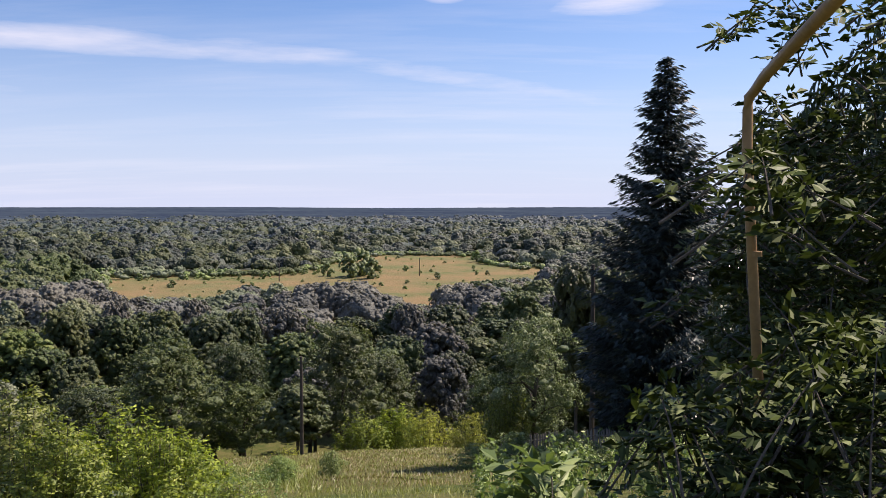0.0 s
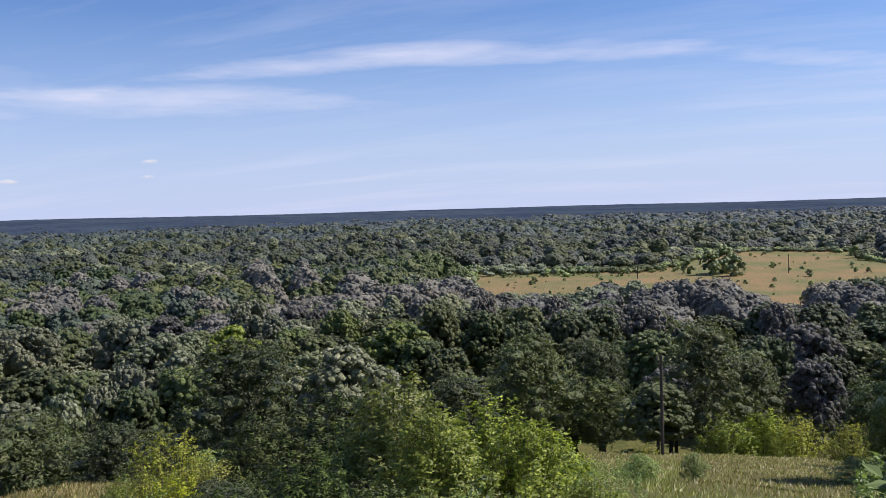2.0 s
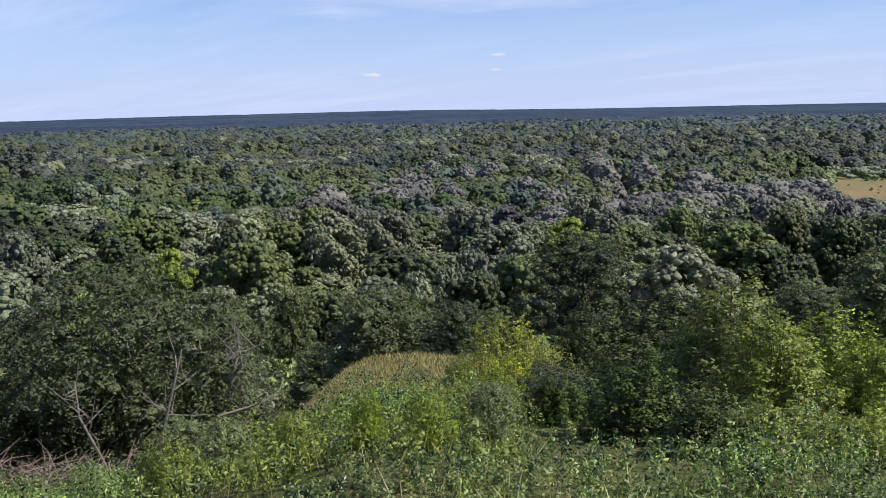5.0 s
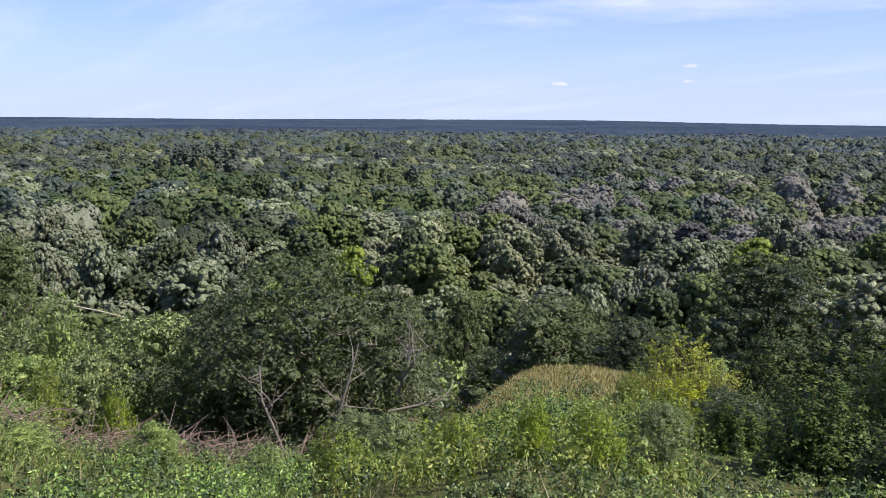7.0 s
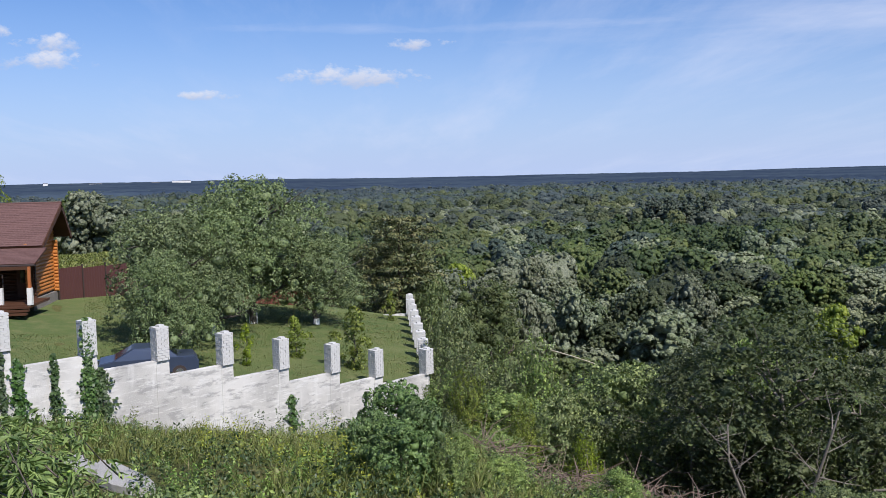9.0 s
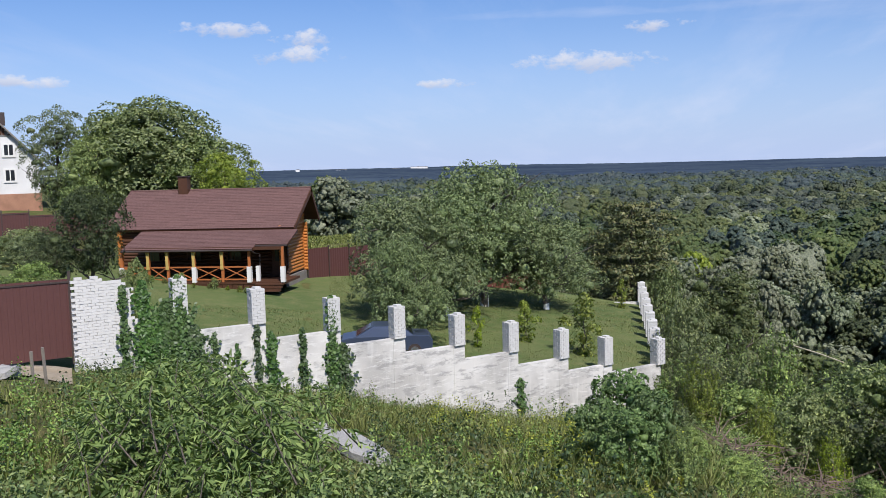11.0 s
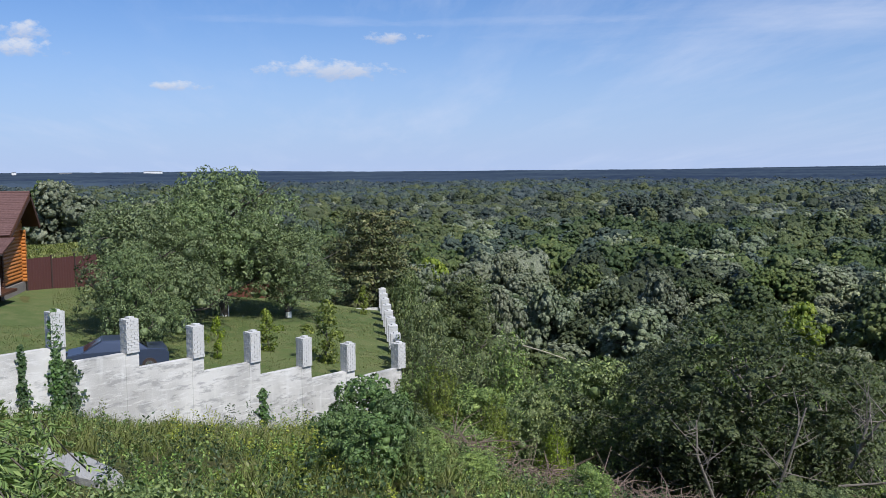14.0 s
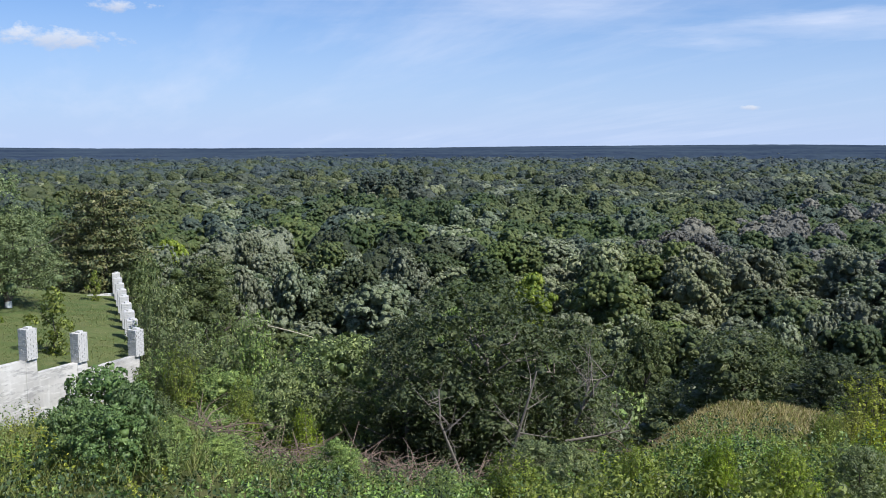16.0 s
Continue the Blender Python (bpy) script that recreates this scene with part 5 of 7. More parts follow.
# ---- the walled garden ----
CONCRETE, kc = material("board_marked_concrete")
at = kc.add("ShaderNodeNewGeometry").outputs["Position"]
tall = kc.add("ShaderNodeMapping", Vector=at, Scale=(1.0, 1.0, 3.2)).outputs[0]
runs = kc.add("ShaderNodeMapping", Vector=at, Scale=(2.6, 2.6, 0.35)).outputs[0]
stain, band, drip, grit = kc.noise(0.45, at, 4.0), kc.noise(1.1, tall, 6.0, 0.7), kc.noise(1.0, runs, 4.0), kc.noise(22.0, at, 4.0)
col = kc.mix(kc.ramp(stain, (0.38, 0.0), (0.62, 1.0)), (0.40, 0.385, 0.36), (0.58, 0.56, 0.525))
col = kc.mix(kc.math("MULTIPLY", kc.ramp(band, (0.52, 0.0), (0.60, 1.0)), 0.65), col, (0.25, 0.246, 0.236))
smear = kc.noise(1.6, kc.add("ShaderNodeMapping", Vector=at, Scale=(0.7, 0.7, 4.5)).outputs[0], 6.0, 0.75)
col = kc.mix(kc.math("MULTIPLY", kc.ramp(smear, (0.54, 0.0), (0.60, 1.0)), 0.6), col, (0.64, 0.625, 0.595))
col = kc.mix(kc.math("MULTIPLY", kc.ramp(drip, (0.55, 0.0), (0.72, 1.0)), 0.45), col, (0.70, 0.69, 0.66))
finish(kc, col, 0.9, kc.math("ADD", grit, band), 0.012)
WHITE_BRICK = plain("white_brick", (0.55, 0.54, 0.52), 0.85, 7.0, 0.16, bump=0.006)
MORTAR = plain("mortar", (0.50, 0.49, 0.47), 0.95, 9.0, 0.2)
SHEET = plain("brown_profiled_sheet", (0.085, 0.034, 0.030), 0.45, 2.0, 0.15, bump=0.001, spec=0.5)
FENCE_RED = plain("red_brown_sheet", (0.16, 0.055, 0.04), 0.5, 2.0, 0.2, bump=0.001, spec=0.4)
STEEL = plain("dark_painted_steel", (0.05, 0.035, 0.03), 0.5, 5.0, 0.3, spec=0.5)
LOG = plain("orange_stained_log", (0.46, 0.17, 0.035), 0.5, 4.0, 0.3, bump=0.006, spec=0.4)
# dark boards, and the front logs where it paints the porch shade
LOG_DARK = plain("dark_boards_and_shaded_logs", (0.075, 0.032, 0.016), 0.6, 4.0, 0.35, bump=0.006)
RAIL = plain("brown_orange_rail", (0.36, 0.12, 0.035), 0.5, 5.0, 0.25, bump=0.003, spec=0.4)
GLASS_DARK = plain("window_glass", (0.02, 0.022, 0.025), 0.08, 3.0, 0.1, bump=0.0, spec=0.6)
WHITE_PAINT = plain("white_paint", (0.66, 0.65, 0.62), 0.6, 4.0, 0.1, bump=0.002)
CURTAIN = plain("yellow_curtain", (0.46, 0.33, 0.10), 0.9, 5.0, 0.2)
TIMBER = plain("weathered_timber", (0.22, 0.20, 0.18), 0.9, 4.0, 0.45, bump=0.01)


def shingle_material():
    m, k = material("brown_shingles")
    at = k.add("ShaderNodeTexCoord").outputs["Object"]
    rnd = k.add("ShaderNodeNewGeometry").outputs["Random Per Island"]
    fine, big = k.noise(9.0, at, 4.0, 0.7), k.noise(0.7, at, 3.0)
    c = k.mix(rnd, (0.098, 0.052, 0.046), (0.128, 0.068, 0.060))
    c = k.mix(k.math("MULTIPLY", k.ramp(fine, (0.45, 0.0), (0.65, 1.0)), 0.7), c, (0.165, 0.098, 0.088))
    c = k.mix(k.math("MULTIPLY", big, 0.3), c, (0.09, 0.05, 0.045))
    finish(k, c, 0.9, fine, 0.01)
    return m


SHINGLE = shingle_material()
P0, STEP = np.array((-31.76, -11.85)), np.array((-1.82, 2.2))
ALONG = STEP / np.linalg.norm(STEP)
WALL_TURN = math.degrees(math.atan2(ALONG[1], ALONG[0]))
FRONT = np.array((ALONG[1], -ALONG[0]))  # out of the garden, towards the slope
SET = [-1.02, -0.03, 1.02, 2.01, 3.0, 3.96, 4.93, 5.84, 7.0]  # steps along the wall at which the posts stand
POST_TOP = [26.29, 25.65 + 0.0, 25.02, 24.39, 23.75, 23.11, 22.46, 21.80, 21.33]  # from the post before P0 to the corner post
LAWN_Z = 20.27


def lawn_height(x, y):
    return LAWN_Z - 0.123 * y


def brick_pillar(x, y, z0, z1, turn, fine=True, label="white brick fence pillar on the concrete wall"):
    """A pillar of bricks laid round in courses, with a small cap stone."""
    t = thing("brick_pillar", label, "pillar", (x, y, z0), turn, "pillars of the garden wall")
    part("core", Geo().box((0, 0, (z1 - z0) / 2), (0.46, 0.46, z1 - z0 - 0.02)), MORTAR, t)
    part("cap", Geo().box((0.02, -0.02, z1 - z0 + 0.03), (0.24, 0.24, 0.07), 12), WHITE_BRICK, t)
    rows = max(3, round((z1 - z0) / 0.102))
    h = (z1 - z0) / rows
    if fine:
        for r in range(rows):
            for side in range(4):
                a = side * 90
                shift = 0.064 if r % 2 else -0.064
                for k, (off, ln) in enumerate(((-0.13 + shift, 0.245), (0.13 + shift * 1.0, 0.245 - 0.0))):
                    lo, hi = max(-0.255, off - ln / 2), min(0.255, off + ln / 2)
                    if hi - lo < 0.05:
                        continue
                    key = round(hi - lo, 3)
                    if key not in BRICKS:
                        BRICKS[key] = Geo().box((0, 0, 0), (key - 0.006, 0.05, 0.088)).mesh("brick", WHITE_BRICK)
                    b = new("brick", BRICKS[key])
                    b.parent = t
                    b.matrix_basis = pose(0, 0, h * (r + 0.5), 0, 0, a) @ pose((lo + hi) / 2, -0.232 + 0.004 * ((r * 7 + side * 3 + k) % 3 - 1), 0)
    else:
        g = Geo()
        for r in range(rows):
            g.box((0, 0, h * (r + 0.5)), (0.51, 0.51, h * 0.86))
        part("courses", g, WHITE_BRICK, t)
    return t


BRICKS = {}


def garden_wall():
    wall = tagged(new("wall_front"), "tall pale board-marked concrete retaining wall stepping downhill", "wall", kind="structure")
    for i in range(-2, 7):
        a = P0 + STEP * (SET[i + 1] if i > -2 else -1.62)
        b = P0 + STEP * SET[i + 2]
        top = POST_TOP[i + 2] - (1.30 if i < 6 else 1.25)
        mid, ln = (a + b) / 2, np.linalg.norm(b - a)
        low = 17.0
        part("wall_panel", Geo().box((*mid, (top + low) / 2), (ln - 0.012, 0.30, top - low), WALL_TURN), CONCRETE, wall)
        if i > -2:
            ptop = POST_TOP[i + 1] - 1.30
            part("pilaster", Geo().box((*(a + FRONT * 0.0), (ptop + low) / 2), (0.54, 0.33, ptop - low), WALL_TURN), CONCRETE, wall)
    for i in range(-1, 8):
        x, y = P0 + STEP * SET[i + 1]
        brick_pillar(x, y, POST_TOP[i + 1] - (1.30 if i < 7 else 1.27), POST_TOP[i + 1], WALL_TURN)
    corner, end = P0 + STEP * 7, np.array((-64.9, 4.08))
    side = tagged(new("wall_side"), "low concrete plinth along the downhill side of the lawn", "wall", kind="structure")
    part("plinth", Geo().box((*((corner + end) / 2), 18.9), (np.linalg.norm(end - corner), 0.3, 2.1), math.degrees(math.atan2(*(end - corner)[::-1]))), CONCRETE, side)
    for k in range(1, 9):
        x, y = corner + (end - corner) * k / 8
        brick_pillar(x, y, 19.95, 21.34, math.degrees(math.atan2(*(end - corner)[::-1])), False, "white brick fence pillar along the side of the lawn")
    back = tagged(new("wall_back"), "low pale kerb wall along the far edge of the lawn", "wall", kind="structure")
    a, b = np.array((-65.0, 4.0)), np.array(spot(94.5, 64))
    part("kerb", Geo().box((*((a + b) / 2), 19.66), (np.linalg.norm(b - a), 0.25, 0.6), math.degrees(math.atan2(*(b - a)[::-1]))), CONCRETE, back)


def brick_stub():
    """The rough stepped brick wall between gate and concrete."""
    a, b = np.array((-27.62, -16.80)), P0 + STEP * -1.62
    d = (b - a) / np.linalg.norm(b - a)
    ln = np.linalg.norm(b - a)
    turn = math.degrees(math.atan2(d[1], d[0]))
    t = thing("brick_wall", "rough unfinished white brick wall beside the gate", "wall", (*a, 23.4), turn)
    part("backing", Geo().box((ln / 2, 0.05, 1.3), (ln, 0.16, 2.6)), MORTAR, t)
    me = Geo().box((0, 0, 0), (0.246, 0.12, 0.094)).mesh("brick", WHITE_BRICK)
    rng = random.Random(4)
    for r in range(32):
        z = 0.05 + r * 0.1
        for k in range(9):
            x = k * 0.252 + (0.12 if r % 2 else 0.0)
            if x > ln - 0.05 or z > 3.32 - 0.33 * x + rng.uniform(-0.1, 0.12) and z > 2.6 - 0.2 * (x > 1.2):
                continue
            o = new("brick", me)
            o.parent = t
            o.matrix_basis = pose(x + 0.12, -0.06 + rng.uniform(-0.012, 0.012), z, 0, 0, rng.uniform(-2, 2))


def sheet_panel(w, h, pitch=0.2, deep=0.009):
    """Profiled sheet standing on its lower edge, w along x."""
    n = int(w / pitch)
    xs, ys = [], []
    for i in range(n):
        x0 = i * w / n
        for f, y in ((0.0, 0.0), (0.45, 0.0), (0.55, deep), (0.9, deep)):
            xs.append(x0 + f * w / n)
            ys.append(y)
    xs.append(w)
    ys.append(0.0)
    m = len(xs)
    v = [(x, y, z) for z in (0, h) for x, y in zip(xs, ys)] + [(x, y + 0.006, z) for z in (0, h) for x, y in zip(xs, ys)]
    f = [(i, i + 1, m + i + 1, m + i) for i in range(m - 1)] + [(2 * m + i + 1, 2 * m + i, 3 * m + i, 3 * m + i + 1) for i in range(m - 1)]
    return Geo().add(v, f)


def sheet_fence(label, a, b, height, mat, span=2.2, drop=0.1, name="metal_fence", level=None):
    a, b = np.array(a), np.array(b)
    ln = np.linalg.norm(b - a)
    n = max(1, round(ln / span))
    turn = math.degrees(math.atan2(*(b - a)[::-1]))
    base = float(land(*a))
    t = thing(name, label, "fence", (*a, base))
    for i in range(n):
        p = a + (b - a) * i / n
        z = (level if level is not None else float(land(*(p + (b - a) / n / 2))) - drop) - base
        q = part("panel", sheet_panel(ln / n, height), mat, t)
        q.matrix_basis = pose(*(p - a), z, 0, 0, turn)
        s = part("post", Geo().box((0, 0, height / 2), (0.08, 0.08, height + 0.5)), STEEL, t)
        s.matrix_basis = pose(*(p - a), z, 0, 0, turn)
        r = part("rail", Geo().box((ln / n / 2, 0.03, height - 0.1), (ln / n, 0.03, 0.05)), STEEL, t)
        r.matrix_basis = pose(*(p - a), z, 0, 0, turn)
    return t


def lawn():
    a, b, c, d = P0 + STEP * -1.6 - FRONT * 0.1, P0 + STEP * 7 - FRONT * 0.1, np.array((-64.9, 4.0)), np.array((-70.0, -22.0))
    e = np.array((-48.0, -36.0))
    g, n = Geo(), 26
    for i in range(n):
        for j in range(n):
            q = []
            for u, w in ((i, j), (i + 1, j), (i + 1, j + 1), (i, j + 1)):
                u, w = u / n, w / n
                near, far = a + (b - a) * u, e + (d - e) * min(1, u * 2) if u < 0.5 else d + (c - d) * (u - 0.5) * 2
                x, y = near + (far - near) * w
                q.append((x, y, lawn_height(x, y) + 0.05 * math.sin(x * 0.7) * math.sin(y * 0.6)))
            g.add(q, [(0, 1, 2, 3)])
    ob = new("lawn", g.mesh("lawn", LAWN, True))
    bm = bmesh.new()
    bm.from_mesh(ob.data)
    bmesh.ops.remove_doubles(bm, verts=bm.verts, dist=0.001)
    bmesh.ops.recalc_face_normals(bm, faces=bm.faces)
    if sum(f.normal.z for f in bm.faces) < 0:
        bmesh.ops.reverse_faces(bm, faces=bm.faces)
    bm.to_mesh(ob.data)
    bm.free()
    tagged(ob, "mown green lawn inside the concrete wall", "lawn", kind="structure")


def shingled(g, p, q, down, rows, thick=0.012):
    """Rows of shingles on a slope: p to q is the upper edge, down the way to the eave."""
    p, q, down = (np.array(w, float) for w in (p, q, down))
    n = np.cross(q - p, down)
    n = n / np.linalg.norm(n) * (1 if n[2] > 0 else -1)
    cols = max(1, int(np.linalg.norm(q - p) / 1.0))
    for r in range(rows):
        for c in range(cols):
            a = p + (q - p) * c / cols + down * r / rows + n * 0.012
            b = p + (q - p) * (c + 1) / cols + down * r / rows + n * 0.012
            e, f = b + down / rows * 1.02 + n * thick, a + down / rows * 1.02 + n * thick
            g.add([a, b, e, f, f - n * thick, e - n * thick], [(0, 1, 2, 3), (3, 2, 5, 4)])


def slab(g, p, q, down, thick=0.14):
    p, q, down = (np.array(w, float) for w in (p, q, down))
    n = np.cross(q - p, down)
    n = n / np.linalg.norm(n) * (1 if n[2] > 0 else -1)
    v = [p, q, q + down, p + down]
    g.add(v + [w - n * thick for w in v], [(0, 1, 2, 3), (7, 6, 5, 4), (0, 4, 5, 1), (1, 5, 6, 2), (2, 6, 7, 3), (3, 7, 4, 0)])


def log_house():
    t = thing("log_house", "orange log house with brown shingle roof and railed porch", "house")
    y0, y1 = -30.6, -17.8
    ridge, eave, back = (-58.5, 28.71), (-54.5, 26.35), (-60.2, 26.6)
    for k, (ex, ez) in enumerate((eave, back)):
        g = Geo()
        slab(g, (ridge[0], y0, ridge[1]), (ridge[0], y1, ridge[1]), (ex - ridge[0], 0, ez - ridge[1]))
        r = part("roof", g, LOG_DARK, t, "dark boarded roof slope under brown shingles")
        g = Geo()
        shingled(g, (ridge[0], y0, ridge[1]), (ridge[0], y1, ridge[1]), (ex - ridge[0], 0, ez - ridge[1]), 24)
        part("shingles", g, SHINGLE, r, "mottled brown shingles")
    part("ridge_cap", Geo().tube([(ridge[0], y0, 28.73), (ridge[0], y1, 28.73)], 0.07, 8), SHINGLE, t)
    # porch roof, its right end a step shorter over the stairs
    for ya, yb, ex, ez in ((-27.95, -19.55, -51.75, 25.28), (-19.55, -17.55, -52.35, 25.5)):
        g = Geo()
        slab(g, (-54.55, ya, 26.22), (-54.55, yb, 26.22), (ex + 54.55, 0, ez - 26.22), 0.1)
        r = part("porch_roof", g, LOG_DARK, t, "low porch roof with brown shingles")
        g = Geo()
        shingled(g, (-54.55, ya, 26.22), (-54.55, yb, 26.22), (ex + 54.55, 0, ez - 26.22), 14)
        part("shingles", g, SHINGLE, r, "mottled brown shingles")
        part("gutter", Geo().tube([(ex + 0.05, ya, ez - 0.08), (ex + 0.05, yb, ez - 0.08)], 0.06, 8), STEEL, t)
    part("downpipe", Geo().tube([(-51.75, -19.6, 25.2), (-52.0, -19.5, 25.0), (-52.6, -19.4, 24.9), (-52.6, -19.4, 23.2)], 0.04, 7), STEEL, t)
    # walls of round logs; porch shade is painted on the front ones by LOG_DARK
    n = 15
    for k in range(n):
        z = 23.25 + k * 0.215
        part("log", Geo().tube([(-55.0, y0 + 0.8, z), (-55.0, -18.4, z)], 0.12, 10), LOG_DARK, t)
        part("log", Geo().tube([(-54.6, -18.75, z + 0.1), (-59.4, -18.75, z + 0.1)], 0.12, 10), LOG, t)
        part("log", Geo().tube([(-54.6, y0 + 1.0, z + 0.1), (-59.4, y0 + 1.0, z + 0.1)], 0.12, 10), LOG, t)
        part("log", Geo().tube([(-59.2, y0 + 0.8, z), (-59.2, -18.4, z)], 0.12, 10), LOG, t)
    for k in range(11):
        z = 26.5 + k * 0.2
        w = 4.0 * (28.71 - 0.42 - z) / 2.36
        if w > 0.2:
            part("log", Geo().tube([(-58.5 + w, -18.75, z), (max(-59.4, -58.5 - w * 0.4), -18.75, z)], 0.115, 10), LOG, t)
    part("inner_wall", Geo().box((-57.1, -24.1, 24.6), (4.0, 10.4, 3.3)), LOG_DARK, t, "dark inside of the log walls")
    part("foundation", Geo().box((-57.1, -24.2, 22.6), (4.5, 11.3, 1.1)), TIMBER, t)
    for ex, ez in (eave, back):
        g = Geo()
        slab(g, (-58.5, y1 - 0.06, 28.66), (-58.5, y1 + 0.04, 28.66), (ex + 58.5, 0, ez - 28.71), 0.24)
        part("bargeboard", g, LOG_DARK, t)
    # porch deck, stairs, door, windows
    part("porch_deck", Geo().box((-53.4, -22.75, 23.2), (3.0, 10.2, 0.14)), LOG_DARK, t)
    for k in range(12):
        part("skirt_board", Geo().box((-51.95, -27.4 + k * 0.68, 22.95), (0.04, 0.64, 0.42)), LOG_DARK, t)
    for k in range(3):
        part("stair", Geo().box((-51.75 + 0.28 * k, -18.55, 23.14 - 0.15 * k), (0.32, 1.7, 0.1)), LOG_DARK, t)
    d = part("door", Geo().box((-54.84, -18.95, 24.28), (0.08, 0.95, 2.0)), LOG_DARK, t, "dark wooden front door")
    part("door_pane", Geo().box((-54.79, -18.95, 24.65), (0.02, 0.5, 0.9)), GLASS_DARK, d)
    part("door_handle", Geo().tube([(-54.76, -18.6, 24.2), (-54.76, -18.6, 24.35)], 0.02, 6), STEEL, d)
    for yc in (-24.6, -21.9, -27.4):
        w = part("window", Geo().box((-54.86, yc, 24.75), (0.06, 0.95, 1.0)), LOG_DARK, t, "porch window in a dark frame")
        for s in (-1, 1):
            part("pane", Geo().box((-54.81, yc + s * 0.225, 24.75), (0.02, 0.4, 0.86)), GLASS_DARK, w)
    posts = (-28.05, -26.3, -25.05, -23.35, -21.55, -19.85, -17.75)
    for i, yc in enumerate(posts):
        part("porch_post", Geo().box((-52.0, yc, 24.3), (0.15, 0.15, 2.15)), RAIL, t)
        if yc in (-23.35, -19.85, -17.75, -28.05):
            part("post_base", Geo().box((-51.98, yc, 23.72), (0.26, 0.26, 0.95)), WHITE_PAINT, t, "white-washed brick post base")
    part("post_base", Geo().box((-52.3, -19.42, 23.72), (0.22, 0.22, 0.95)), WHITE_PAINT, t, "white-washed brick post base")
    part("porch_beam", Geo().box((-52.0, -22.9, 25.3), (0.16, 10.2, 0.18)), LOG_DARK, t)
    for a, b in zip(posts[:-2], posts[1:-1]):
        for z in (23.42, 24.18):
            part("rail", Geo().box((-52.0, (a + b) / 2, z), (0.08, b - a - 0.1, 0.08)), RAIL, t)
        for z0, z1 in ((23.42, 24.18), (24.18, 23.42)):
            part("brace", Geo().tube([(-52.0, a + 0.06, z0), (-52.0, b - 0.06, z1)], 0.035, 6), RAIL, t)
    for yc in (-26.3, -25.05, -23.35, -21.55):
        g = Geo()
        for k in range(5):
            g.tube([(-51.88, yc - 0.1 + 0.05 * k, 25.2), (-51.86, yc - 0.07 + 0.03 * k, 24.6), (-51.88, yc - 0.09 + 0.04 * k, 24.05)], (0.03, 0.026, 0.03), 6)
        part("curtain", g, CURTAIN, t, "gathered yellow porch curtain")
    part("chimney", Geo().box((-58.3, -26.6, 28.9), (0.5, 0.66, 1.5)), LOG_DARK, t, "brown chimney with a flat cap")
    part("chimney_cap", Geo().box((-58.3, -26.6, 29.66), (0.62, 0.78, 0.07)), STEEL, t)


def white_house():
    x, y = spot(124.9, 108)
    z = 27.4
    t = thing("white_house", "white brick house with a dark timber gable", "house", (x, y, z), 125.3 - 90)
    # local x runs towards the viewpoint's bearing, local y across it
    wall = plain("white_wash", (0.60, 0.595, 0.58), 0.85, 2.0, 0.15, bump=0.004)
    base = plain("red_brick_base", (0.32, 0.17, 0.11), 0.9, 4.0, 0.3)
    hw, eave, apex, deep = 4.5, 4.4, 9.3, 9.0
    part("wall", Geo().add([(0, -hw, 0.6), (0, hw, 0.6), (0, hw, eave), (0, 0, apex - 0.2), (0, -hw, eave), (-deep, -hw, 0.6), (-deep, hw, 0.6), (-deep, hw, eave), (-deep, 0, apex - 0.2), (-deep, -hw, eave)],
                           [(0, 1, 2, 3, 4), (9, 8, 7, 6, 5), (1, 6, 7, 2), (5, 0, 4, 9)]), wall, t, "white-washed wall")
    part("base", Geo().box((-deep / 2 + 0.05, 0, -0.6), (deep + 0.1, 2 * hw + 0.1, 2.6)), base, t, "red brick base")
    for s in (-1, 1):
        g = Geo()
        slab(g, (0.6, 0, apex), (-deep - 0.5, 0, apex), (0, s * (hw + 0.7), -(apex - eave) * 1.15), 0.16)
        part("roof", g, TIMBER, t, "grey sheet roof slope")
    rows = 14
    for k in range(rows):
        yy = -1.9 + 3.8 * (k + 0.5) / rows
        top = apex - 0.25 - abs(yy) * (apex - eave) / hw
        part("gable_board", Geo().box((0.04, yy, (top + 7.0) / 2), (0.04, 3.8 / rows * 0.93, top - 7.0)), LOG_DARK if k % 3 else TIMBER, t)
    for zc in (2.7, 5.4):
        for yc in (-1.6, 1.6) if zc < 6 else (0,):
            w = part("window", Geo().box((0.05, yc, zc), (0.12, 1.3, 1.55)), WHITE_PAINT, t, "white-framed window")
            for s in (-1, 1):
                part("pane", Geo().box((0.11, yc + s * 0.24, zc), (0.02, 0.38, 1.12)), GLASS_DARK, w)
    part("band", Geo().box((0.03, 0, 6.9), (0.05, 2 * 2.0, 0.1)), TIMBER, t)
    part("chimney", Geo().box((-2.0, 1.2, apex - 0.5), (0.6, 0.6, 1.4)), STEEL, t)
    part("aerial", Geo().tube([(-1.0, -0.6, apex - 0.5), (-1.0, -0.6, apex + 2.2)], 0.03, 5), STEEL, t)


def shed():
    x, y = spot(127.2, 60)
    t = thing("shed", "weathered grey plank shed with a flat sheet roof", "shed", (x, y, 23.4), 127.2 - 90)
    for k in range(14):
        part("plank", Geo().box((0, -2.4 + 0.25 * k * 1.0, 2.2), (0.05, 0.235, 4.4 + 0.06 * (k % 3))), TIMBER, t)
        part("plank", Geo().box((-0.2 - 0.25 * k, 0.98, 2.1), (0.235, 0.05, 4.2)), TIMBER, t)
    part("roof", Geo().box((-1.6, -0.7, 4.5), (4.2, 4.3, 0.1)), STEEL, t)
    part("roof_edge", Geo().box((0.45, -0.7, 4.42), (0.1, 4.3, 0.16)), WHITE_PAINT, t)


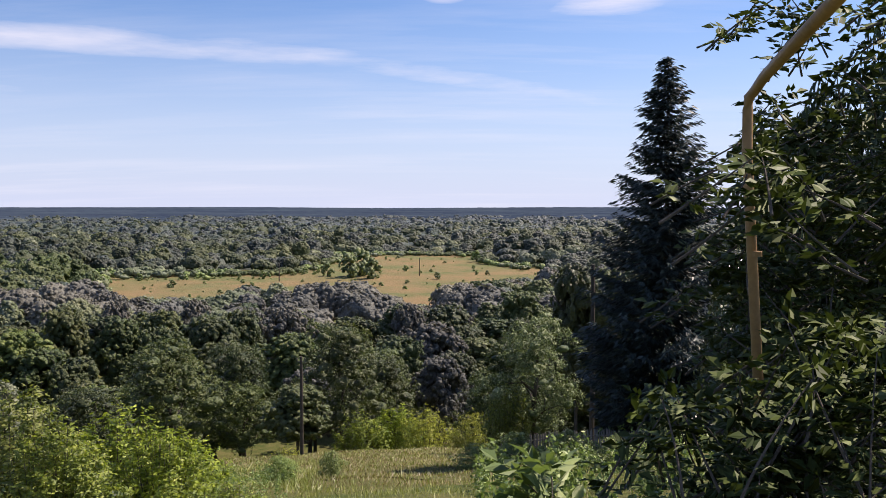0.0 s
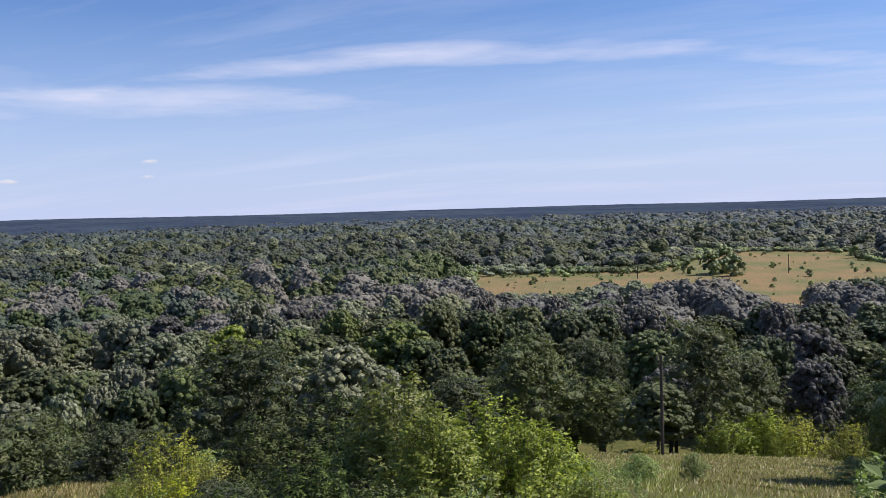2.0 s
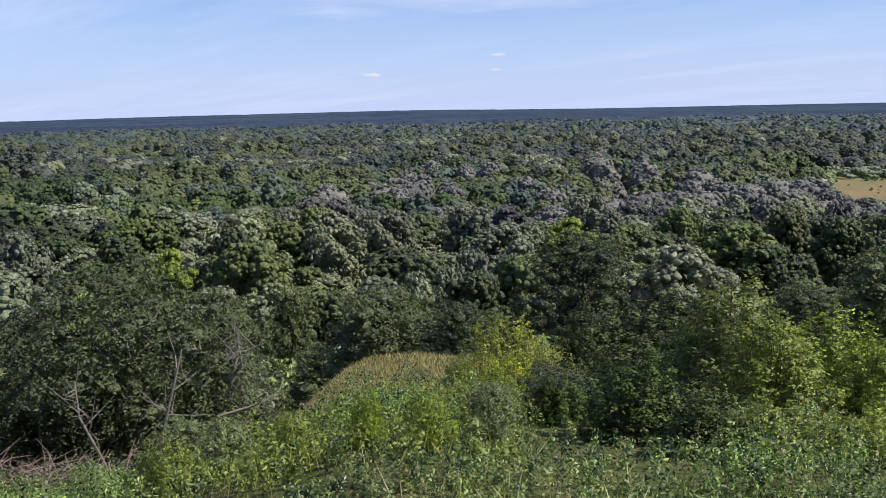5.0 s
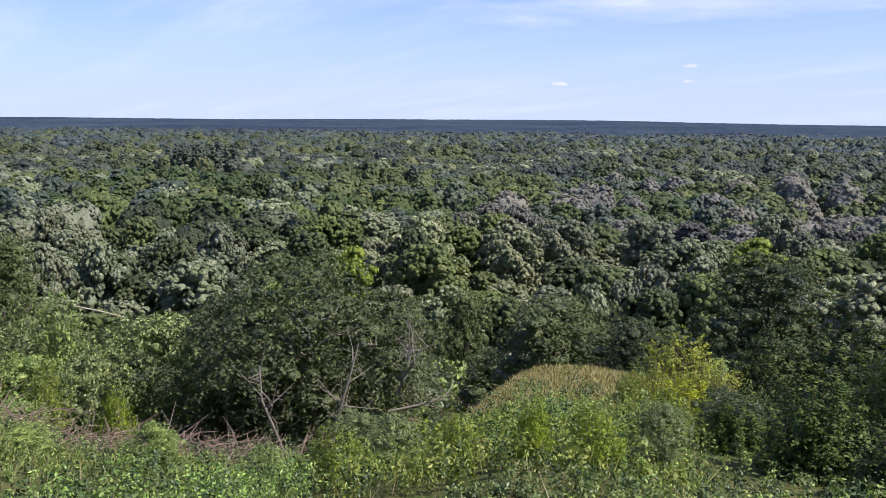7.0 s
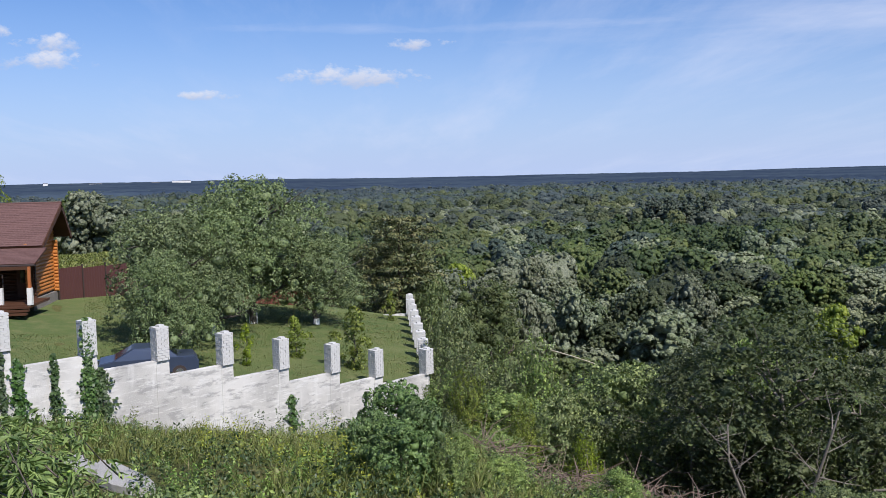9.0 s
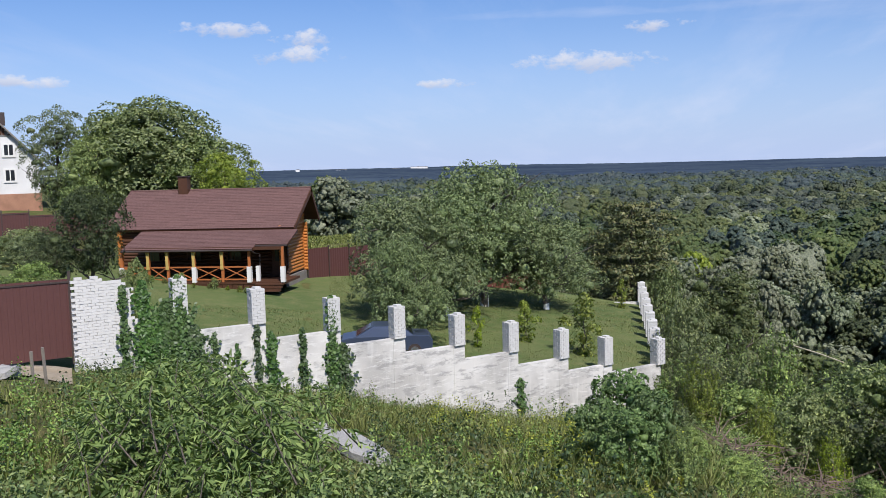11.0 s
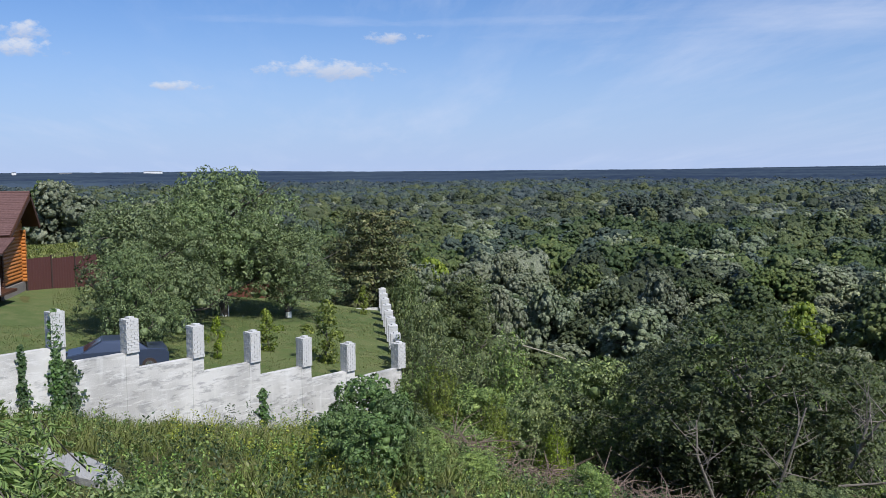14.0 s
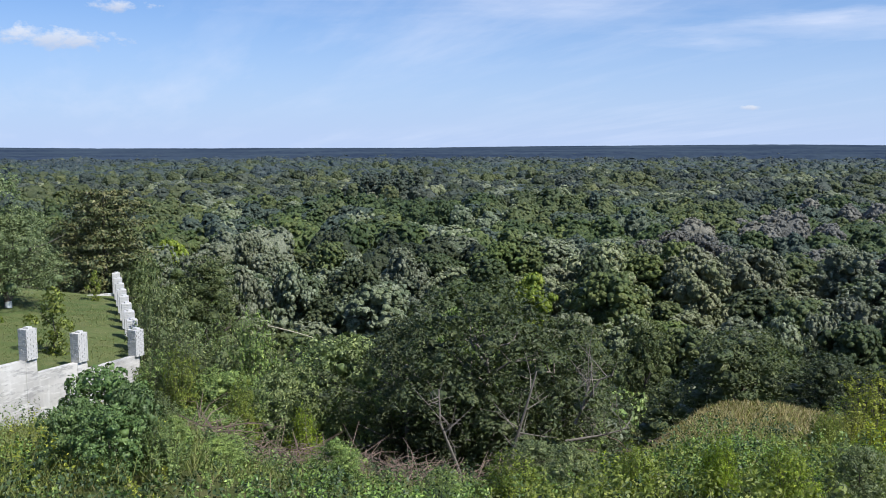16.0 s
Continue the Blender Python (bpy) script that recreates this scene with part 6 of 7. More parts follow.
def car(label, paint, x, y, turn):
    z = lawn_height(x, y)
    t = thing("car", label, "car", (x, y, z), turn)
    side = [(-2.1, 0.35), (-2.12, 0.75), (-1.95, 0.98), (-1.25, 1.02), (-0.75, 1.42), (0.55, 1.45), (1.35, 1.02), (1.95, 0.92), (2.1, 0.6), (2.08, 0.35)]
    n = len(side)
    v, f = [], []
    for k, (w, s) in enumerate(((-0.86, 0.97), (-0.80, 1.0), (0.80, 1.0), (0.86, 0.97))):
        v += [(a, w * (0.86 if b > 1.1 else 1), b * s) for a, b in side]
    for k in range(3):
        f += [(k * n + i, k * n + (i + 1) % n, (k + 1) * n + (i + 1) % n, (k + 1) * n + i) for i in range(n)]
    f += [tuple(range(n))[::-1], tuple(3 * n + i for i in range(n))]
    part("body", Geo().add(v, f), paint, t)
    for s in (-1, 1):
        part("side_window", Geo().add([(-1.1, s * 0.80, 1.03), (1.15, s * 0.80, 1.03), (0.5, s * 0.735, 1.38), (-0.7, s * 0.735, 1.38)], [(0, 1, 2, 3)]), GLASS_DARK, t)
        for a in (-1.3, 1.3):
            w = part("wheel", Geo().tube([(a, s * 0.70, 0.31), (a, s * 0.88, 0.31)], 0.31, 18), STEEL, t)
            part("rim", Geo().tube([(a, s * 0.88, 0.31), (a, s * 0.895, 0.31)], 0.19, 14), GLEAM, w)
        part("headlight", Geo().box((2.03, s * 0.62, 0.76), (0.12, 0.34, 0.16)), GLASS_DARK, t)
    part("windscreen", Geo().add([(1.3, -0.68, 1.06), (1.3, 0.68, 1.06), (0.62, 0.6, 1.44), (0.62, -0.6, 1.44)], [(0, 1, 2, 3)]), GLASS_DARK, t)
    part("rear_window", Geo().add([(-1.25, -0.68, 1.06), (-1.25, 0.68, 1.06), (-0.82, 0.6, 1.42), (-0.82, -0.6, 1.42)], [(3, 2, 1, 0)]), GLASS_DARK, t)


GLEAM = plain("bright_metal", (0.6, 0.6, 0.62), 0.25, 4.0, 0.1, 0.9, 0.0)
lawn()
garden_wall()
brick_stub()
log_house()
white_house()
shed()
car("blue-grey car parked on the lawn under the apple tree", plain("blue_grey_car_paint", (0.055, 0.072, 0.115), 0.3, 1.0, 0.08, 0.3, 0.0, 0.5), *spot(102.6, 41.2), 283)
sheet_fence("dark brown profiled sheet gate with a steel frame", (-27.66, -16.85), (-24.6, -20.55), 2.62, SHEET, 2.4, 0.0, "gate", 23.95)
sheet_fence("brown sheet fence beside the log house", spot(107.3, 62), spot(103.5, 66), 2.5, SHEET)
sheet_fence("red-brown sheet fence behind the apple trees", spot(103.5, 66), spot(92.3, 65.5), 2.1, FENCE_RED)
sheet_fence("dark brown fence before the white house", spot(119.0, 86), spot(129, 84), 2.2, SHEET)


def creeper(label, bearing, top, low, wide, n, seed, thick=0.22):
    """Climbing plant on the outer face of the garden wall."""
    rng = np.random.default_rng(seed)
    a = radians(bearing)
    ray = np.array((-math.sin(a), math.cos(a)))
    s = (P0[0] * ALONG[1] - P0[1] * ALONG[0]) / (ray[0] * ALONG[1] - ray[1] * ALONG[0])
    foot = ray * s + FRONT * 0.16
    t = thing("creeper", label, "climbing plant", (*foot, low), WALL_TURN)
    h = top - low
    g = Geo()
    for k in range(max(2, int(wide * 4))):
        u = (rng.random() - 0.5) * wide * 0.7
        g.tube([(u, -0.02, -0.2), (u * 0.8 + rng.normal(0, 0.05), -0.05, h * 0.5), (u * 0.6 + rng.normal(0, 0.1), -0.04, h * 0.95)], (0.02, 0.012, 0.006), 5)
    part("stems", g, BARK, t)["kind"] = "stuff"
    f = rng.random(n) ** 0.8
    side = rng.normal(0, 0.30, n) * wide * (1.25 - 0.75 * f) * (1 + 0.4 * np.sin(f * 17))
    at = np.c_[side, -rng.random(n) * thick * (1.3 - f), f * h]
    lean = np.c_[rng.normal(0, 0.4, n), -np.ones(n), 0.3 + rng.normal(0, 0.4, n)]
    part("leaves", quads("leaves", leaf_quads(rng, at, lean, 0.135, 0.85, 0.4), IVY, lean), IVY, t)["kind"] = "stuff"


for k, (bearing, top, low, wide, n) in enumerate(((118.5, 26.2, 22.9, 0.32, 480), (117.4, 26.3, 22.6, 0.55, 1100), (116.6, 25.2, 22.4, 1.0, 1500), (115.7, 25.6, 22.3, 1.5, 3000), (115.3, 26.4, 23.4, 0.5, 800), (114.7, 24.6, 22.2, 1.0, 1400),
                                                  (113.3, 24.2, 21.9, 0.24, 240), (112.0, 23.7, 22.0, 0.2, 110), (110.75, 24.5, 21.3, 0.24, 360), (109.9, 24.0, 21.2, 0.48, 640), (107.95, 24.0, 20.9, 0.32, 520), (106.1, 25.1, 20.6, 0.5, 1300), (105.5, 23.2, 20.5, 0.8, 900), (94.2, 20.6, 19.0, 0.5, 260))):
    creeper("green creeper climbing the concrete wall", bearing, top, low, wide, n, 60 + k)

rng = np.random.default_rng(12)
for k in range(13):
    yy = -27.6 + 0.66 * k + rng.uniform(-0.2, 0.2)
    s0 = rng.uniform(0.06, 0.12)
    settle("bush_c" if k % 3 else "bush_b", -51.2 + rng.uniform(-0.2, 0.3), yy, lawn_height(-51.2, yy) - 0.05, s0, s0 * rng.uniform(0.8, 1.5), 50 * k, "low garden plant along the porch")

# ---- slope: poles, pipe, fence, rubble ----
POLE = plain("dark_pole_timber", (0.075, 0.062, 0.05), 0.9, 5.0, 0.4, bump=0.01)
PIPE = plain("ochre_painted_pipe", (0.34, 0.20, 0.085), 0.5, 5.0, 0.35, bump=0.002, spec=0.4)
STONE = plain("grey_rubble", (0.34, 0.33, 0.31), 0.9, 5.0, 0.35, bump=0.02)


def utility_pole(label, bearing, far, top, width=0.11, arm=True):
    x, y = spot(bearing, far)
    z = float(land(x, y)) - 0.3
    h = EYE + far * math.tan(radians(top)) - z
    t = thing("utility_pole", label, "pole", (x, y, z), bearing)
    part("post", Geo().tube([(0, 0, -0.5), (0.02, 0, h * 0.5), (0, 0, h)], (width * 1.2, width, width * 0.85), 10), POLE, t)
    if arm:
        for s in (-1, 1):
            part("insulator", Geo().tube([(s * 0.1, 0, h - 0.35), (s * 0.26, 0, h - 0.3), (s * 0.26, 0, h - 0.1)], (0.025, 0.025, 0.05), 6), TIMBER, t)


utility_pole("dark wooden utility pole standing on the meadow", 9.05, 61, -9.45)
utility_pole("dark wooden pole beside the spruce", -9.3, 47, -3.75, 0.12)
for b, d, top in ((10.36, 356, -3.5), (1.58, 380, -3.4), (-4.69, 453, -2.9), (10.9, 420, -3.35)):
    utility_pole("wooden power line pole on the field", b, d, top, 0.17)


def picket_fence():
    a = [np.array(spot(*q)) for q in ((-3.7, 47), (-7.9, 45), (-12.6, 37))]
    t = thing("picket_fence", "weathered grey picket fence on the slope", "fence", (*a[0], float(land(*a[0]))))
    o = np.array((*a[0], float(land(*a[0]))))
    me = Geo().add([(-0.05, 0, 0), (0.05, 0, 0), (0.05, 0, 1.05), (0, 0, 1.15), (-0.05, 0, 1.05), (-0.05, 0.02, 0), (0.05, 0.02, 0), (0.05, 0.02, 1.05), (0, 0.02, 1.15), (-0.05, 0.02, 1.05)],
                   [(0, 1, 2, 3, 4), (9, 8, 7, 6, 5), (0, 4, 9, 5), (1, 6, 7, 2), (4, 3, 8, 9), (3, 2, 7, 8)]).mesh("picket", TIMBER)
    rng = random.Random(2)
    for p, q in zip(a, a[1:]):
        ln = np.linalg.norm(q - p)
        turn = math.degrees(math.atan2(*(q - p)[::-1]))
        for k in range(int(ln / 0.16)):
            w = p + (q - p) * k * 0.16 / ln
            b = new("picket", me)
            b.parent = t
            b.matrix_basis = pose(w[0] - o[0], w[1] - o[1], float(land(*w)) - o[2] + rng.uniform(-0.03, 0.06), rng.uniform(-3, 3), rng.uniform(-4, 4), turn)
        for h in (0.3, 0.85):
            f = np.linspace(0, 1, 6)[:, None]
            line = p + (q - p) * f
            part("rail", Geo().tube(np.c_[line - o[:2], land(line[:, 0], line[:, 1]) - o[2] + h], 0.03, 4), TIMBER, t)


picket_fence()


def gas_pipe():
    base = np.array((*spot(-20.7, 5.6), 27.2))
    t = thing("gas_pipe", "ochre-painted gas pipe bent over towards the house", "pipe", tuple(base))
    up, bend = np.array((*spot(-18.35, 5.6), 30.55)), np.array((*spot(-18.45, 5.56), 30.63))
    over, far = np.array((*spot(-19.2, 5.2), 30.68)), np.array((*spot(-33.0, 2.2), 30.86))
    part("upright", Geo().tube([base - base + (0, 0, -0.6), up - base - (0, 0, 0.25), up - base, (up + bend) / 2 - base + (0, 0, 0.03), bend - base + (0.02, -0.02, 0.02), over - base, far - base], 0.030, 12), PIPE, t, "", True)
    for f in (0.35, 0.75):
        q = base + (up - base) * f
        part("weld_ring", Geo().tube([q - base - (0, 0, 0.015), q - base + (0, 0, 0.015)], 0.036, 12), PIPE, t)


gas_pipe()


def glimpsed_house():
    x, y = spot(-21.0, 46)
    t = thing("neighbour_house", "house with a pale blue metal roof behind the trees", "house", (x, y, 20.5), 15)
    part("wall", Geo().box((0, 0, 2.2), (7, 5, 5.4)), WHITE_PAINT, t)
    for s in (-1, 1):
        g = Geo()
        slab(g, (-3.9, 0, 7.0), (3.9, 0, 7.0), (0, s * 3.0, -1.9), 0.08)
        part("roof", g, plain("pale_blue_roof", (0.30, 0.38, 0.55), 0.4, 2.0, 0.1, spec=0.5), t)


glimpsed_house()


def broken_slab(label, x, y, sx, sy, turn, seed):
    rng = np.random.default_rng(seed)
    z = float(land(x, y))
    t = thing("concrete_slab", label, "slab", (x, y, z + 0.1), turn)
    a = np.linspace(0, 2 * np.pi, 11)[:-1]
    r = 1 + 0.16 * rng.normal(size=10)
    top = np.c_[np.cos(a) * sx * r, np.sin(a) * sy * r, 0.06 + 0.03 * rng.normal(size=10)]
    low = top * (1.05, 1.05, 1) - (0, 0, 0.13)
    f = [tuple(range(10)), tuple(range(19, 9, -1))] + [(i, i + 10, (i + 1) % 10 + 10, (i + 1) % 10) for i in range(10)]
    part("slab", Geo().add(np.r_[top, low], f), STONE, t)


broken_slab("broken pale concrete slab lying in the grass", *spot(104.4, 12.9), 0.75, 0.24, 35, 1)
broken_slab("broken edge of a concrete slab in the weeds", *spot(106.5, 14.3), 0.5, 0.22, 40, 2)
for k, (b, d, s) in enumerate(((125.6, 22.6, 0.75), (124.9, 23.4, 0.45), (126.6, 22.0, 0.6))):
    broken_slab("grey rubble stone heaped beside the track", *spot(b, d), s * 0.75, s * 0.55, k * 50, 5 + k)
for k, (b, d, h) in enumerate(((123.6, 22.0, 0.75), (122.9, 23.0, 0.85))):
    x, y = spot(b, d)
    s = thing("wooden_stake", "short pale wooden stake leaning in the weeds", "stake", (x, y, float(land(x, y))))
    part("stake", Geo().tube([(0, 0, -0.2), (0.05 + 0.06 * k, 0.02, h)], (0.045, 0.04), 6), DEADWOOD, s)

ground_sheet("track", np.arange(121.5, 135, 0.75), np.arange(26.5, 33, 0.6), DIRT, 0.04, "trodden pale dirt track before the gate")
ground_sheet("meadow", np.arange(-3.5, 13.6, 0.7), np.arange(30, 67, 1.0), MEADOW, 0.05, "dry yellowish grass meadow on the slope")
ground_sheet("knoll", np.arange(42.4, 56.3, 0.6), np.arange(19.25, 38.1, 0.75), MEADOW, 0.04, "bare dry grass knoll at the edge of the slope")


def field_sheet(name, label, b0, b1, d0, d1, mat, sb, sd):
    b, d = np.arange(b0, b1, sb), np.arange(d0, d1, sd)
    keep = lambda p, q: bool(in_field(np.array([p + sb / 2]), np.array([q + sd / 2]))[0])
    ground_sheet(name, b, d, mat, 0.15, label, keep)


field_sheet("field", "open field of dry ochre and green grass on the plain", -7, 22.5, 232, 566, FIELD, 0.25, 4.0)
rng = np.random.default_rng(77)
b, d = np.r_[rng.uniform(-6.3, 21.3, 200), rng.uniform(7.5, 21, 70), rng.uniform(-2.2, 8, 20)], np.r_[rng.uniform(250, 545, 200), rng.uniform(365, 408, 70), rng.uniform(500, 535, 20)]
ok = in_field(b, d)
for i in np.nonzero(ok)[0][:190]:
    x, y = spot(b[i], d[i])
    s = rng.choice([0.2, 0.32, 0.5, 0.8], p=[0.45, 0.33, 0.17, 0.05])
    settle("field_bush", x, y, float(land(x, y)), s, s * rng.uniform(0.7, 1.1), rng.uniform(0, 360))
for bb, dd, s in ((6.0, 372, 2.2), (5.2, 380, 2.6), (4.6, 366, 2.0), (7.4, 378, 1.3), (-2.0, 470, 1.4)):
    x, y = spot(bb, dd)
    settle("field_bush", x, y, float(land(x, y)), s, s * 1.1, 40 * bb, "tall grey-green bush clump on the field")


# ---- box elder shoots close by ----
def shoots(seed, n, b, d, low, high, length, rise):
    """Starts and ends of shoots within ranges of bearing, distance and height angle."""
    rng = np.random.default_rng(seed)
    out = []
    for _ in range(n):
        bb, dd, el = rng.uniform(*b), rng.uniform(*d), rng.uniform(low, high)
        q = np.array((*spot(bb, dd), EYE + dd * math.tan(radians(el))))
        ln = length * rng.uniform(0.6, 1.2)
        a = rng.uniform(0, 2 * math.pi)
        out.append((q - ln * np.array((math.cos(a) * 0.75, math.sin(a) * 0.75, rise * rng.uniform(0.5, 1.2))), q))
    return out


def trunk_of(t, base, top, r=0.11):
    part("trunk", Geo().tube([np.array((0, 0, -0.6)), (np.array(top) - base) * 0.5 + (0.1, 0.1, 0), np.array(top) - base], (r, r * 0.7, r * 0.3), 8), BARK, t)


base = np.array((*spot(-25.5, 8.0), float(land(*spot(-25.5, 8.0)))))
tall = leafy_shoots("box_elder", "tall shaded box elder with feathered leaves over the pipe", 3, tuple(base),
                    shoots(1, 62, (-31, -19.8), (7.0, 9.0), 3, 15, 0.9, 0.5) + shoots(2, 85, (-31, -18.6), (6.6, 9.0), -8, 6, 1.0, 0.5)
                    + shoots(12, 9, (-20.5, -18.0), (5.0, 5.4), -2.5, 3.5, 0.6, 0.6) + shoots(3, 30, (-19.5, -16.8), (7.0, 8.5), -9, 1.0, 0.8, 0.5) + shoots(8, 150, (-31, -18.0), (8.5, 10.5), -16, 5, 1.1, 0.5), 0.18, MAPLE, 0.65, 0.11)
trunk_of(tall, base, (base[0] + 0.4, base[1], 32.5))
# added limb and crown, out of view, to keep sun off the shoots
limb = np.array((4.6, 4.9, 3.2)) + (0, 0, 2.6)
part("limb", Geo().tube([(0, 0, 1.0), limb * 0.5 + (0, 0, 1.2), limb], (0.10, 0.07, 0.03), 7), BARK, tall)
v, lean, boughs = crown(71, 5500, 0.2, 2.45, 34.2 - base[2], 41.0 - base[2], 30, 0.45, 0.4, solid=0.7)
high = np.array((5.2, 5.6, 0))
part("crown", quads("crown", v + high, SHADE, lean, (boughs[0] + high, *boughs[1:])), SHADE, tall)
base = np.array((*spot(-20, 5.0), float(land(*spot(-20, 5.0)))))
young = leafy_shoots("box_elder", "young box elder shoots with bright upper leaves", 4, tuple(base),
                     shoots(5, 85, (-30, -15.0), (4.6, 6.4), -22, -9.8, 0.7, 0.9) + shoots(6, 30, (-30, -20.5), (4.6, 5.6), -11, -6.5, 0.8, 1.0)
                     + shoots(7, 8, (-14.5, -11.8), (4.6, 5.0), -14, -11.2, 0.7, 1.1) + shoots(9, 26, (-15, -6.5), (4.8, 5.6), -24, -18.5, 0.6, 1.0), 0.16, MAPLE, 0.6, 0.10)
trunk_of(young, base, (base[0], base[1] + 0.2, 28.6), 0.03)
small = np.array((*spot(-6.0, 5.0), float(land(*spot(-6.0, 5.0)))))
leafy_shoots("box_elder", "small box elder shoot with pale tip leaves", 6, tuple(small),
             shoots(10, 6, (-7.2, -4.8), (4.8, 5.2), -18.5, -16.5, 0.6, 1.2), 0.22, THICKET, 0.4, 0.12)
base = np.array((*spot(113, 12.5), float(land(*spot(113, 12.5)))))
sumac = []
for seed, (b0, b1, lo, hi) in enumerate(((112, 118.5, -17, -11.3), (107, 113, -19, -13.2), (107.4, 110, -21, -16.3), (117, 122.0, -19, -13.5), (107.4, 122, -22, -17.5), (110, 121, -16, -12.2))):
    sumac += shoots(20 + seed, 70, (b0, b1), (8.6, 12.4), lo, hi, 0.9, 1.1)
sumac += shoots(31, 190, (106.5, 121), (7.2, 9.6), -24, -17.5, 0.8, 1.2) + shoots(32, 60, (109.5, 117), (7.8, 9.5), -18, -14.5, 0.8, 1.2)
leafy_shoots("box_elder", "leafy bright green box elder thicket below the viewpoint", 7, tuple(base), sumac, 0.18, THICKET, 1.15, 0.09, slim=0.17)


# ---- grass, weeds and brushwood on the slope ----
def blades(name, label, mat, seed, n, b, d, height, keep=None, wide=0.02, level=land):
    rng = np.random.default_rng(seed)
    bb = rng.uniform(*b, n)
    dd = np.sqrt(rng.uniform(d[0] ** 2, d[1] ** 2, n))
    x, y = -np.sin(np.radians(bb)) * dd, np.cos(np.radians(bb)) * dd
    patch = np.sin(x * 0.55 + 2 * np.sin(y * 0.31)) * np.sin(y * 0.62 + x * 0.2)
    ok = keep(bb, dd, patch) if keep else np.ones(n, bool)
    x, y = x[ok], y[ok]
    n = len(x)
    h = height * rng.uniform(0.5, 1.3, n)
    foot = np.c_[x, y, level(x, y)]
    tip = foot + np.c_[rng.normal(0, 0.42, (n, 2)) * h[:, None], h]
    a = rng.uniform(0, np.pi, n)
    w = np.c_[np.cos(a), np.sin(a), 0 * a] * wide * rng.uniform(0.7, 1.4, (n, 1)) * np.maximum(1, np.hypot(x, y) / 14)[:, None]
    m = foot * 0.6 + tip * 0.4
    lean = np.c_[rng.normal(0, 0.5, (n, 2)), np.ones(n)]
    tagged(new(name, quads(name, np.stack([foot, m - w, tip, m + w], 1), mat, lean)), label, "grass", kind="stuff")


def weeds(name, label, mat, seed, n, b, d, height, leaf, each=38, keep=None):
    rng = np.random.default_rng(seed)
    bb = rng.uniform(*b, n)
    dd = np.sqrt(rng.uniform(d[0] ** 2, d[1] ** 2, n))
    x, y = -np.sin(np.radians(bb)) * dd, np.cos(np.radians(bb)) * dd
    patch = np.sin(x * 0.4 + 1.7 * np.sin(y * 0.37)) * np.sin(y * 0.5 + x * 0.23)
    ok = keep(bb, dd, patch) if keep else np.ones(n, bool)
    x, y = x[ok], y[ok]
    n = len(x)
    swell = np.sin(x * 0.8 + 2.1 * np.sin(y * 0.55)) * np.sin(y * 0.9 + 1.1 * np.sin(x * 0.6 + seed))
    h = height * rng.uniform(0.5, 1.4, n) * (1 + 0.7 * swell)
    i = np.repeat(np.arange(n), each)
    f = rng.random(len(i)) ** 0.7
    r = 0.26 * (1.2 - f) * h[i] + 0.06
    a = rng.uniform(0, 2 * np.pi, len(i))
    at = np.c_[x[i] + np.cos(a) * r * rng.random(len(i)), y[i] + np.sin(a) * r * rng.random(len(i)), land(x, y)[i] + f * h[i]]
    lean = np.c_[np.cos(a) * 0.6, np.sin(a) * 0.6, 0.8 + 0 * a] + 0.42 * rng.normal(size=(len(i), 3))
    tagged(new(name, quads(name, leaf_quads(rng, at, lean, leaf, 0.5, 0.6), mat, lean)), label, "weeds", kind="stuff")


def off_lot(b, d, patch):
    wall = np.interp(b, (60, 84, 85.4, 90.8, 97.8, 105.9, 110.5, 115.1, 121.3, 130), (60, 60, 44.3, 41, 37.6, 34.6, 33.4, 32.7, 31.8, 31))
    return (d < wall) & ~((b > 26) & (b < 38) & (d > 9.5) & (d < 23)) & ~((b > 121.2) & (d > 18.5)) & ~((b > 43.5) & (b < 54.8) & (d > 24.5) & (d < 38.5)) & ~((b > 102) & (b < 108.2) & (d > 8.6) & (d < 14.8))


blades("grass", "green grass on the slope", GRASS, 1, 100000, (8, 128), (4.5, 44), 0.30, lambda b, d, p: off_lot(b, d, p) & (p > -0.45), 0.006)
blades("grass", "tall green grass below the concrete wall", GRASS, 21, 60000, (82, 117), (8, 40), 0.42, lambda b, d, p: off_lot(b, d, p) & (p > -0.2), 0.005)
blades("dry_grass", "dry straw-coloured grass on the slope", STRAW, 2, 30000, (30, 128), (8, 44), 0.28, lambda b, d, p: off_lot(b, d, p) & ((p < -0.3) | (b > 86) & (b < 100) & (d > 17)), 0.005)
blades("dry_grass", "dry yellow grass of the slope meadow", STRAW, 3, 36000, (-6, 14), (26, 66), 0.17, None, 0.005)
blades("grass", "green grass of the slope meadow", GRASS, 4, 36000, (-16, 14), (20, 66), 0.20, None, 0.005)
blades("dry_grass", "dry grass on the knoll", STRAW, 5, 30000, (42, 56), (19, 38.5), 0.22, None, 0.005)
def on_lot(b, d, p):
    return (d > np.interp(b, (85.4, 90.8, 97.8, 105.9, 110.5, 115.1, 121.3), (45, 41.8, 38.4, 35.4, 34.2, 33.5, 32.6))) & ~((b > 106) & (d > 50.5))


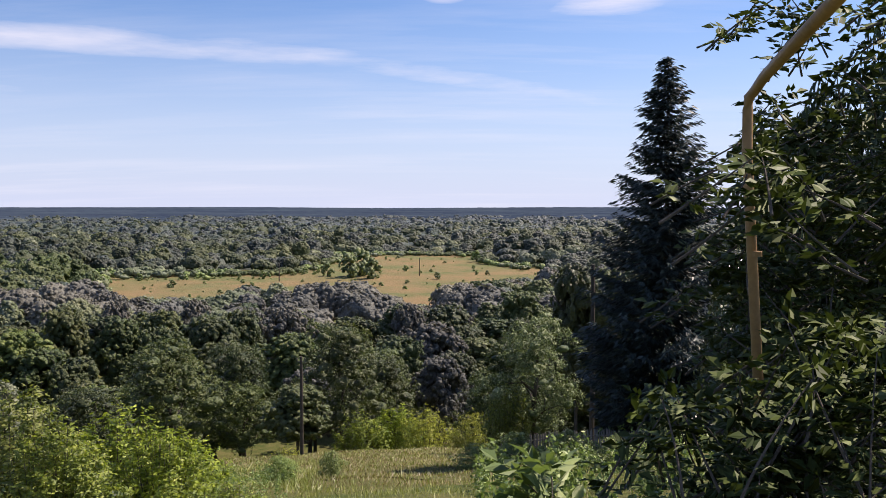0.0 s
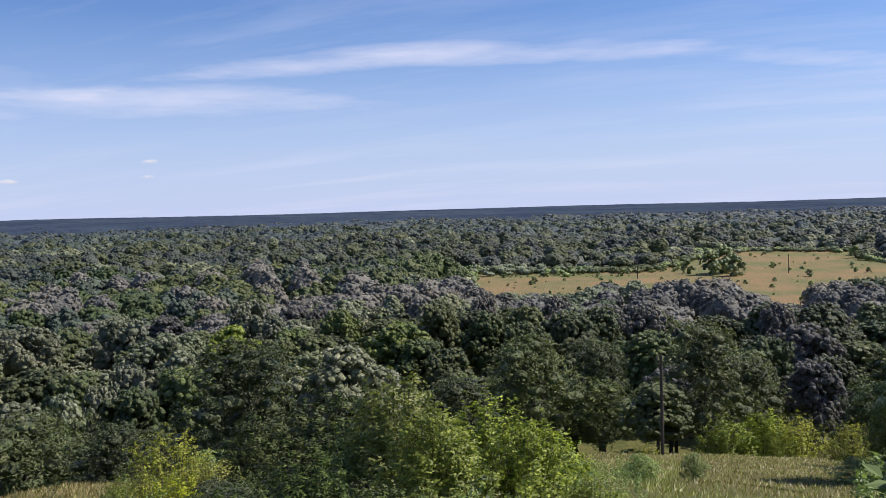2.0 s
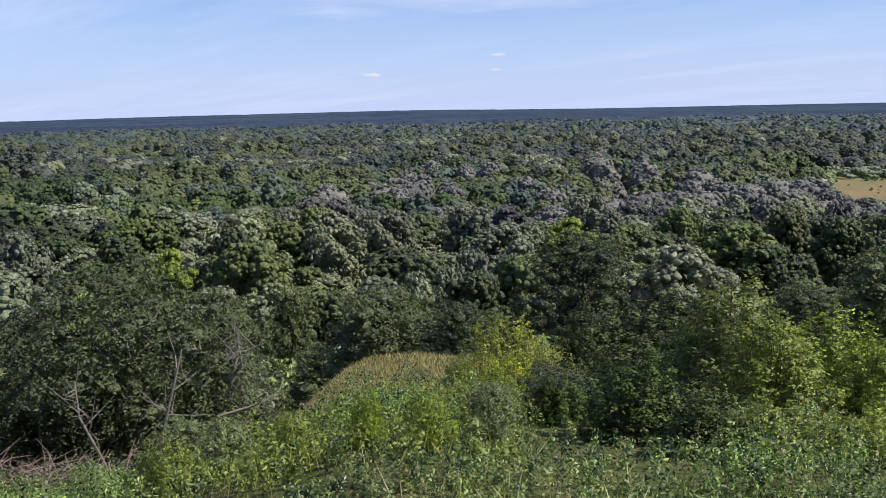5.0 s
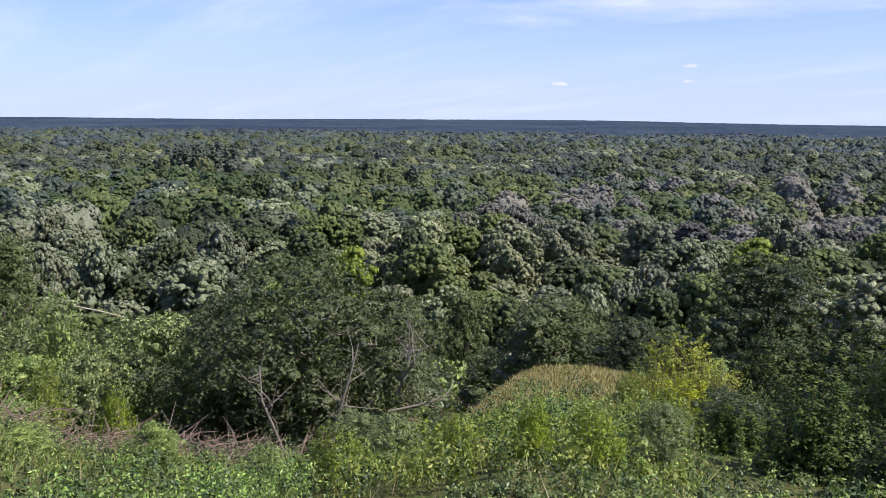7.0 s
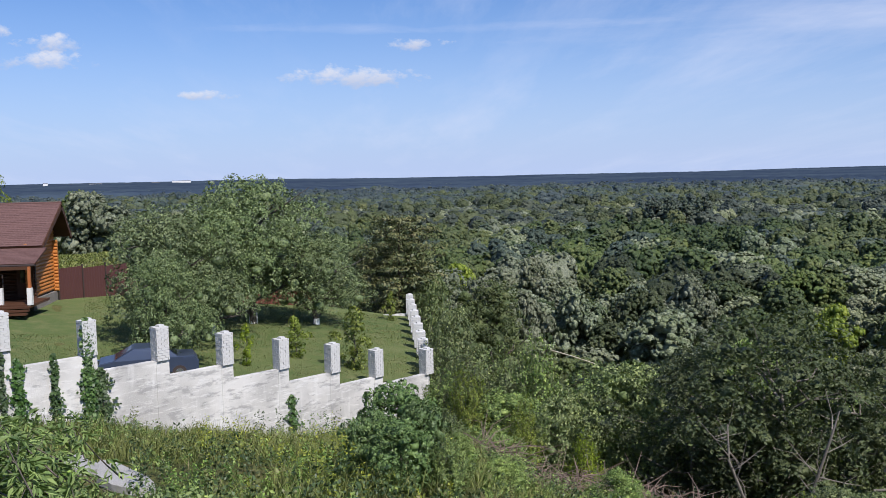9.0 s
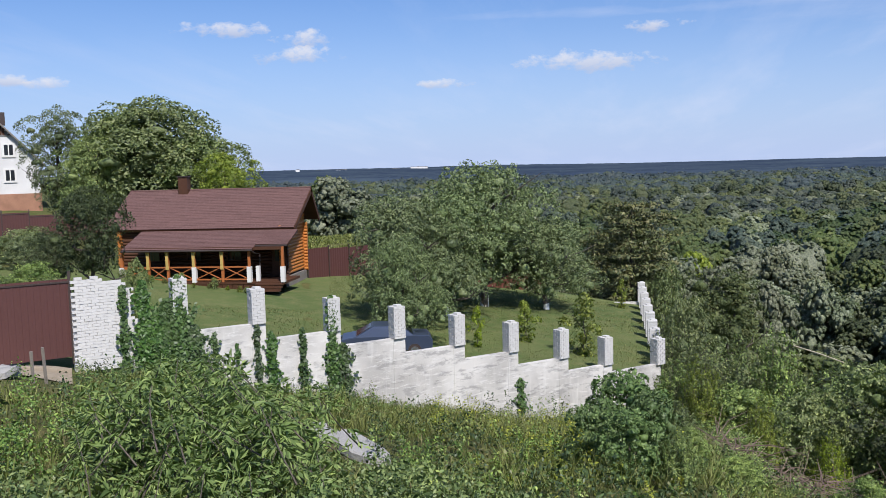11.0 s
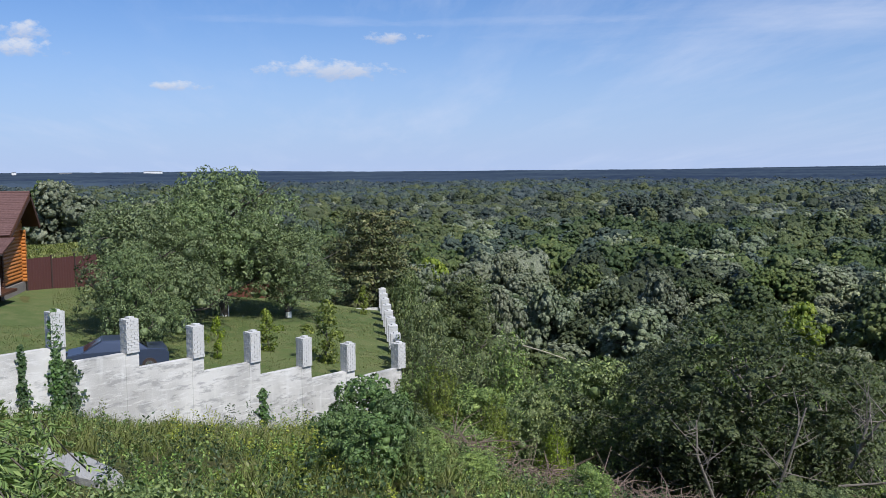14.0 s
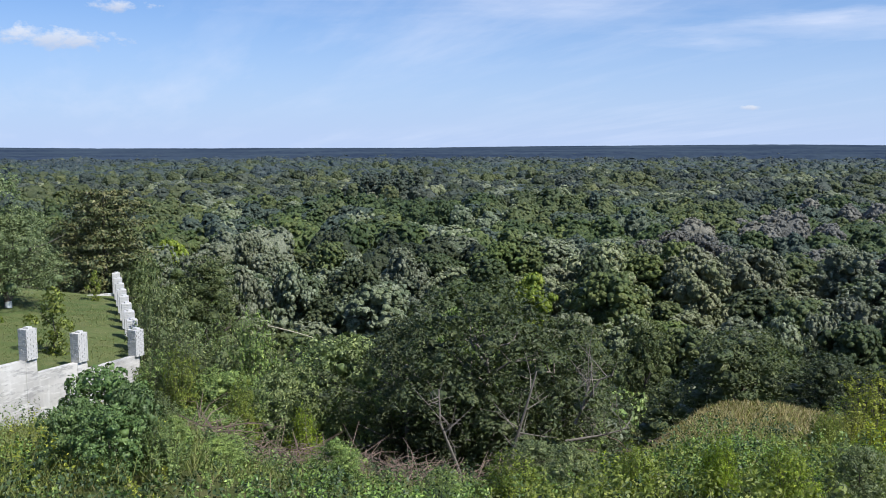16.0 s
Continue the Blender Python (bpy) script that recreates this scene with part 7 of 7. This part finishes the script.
blades("grass", "tufts of mown grass on the lawn", GRASS, 15, 60000, (86, 121), (33, 64), 0.07, on_lot, 0.004, lawn_height)
blades("grass", "tall meadow grass behind the log house", GRASS, 16, 16000, (104, 113), (66, 124), 0.25, None, 0.008)
weeds("weeds", "leafy green weeds crowding the slope", WEED, 6, 3000, (10, 128), (15, 32), 0.46, 0.06, 46, lambda b, d, p: off_lot(b, d, p) & (p > -0.35) & ~((b > 42.5) & (b < 56) & (d > 18)))
weeds("weeds", "low leafy weeds covering the slope", WEED, 11, 2400, (18, 128), (8.5, 18), 0.42, 0.045, 52, lambda b, d, p: off_lot(b, d, p) & (p > -0.15))
weeds("weeds", "low weeds at the edge of the viewpoint", WEED, 14, 2200, (14, 128), (4.2, 9.5), 0.26, 0.05, 36)
weeds("weeds", "low green weeds on the near slope", IVY, 17, 700, (14, 104), (8.5, 16), 0.34, 0.055, 40)
weeds("weeds", "low pale weeds on the near slope", SCRUB, 19, 900, (14, 104), (8.5, 20), 0.3, 0.06, 36)
weeds("weeds", "yellow herbs on the slope below the wall", YELLOW, 20, 90, (86, 100), (14, 27), 0.5, 0.045, 40)
blades("grass", "green grass on the knoll", GRASS, 18, 12000, (42, 56), (18, 38.5), 0.18, None, 0.005)
weeds("weeds", "pale yellow-green herbs among the grass", GRASS, 12, 1500, (18, 128), (8.5, 28), 0.42, 0.05, 36, lambda b, d, p: off_lot(b, d, p) & (p < 0.1))
weeds("weeds", "dark broad-leaved weeds in clumps", IVY, 13, 1900, (18, 128), (9, 30), 0.55, 0.06, 52, lambda b, d, p: off_lot(b, d, p) & (p > 0.0))
weeds("weeds", "weeds along the foot of the concrete wall", WEED, 7, 800, (84, 120), (26, 42), 0.36, 0.10, 36, lambda b, d, p: off_lot(b, d + 0.6, p))
weeds("weeds", "bright leafy weeds before the knoll", FRESH, 8, 560, (38, 62), (10, 19.5), 0.42, 0.07, 42)
weeds("weeds", "yellow-green flowering weeds on the slope", YELLOW, 10, 200, (84, 100), (10, 28), 0.42, 0.055, 38)
weeds("weeds", "dark undergrowth below the spruce", WEED, 9, 420, (-26, -2), (12, 42), 0.7, 0.14, 40)
rng = np.random.default_rng(301)
for k in range(46):
    bb, dd = rng.uniform(36, 112), rng.uniform(12, 27)
    if bb > 84 or 38 < bb < 57.5 or 57 < bb < 84 and dd > 19:
        continue
    x0, y0 = spot(bb, dd)
    s0 = rng.uniform(0.12, 0.26)
    settle(str(rng.choice(["bush_a", "bush_b", "bush_b", "bush_c"])), x0, y0, float(land(x0, y0)) - 0.15, s0, s0 * rng.uniform(0.7, 1.2), rng.uniform(0, 360), "low leafy shrub among the weeds")


def brushwood(label, b, d, n, seed, wide):
    rng = np.random.default_rng(seed)
    x, y = spot(b, d)
    z = float(land(x, y))
    t = thing("brushwood", label, "brushwood", (x, y, z))
    g = Geo()
    for _ in range(n):
        p = np.array((*rng.normal(0, wide * 0.45, 2), 0.0))
        p[2] = float(land(x + p[0], y + p[1])) - z + rng.uniform(0, 0.7)
        q = p + rng.normal(0, 0.75, 3) * (1, 1, 0.35) + (0, 0, 0.1)
        m = (p + q) / 2 + rng.normal(0, 0.1, 3)
        g.tube([p, m, q], np.array((0.018, 0.013, 0.005)) * rng.uniform(0.4, 1.2), 4)
    ob = part("tangle", g, DEADTWIG, t)
    ob["kind"] = "stuff"


DEADTWIG = plain("dead_twigs", (0.20, 0.145, 0.115), 0.95, 6.0, 0.5)
for k, (b, d, n, w) in enumerate(((70.0, 24.0, 240, 1.7), (75.5, 24.5, 170, 1.6), (80.5, 25.5, 130, 1.6), (66.8, 23.0, 160, 1.2), (61, 25.0, 140, 1.5), (55.0, 28.5, 60, 1.2))):
    brushwood("tangle of dead grey-brown brushwood on the slope", b, d, n, 90 + k, w)


def lying_pole():
    a, b = np.array((*spot(77.47, 46), EYE - 46 * math.tan(radians(11.21)))), np.array((*spot(74.75, 44), EYE - 44 * math.tan(radians(12.02))))
    t = thing("peeled_pole", "thin pale peeled pole lying over the bushes", "pole", tuple(a))
    part("pole", Geo().tube([a - a, (b - a) * 0.5 + (0, 0, 0.03), b - a], (0.035, 0.03, 0.025), 6), plain("peeled_wood", (0.55, 0.48, 0.34), 0.8), t)


lying_pole()


def dead_branch(label, pts, r):
    p = np.array([(*spot(b, d), EYE + d * math.tan(radians(e))) for b, d, e in pts])
    t = thing("dead_branch", label, "branch", tuple(p[0]))
    part("limb", Geo().tube(p - p[0], np.linspace(r, r * 0.35, len(p)), 7), DEADWOOD, t)
    rng = np.random.default_rng(int(pts[0][0] * 10))
    for k in range(9):
        f = rng.uniform(0.25, 1.0) * (len(p) - 1)
        i = min(int(f), len(p) - 2)
        a = p[i] + (p[i + 1] - p[i]) * (f - i) - p[0]
        e = a + rng.normal(0, 0.55, 3) + (0, 0, rng.uniform(0.2, 0.9))
        m = (a + e) / 2 + rng.normal(0, 0.08, 3)
        q = part("twig", Geo().tube([a, m, e], (r * 0.34, r * 0.22, r * 0.08), 5), DEADWOOD, t)
        for _ in range(2):
            h = m + rng.normal(0, 0.28, 3) + (0, 0, 0.2)
            part("twig", Geo().tube([m, (m + h) / 2 + rng.normal(0, 0.03, 3), h], (r * 0.16, r * 0.1, r * 0.05), 4), DEADWOOD, q)


for pts, r in ((((65.05, 25.5, -21.2), (65.6, 25.4, -19.8), (66.6, 25.2, -17.5), (66.7, 25.2, -15.4)), 0.06), (((62.2, 25, -20.6), (61.7, 25, -18.5), (60.8, 24.8, -15.6), (60.4, 24.8, -14.2)), 0.055),
               (((57.9, 26, -17.3), (57.4, 25.9, -16.3), (56.4, 25.8, -14.6), (55.6, 25.7, -14.3)), 0.055), (((57.5, 25.8, -16.6), (57.1, 25.8, -15.0), (56.9, 25.8, -14.1)), 0.05), (((58.5, 28.5, -18.4), (56.0, 28.5, -17.9), (54.5, 28.5, -17.4)), 0.045)):
    dead_branch("bare grey dead limb rising from the scrub", pts, r)

# ---- far buildings on the horizon ----
for k, (b, w, h) in enumerate(((100.13, 62, 11), (107.7, 14, 12), (105.0, 40, 7), (103.2, 26, 6), (101.6, 30, 6), (106.4, 22, 6), (98.4, 24, 5), (109.0, 30, 6))):
    x, y = spot(b, 3300 + 60 * k)
    t = thing("far_building", "small pale building of the distant town", "building", (x, y, 13.5), b)
    part("wall", Geo().box((0, 0, h / 2), (w, 14, h)), WHITE_PAINT, t)
    part("roof", Geo().box((0, 0, h + 0.4), (w + 1, 15, 0.9)), STEEL if k % 2 else TIMBER, t)
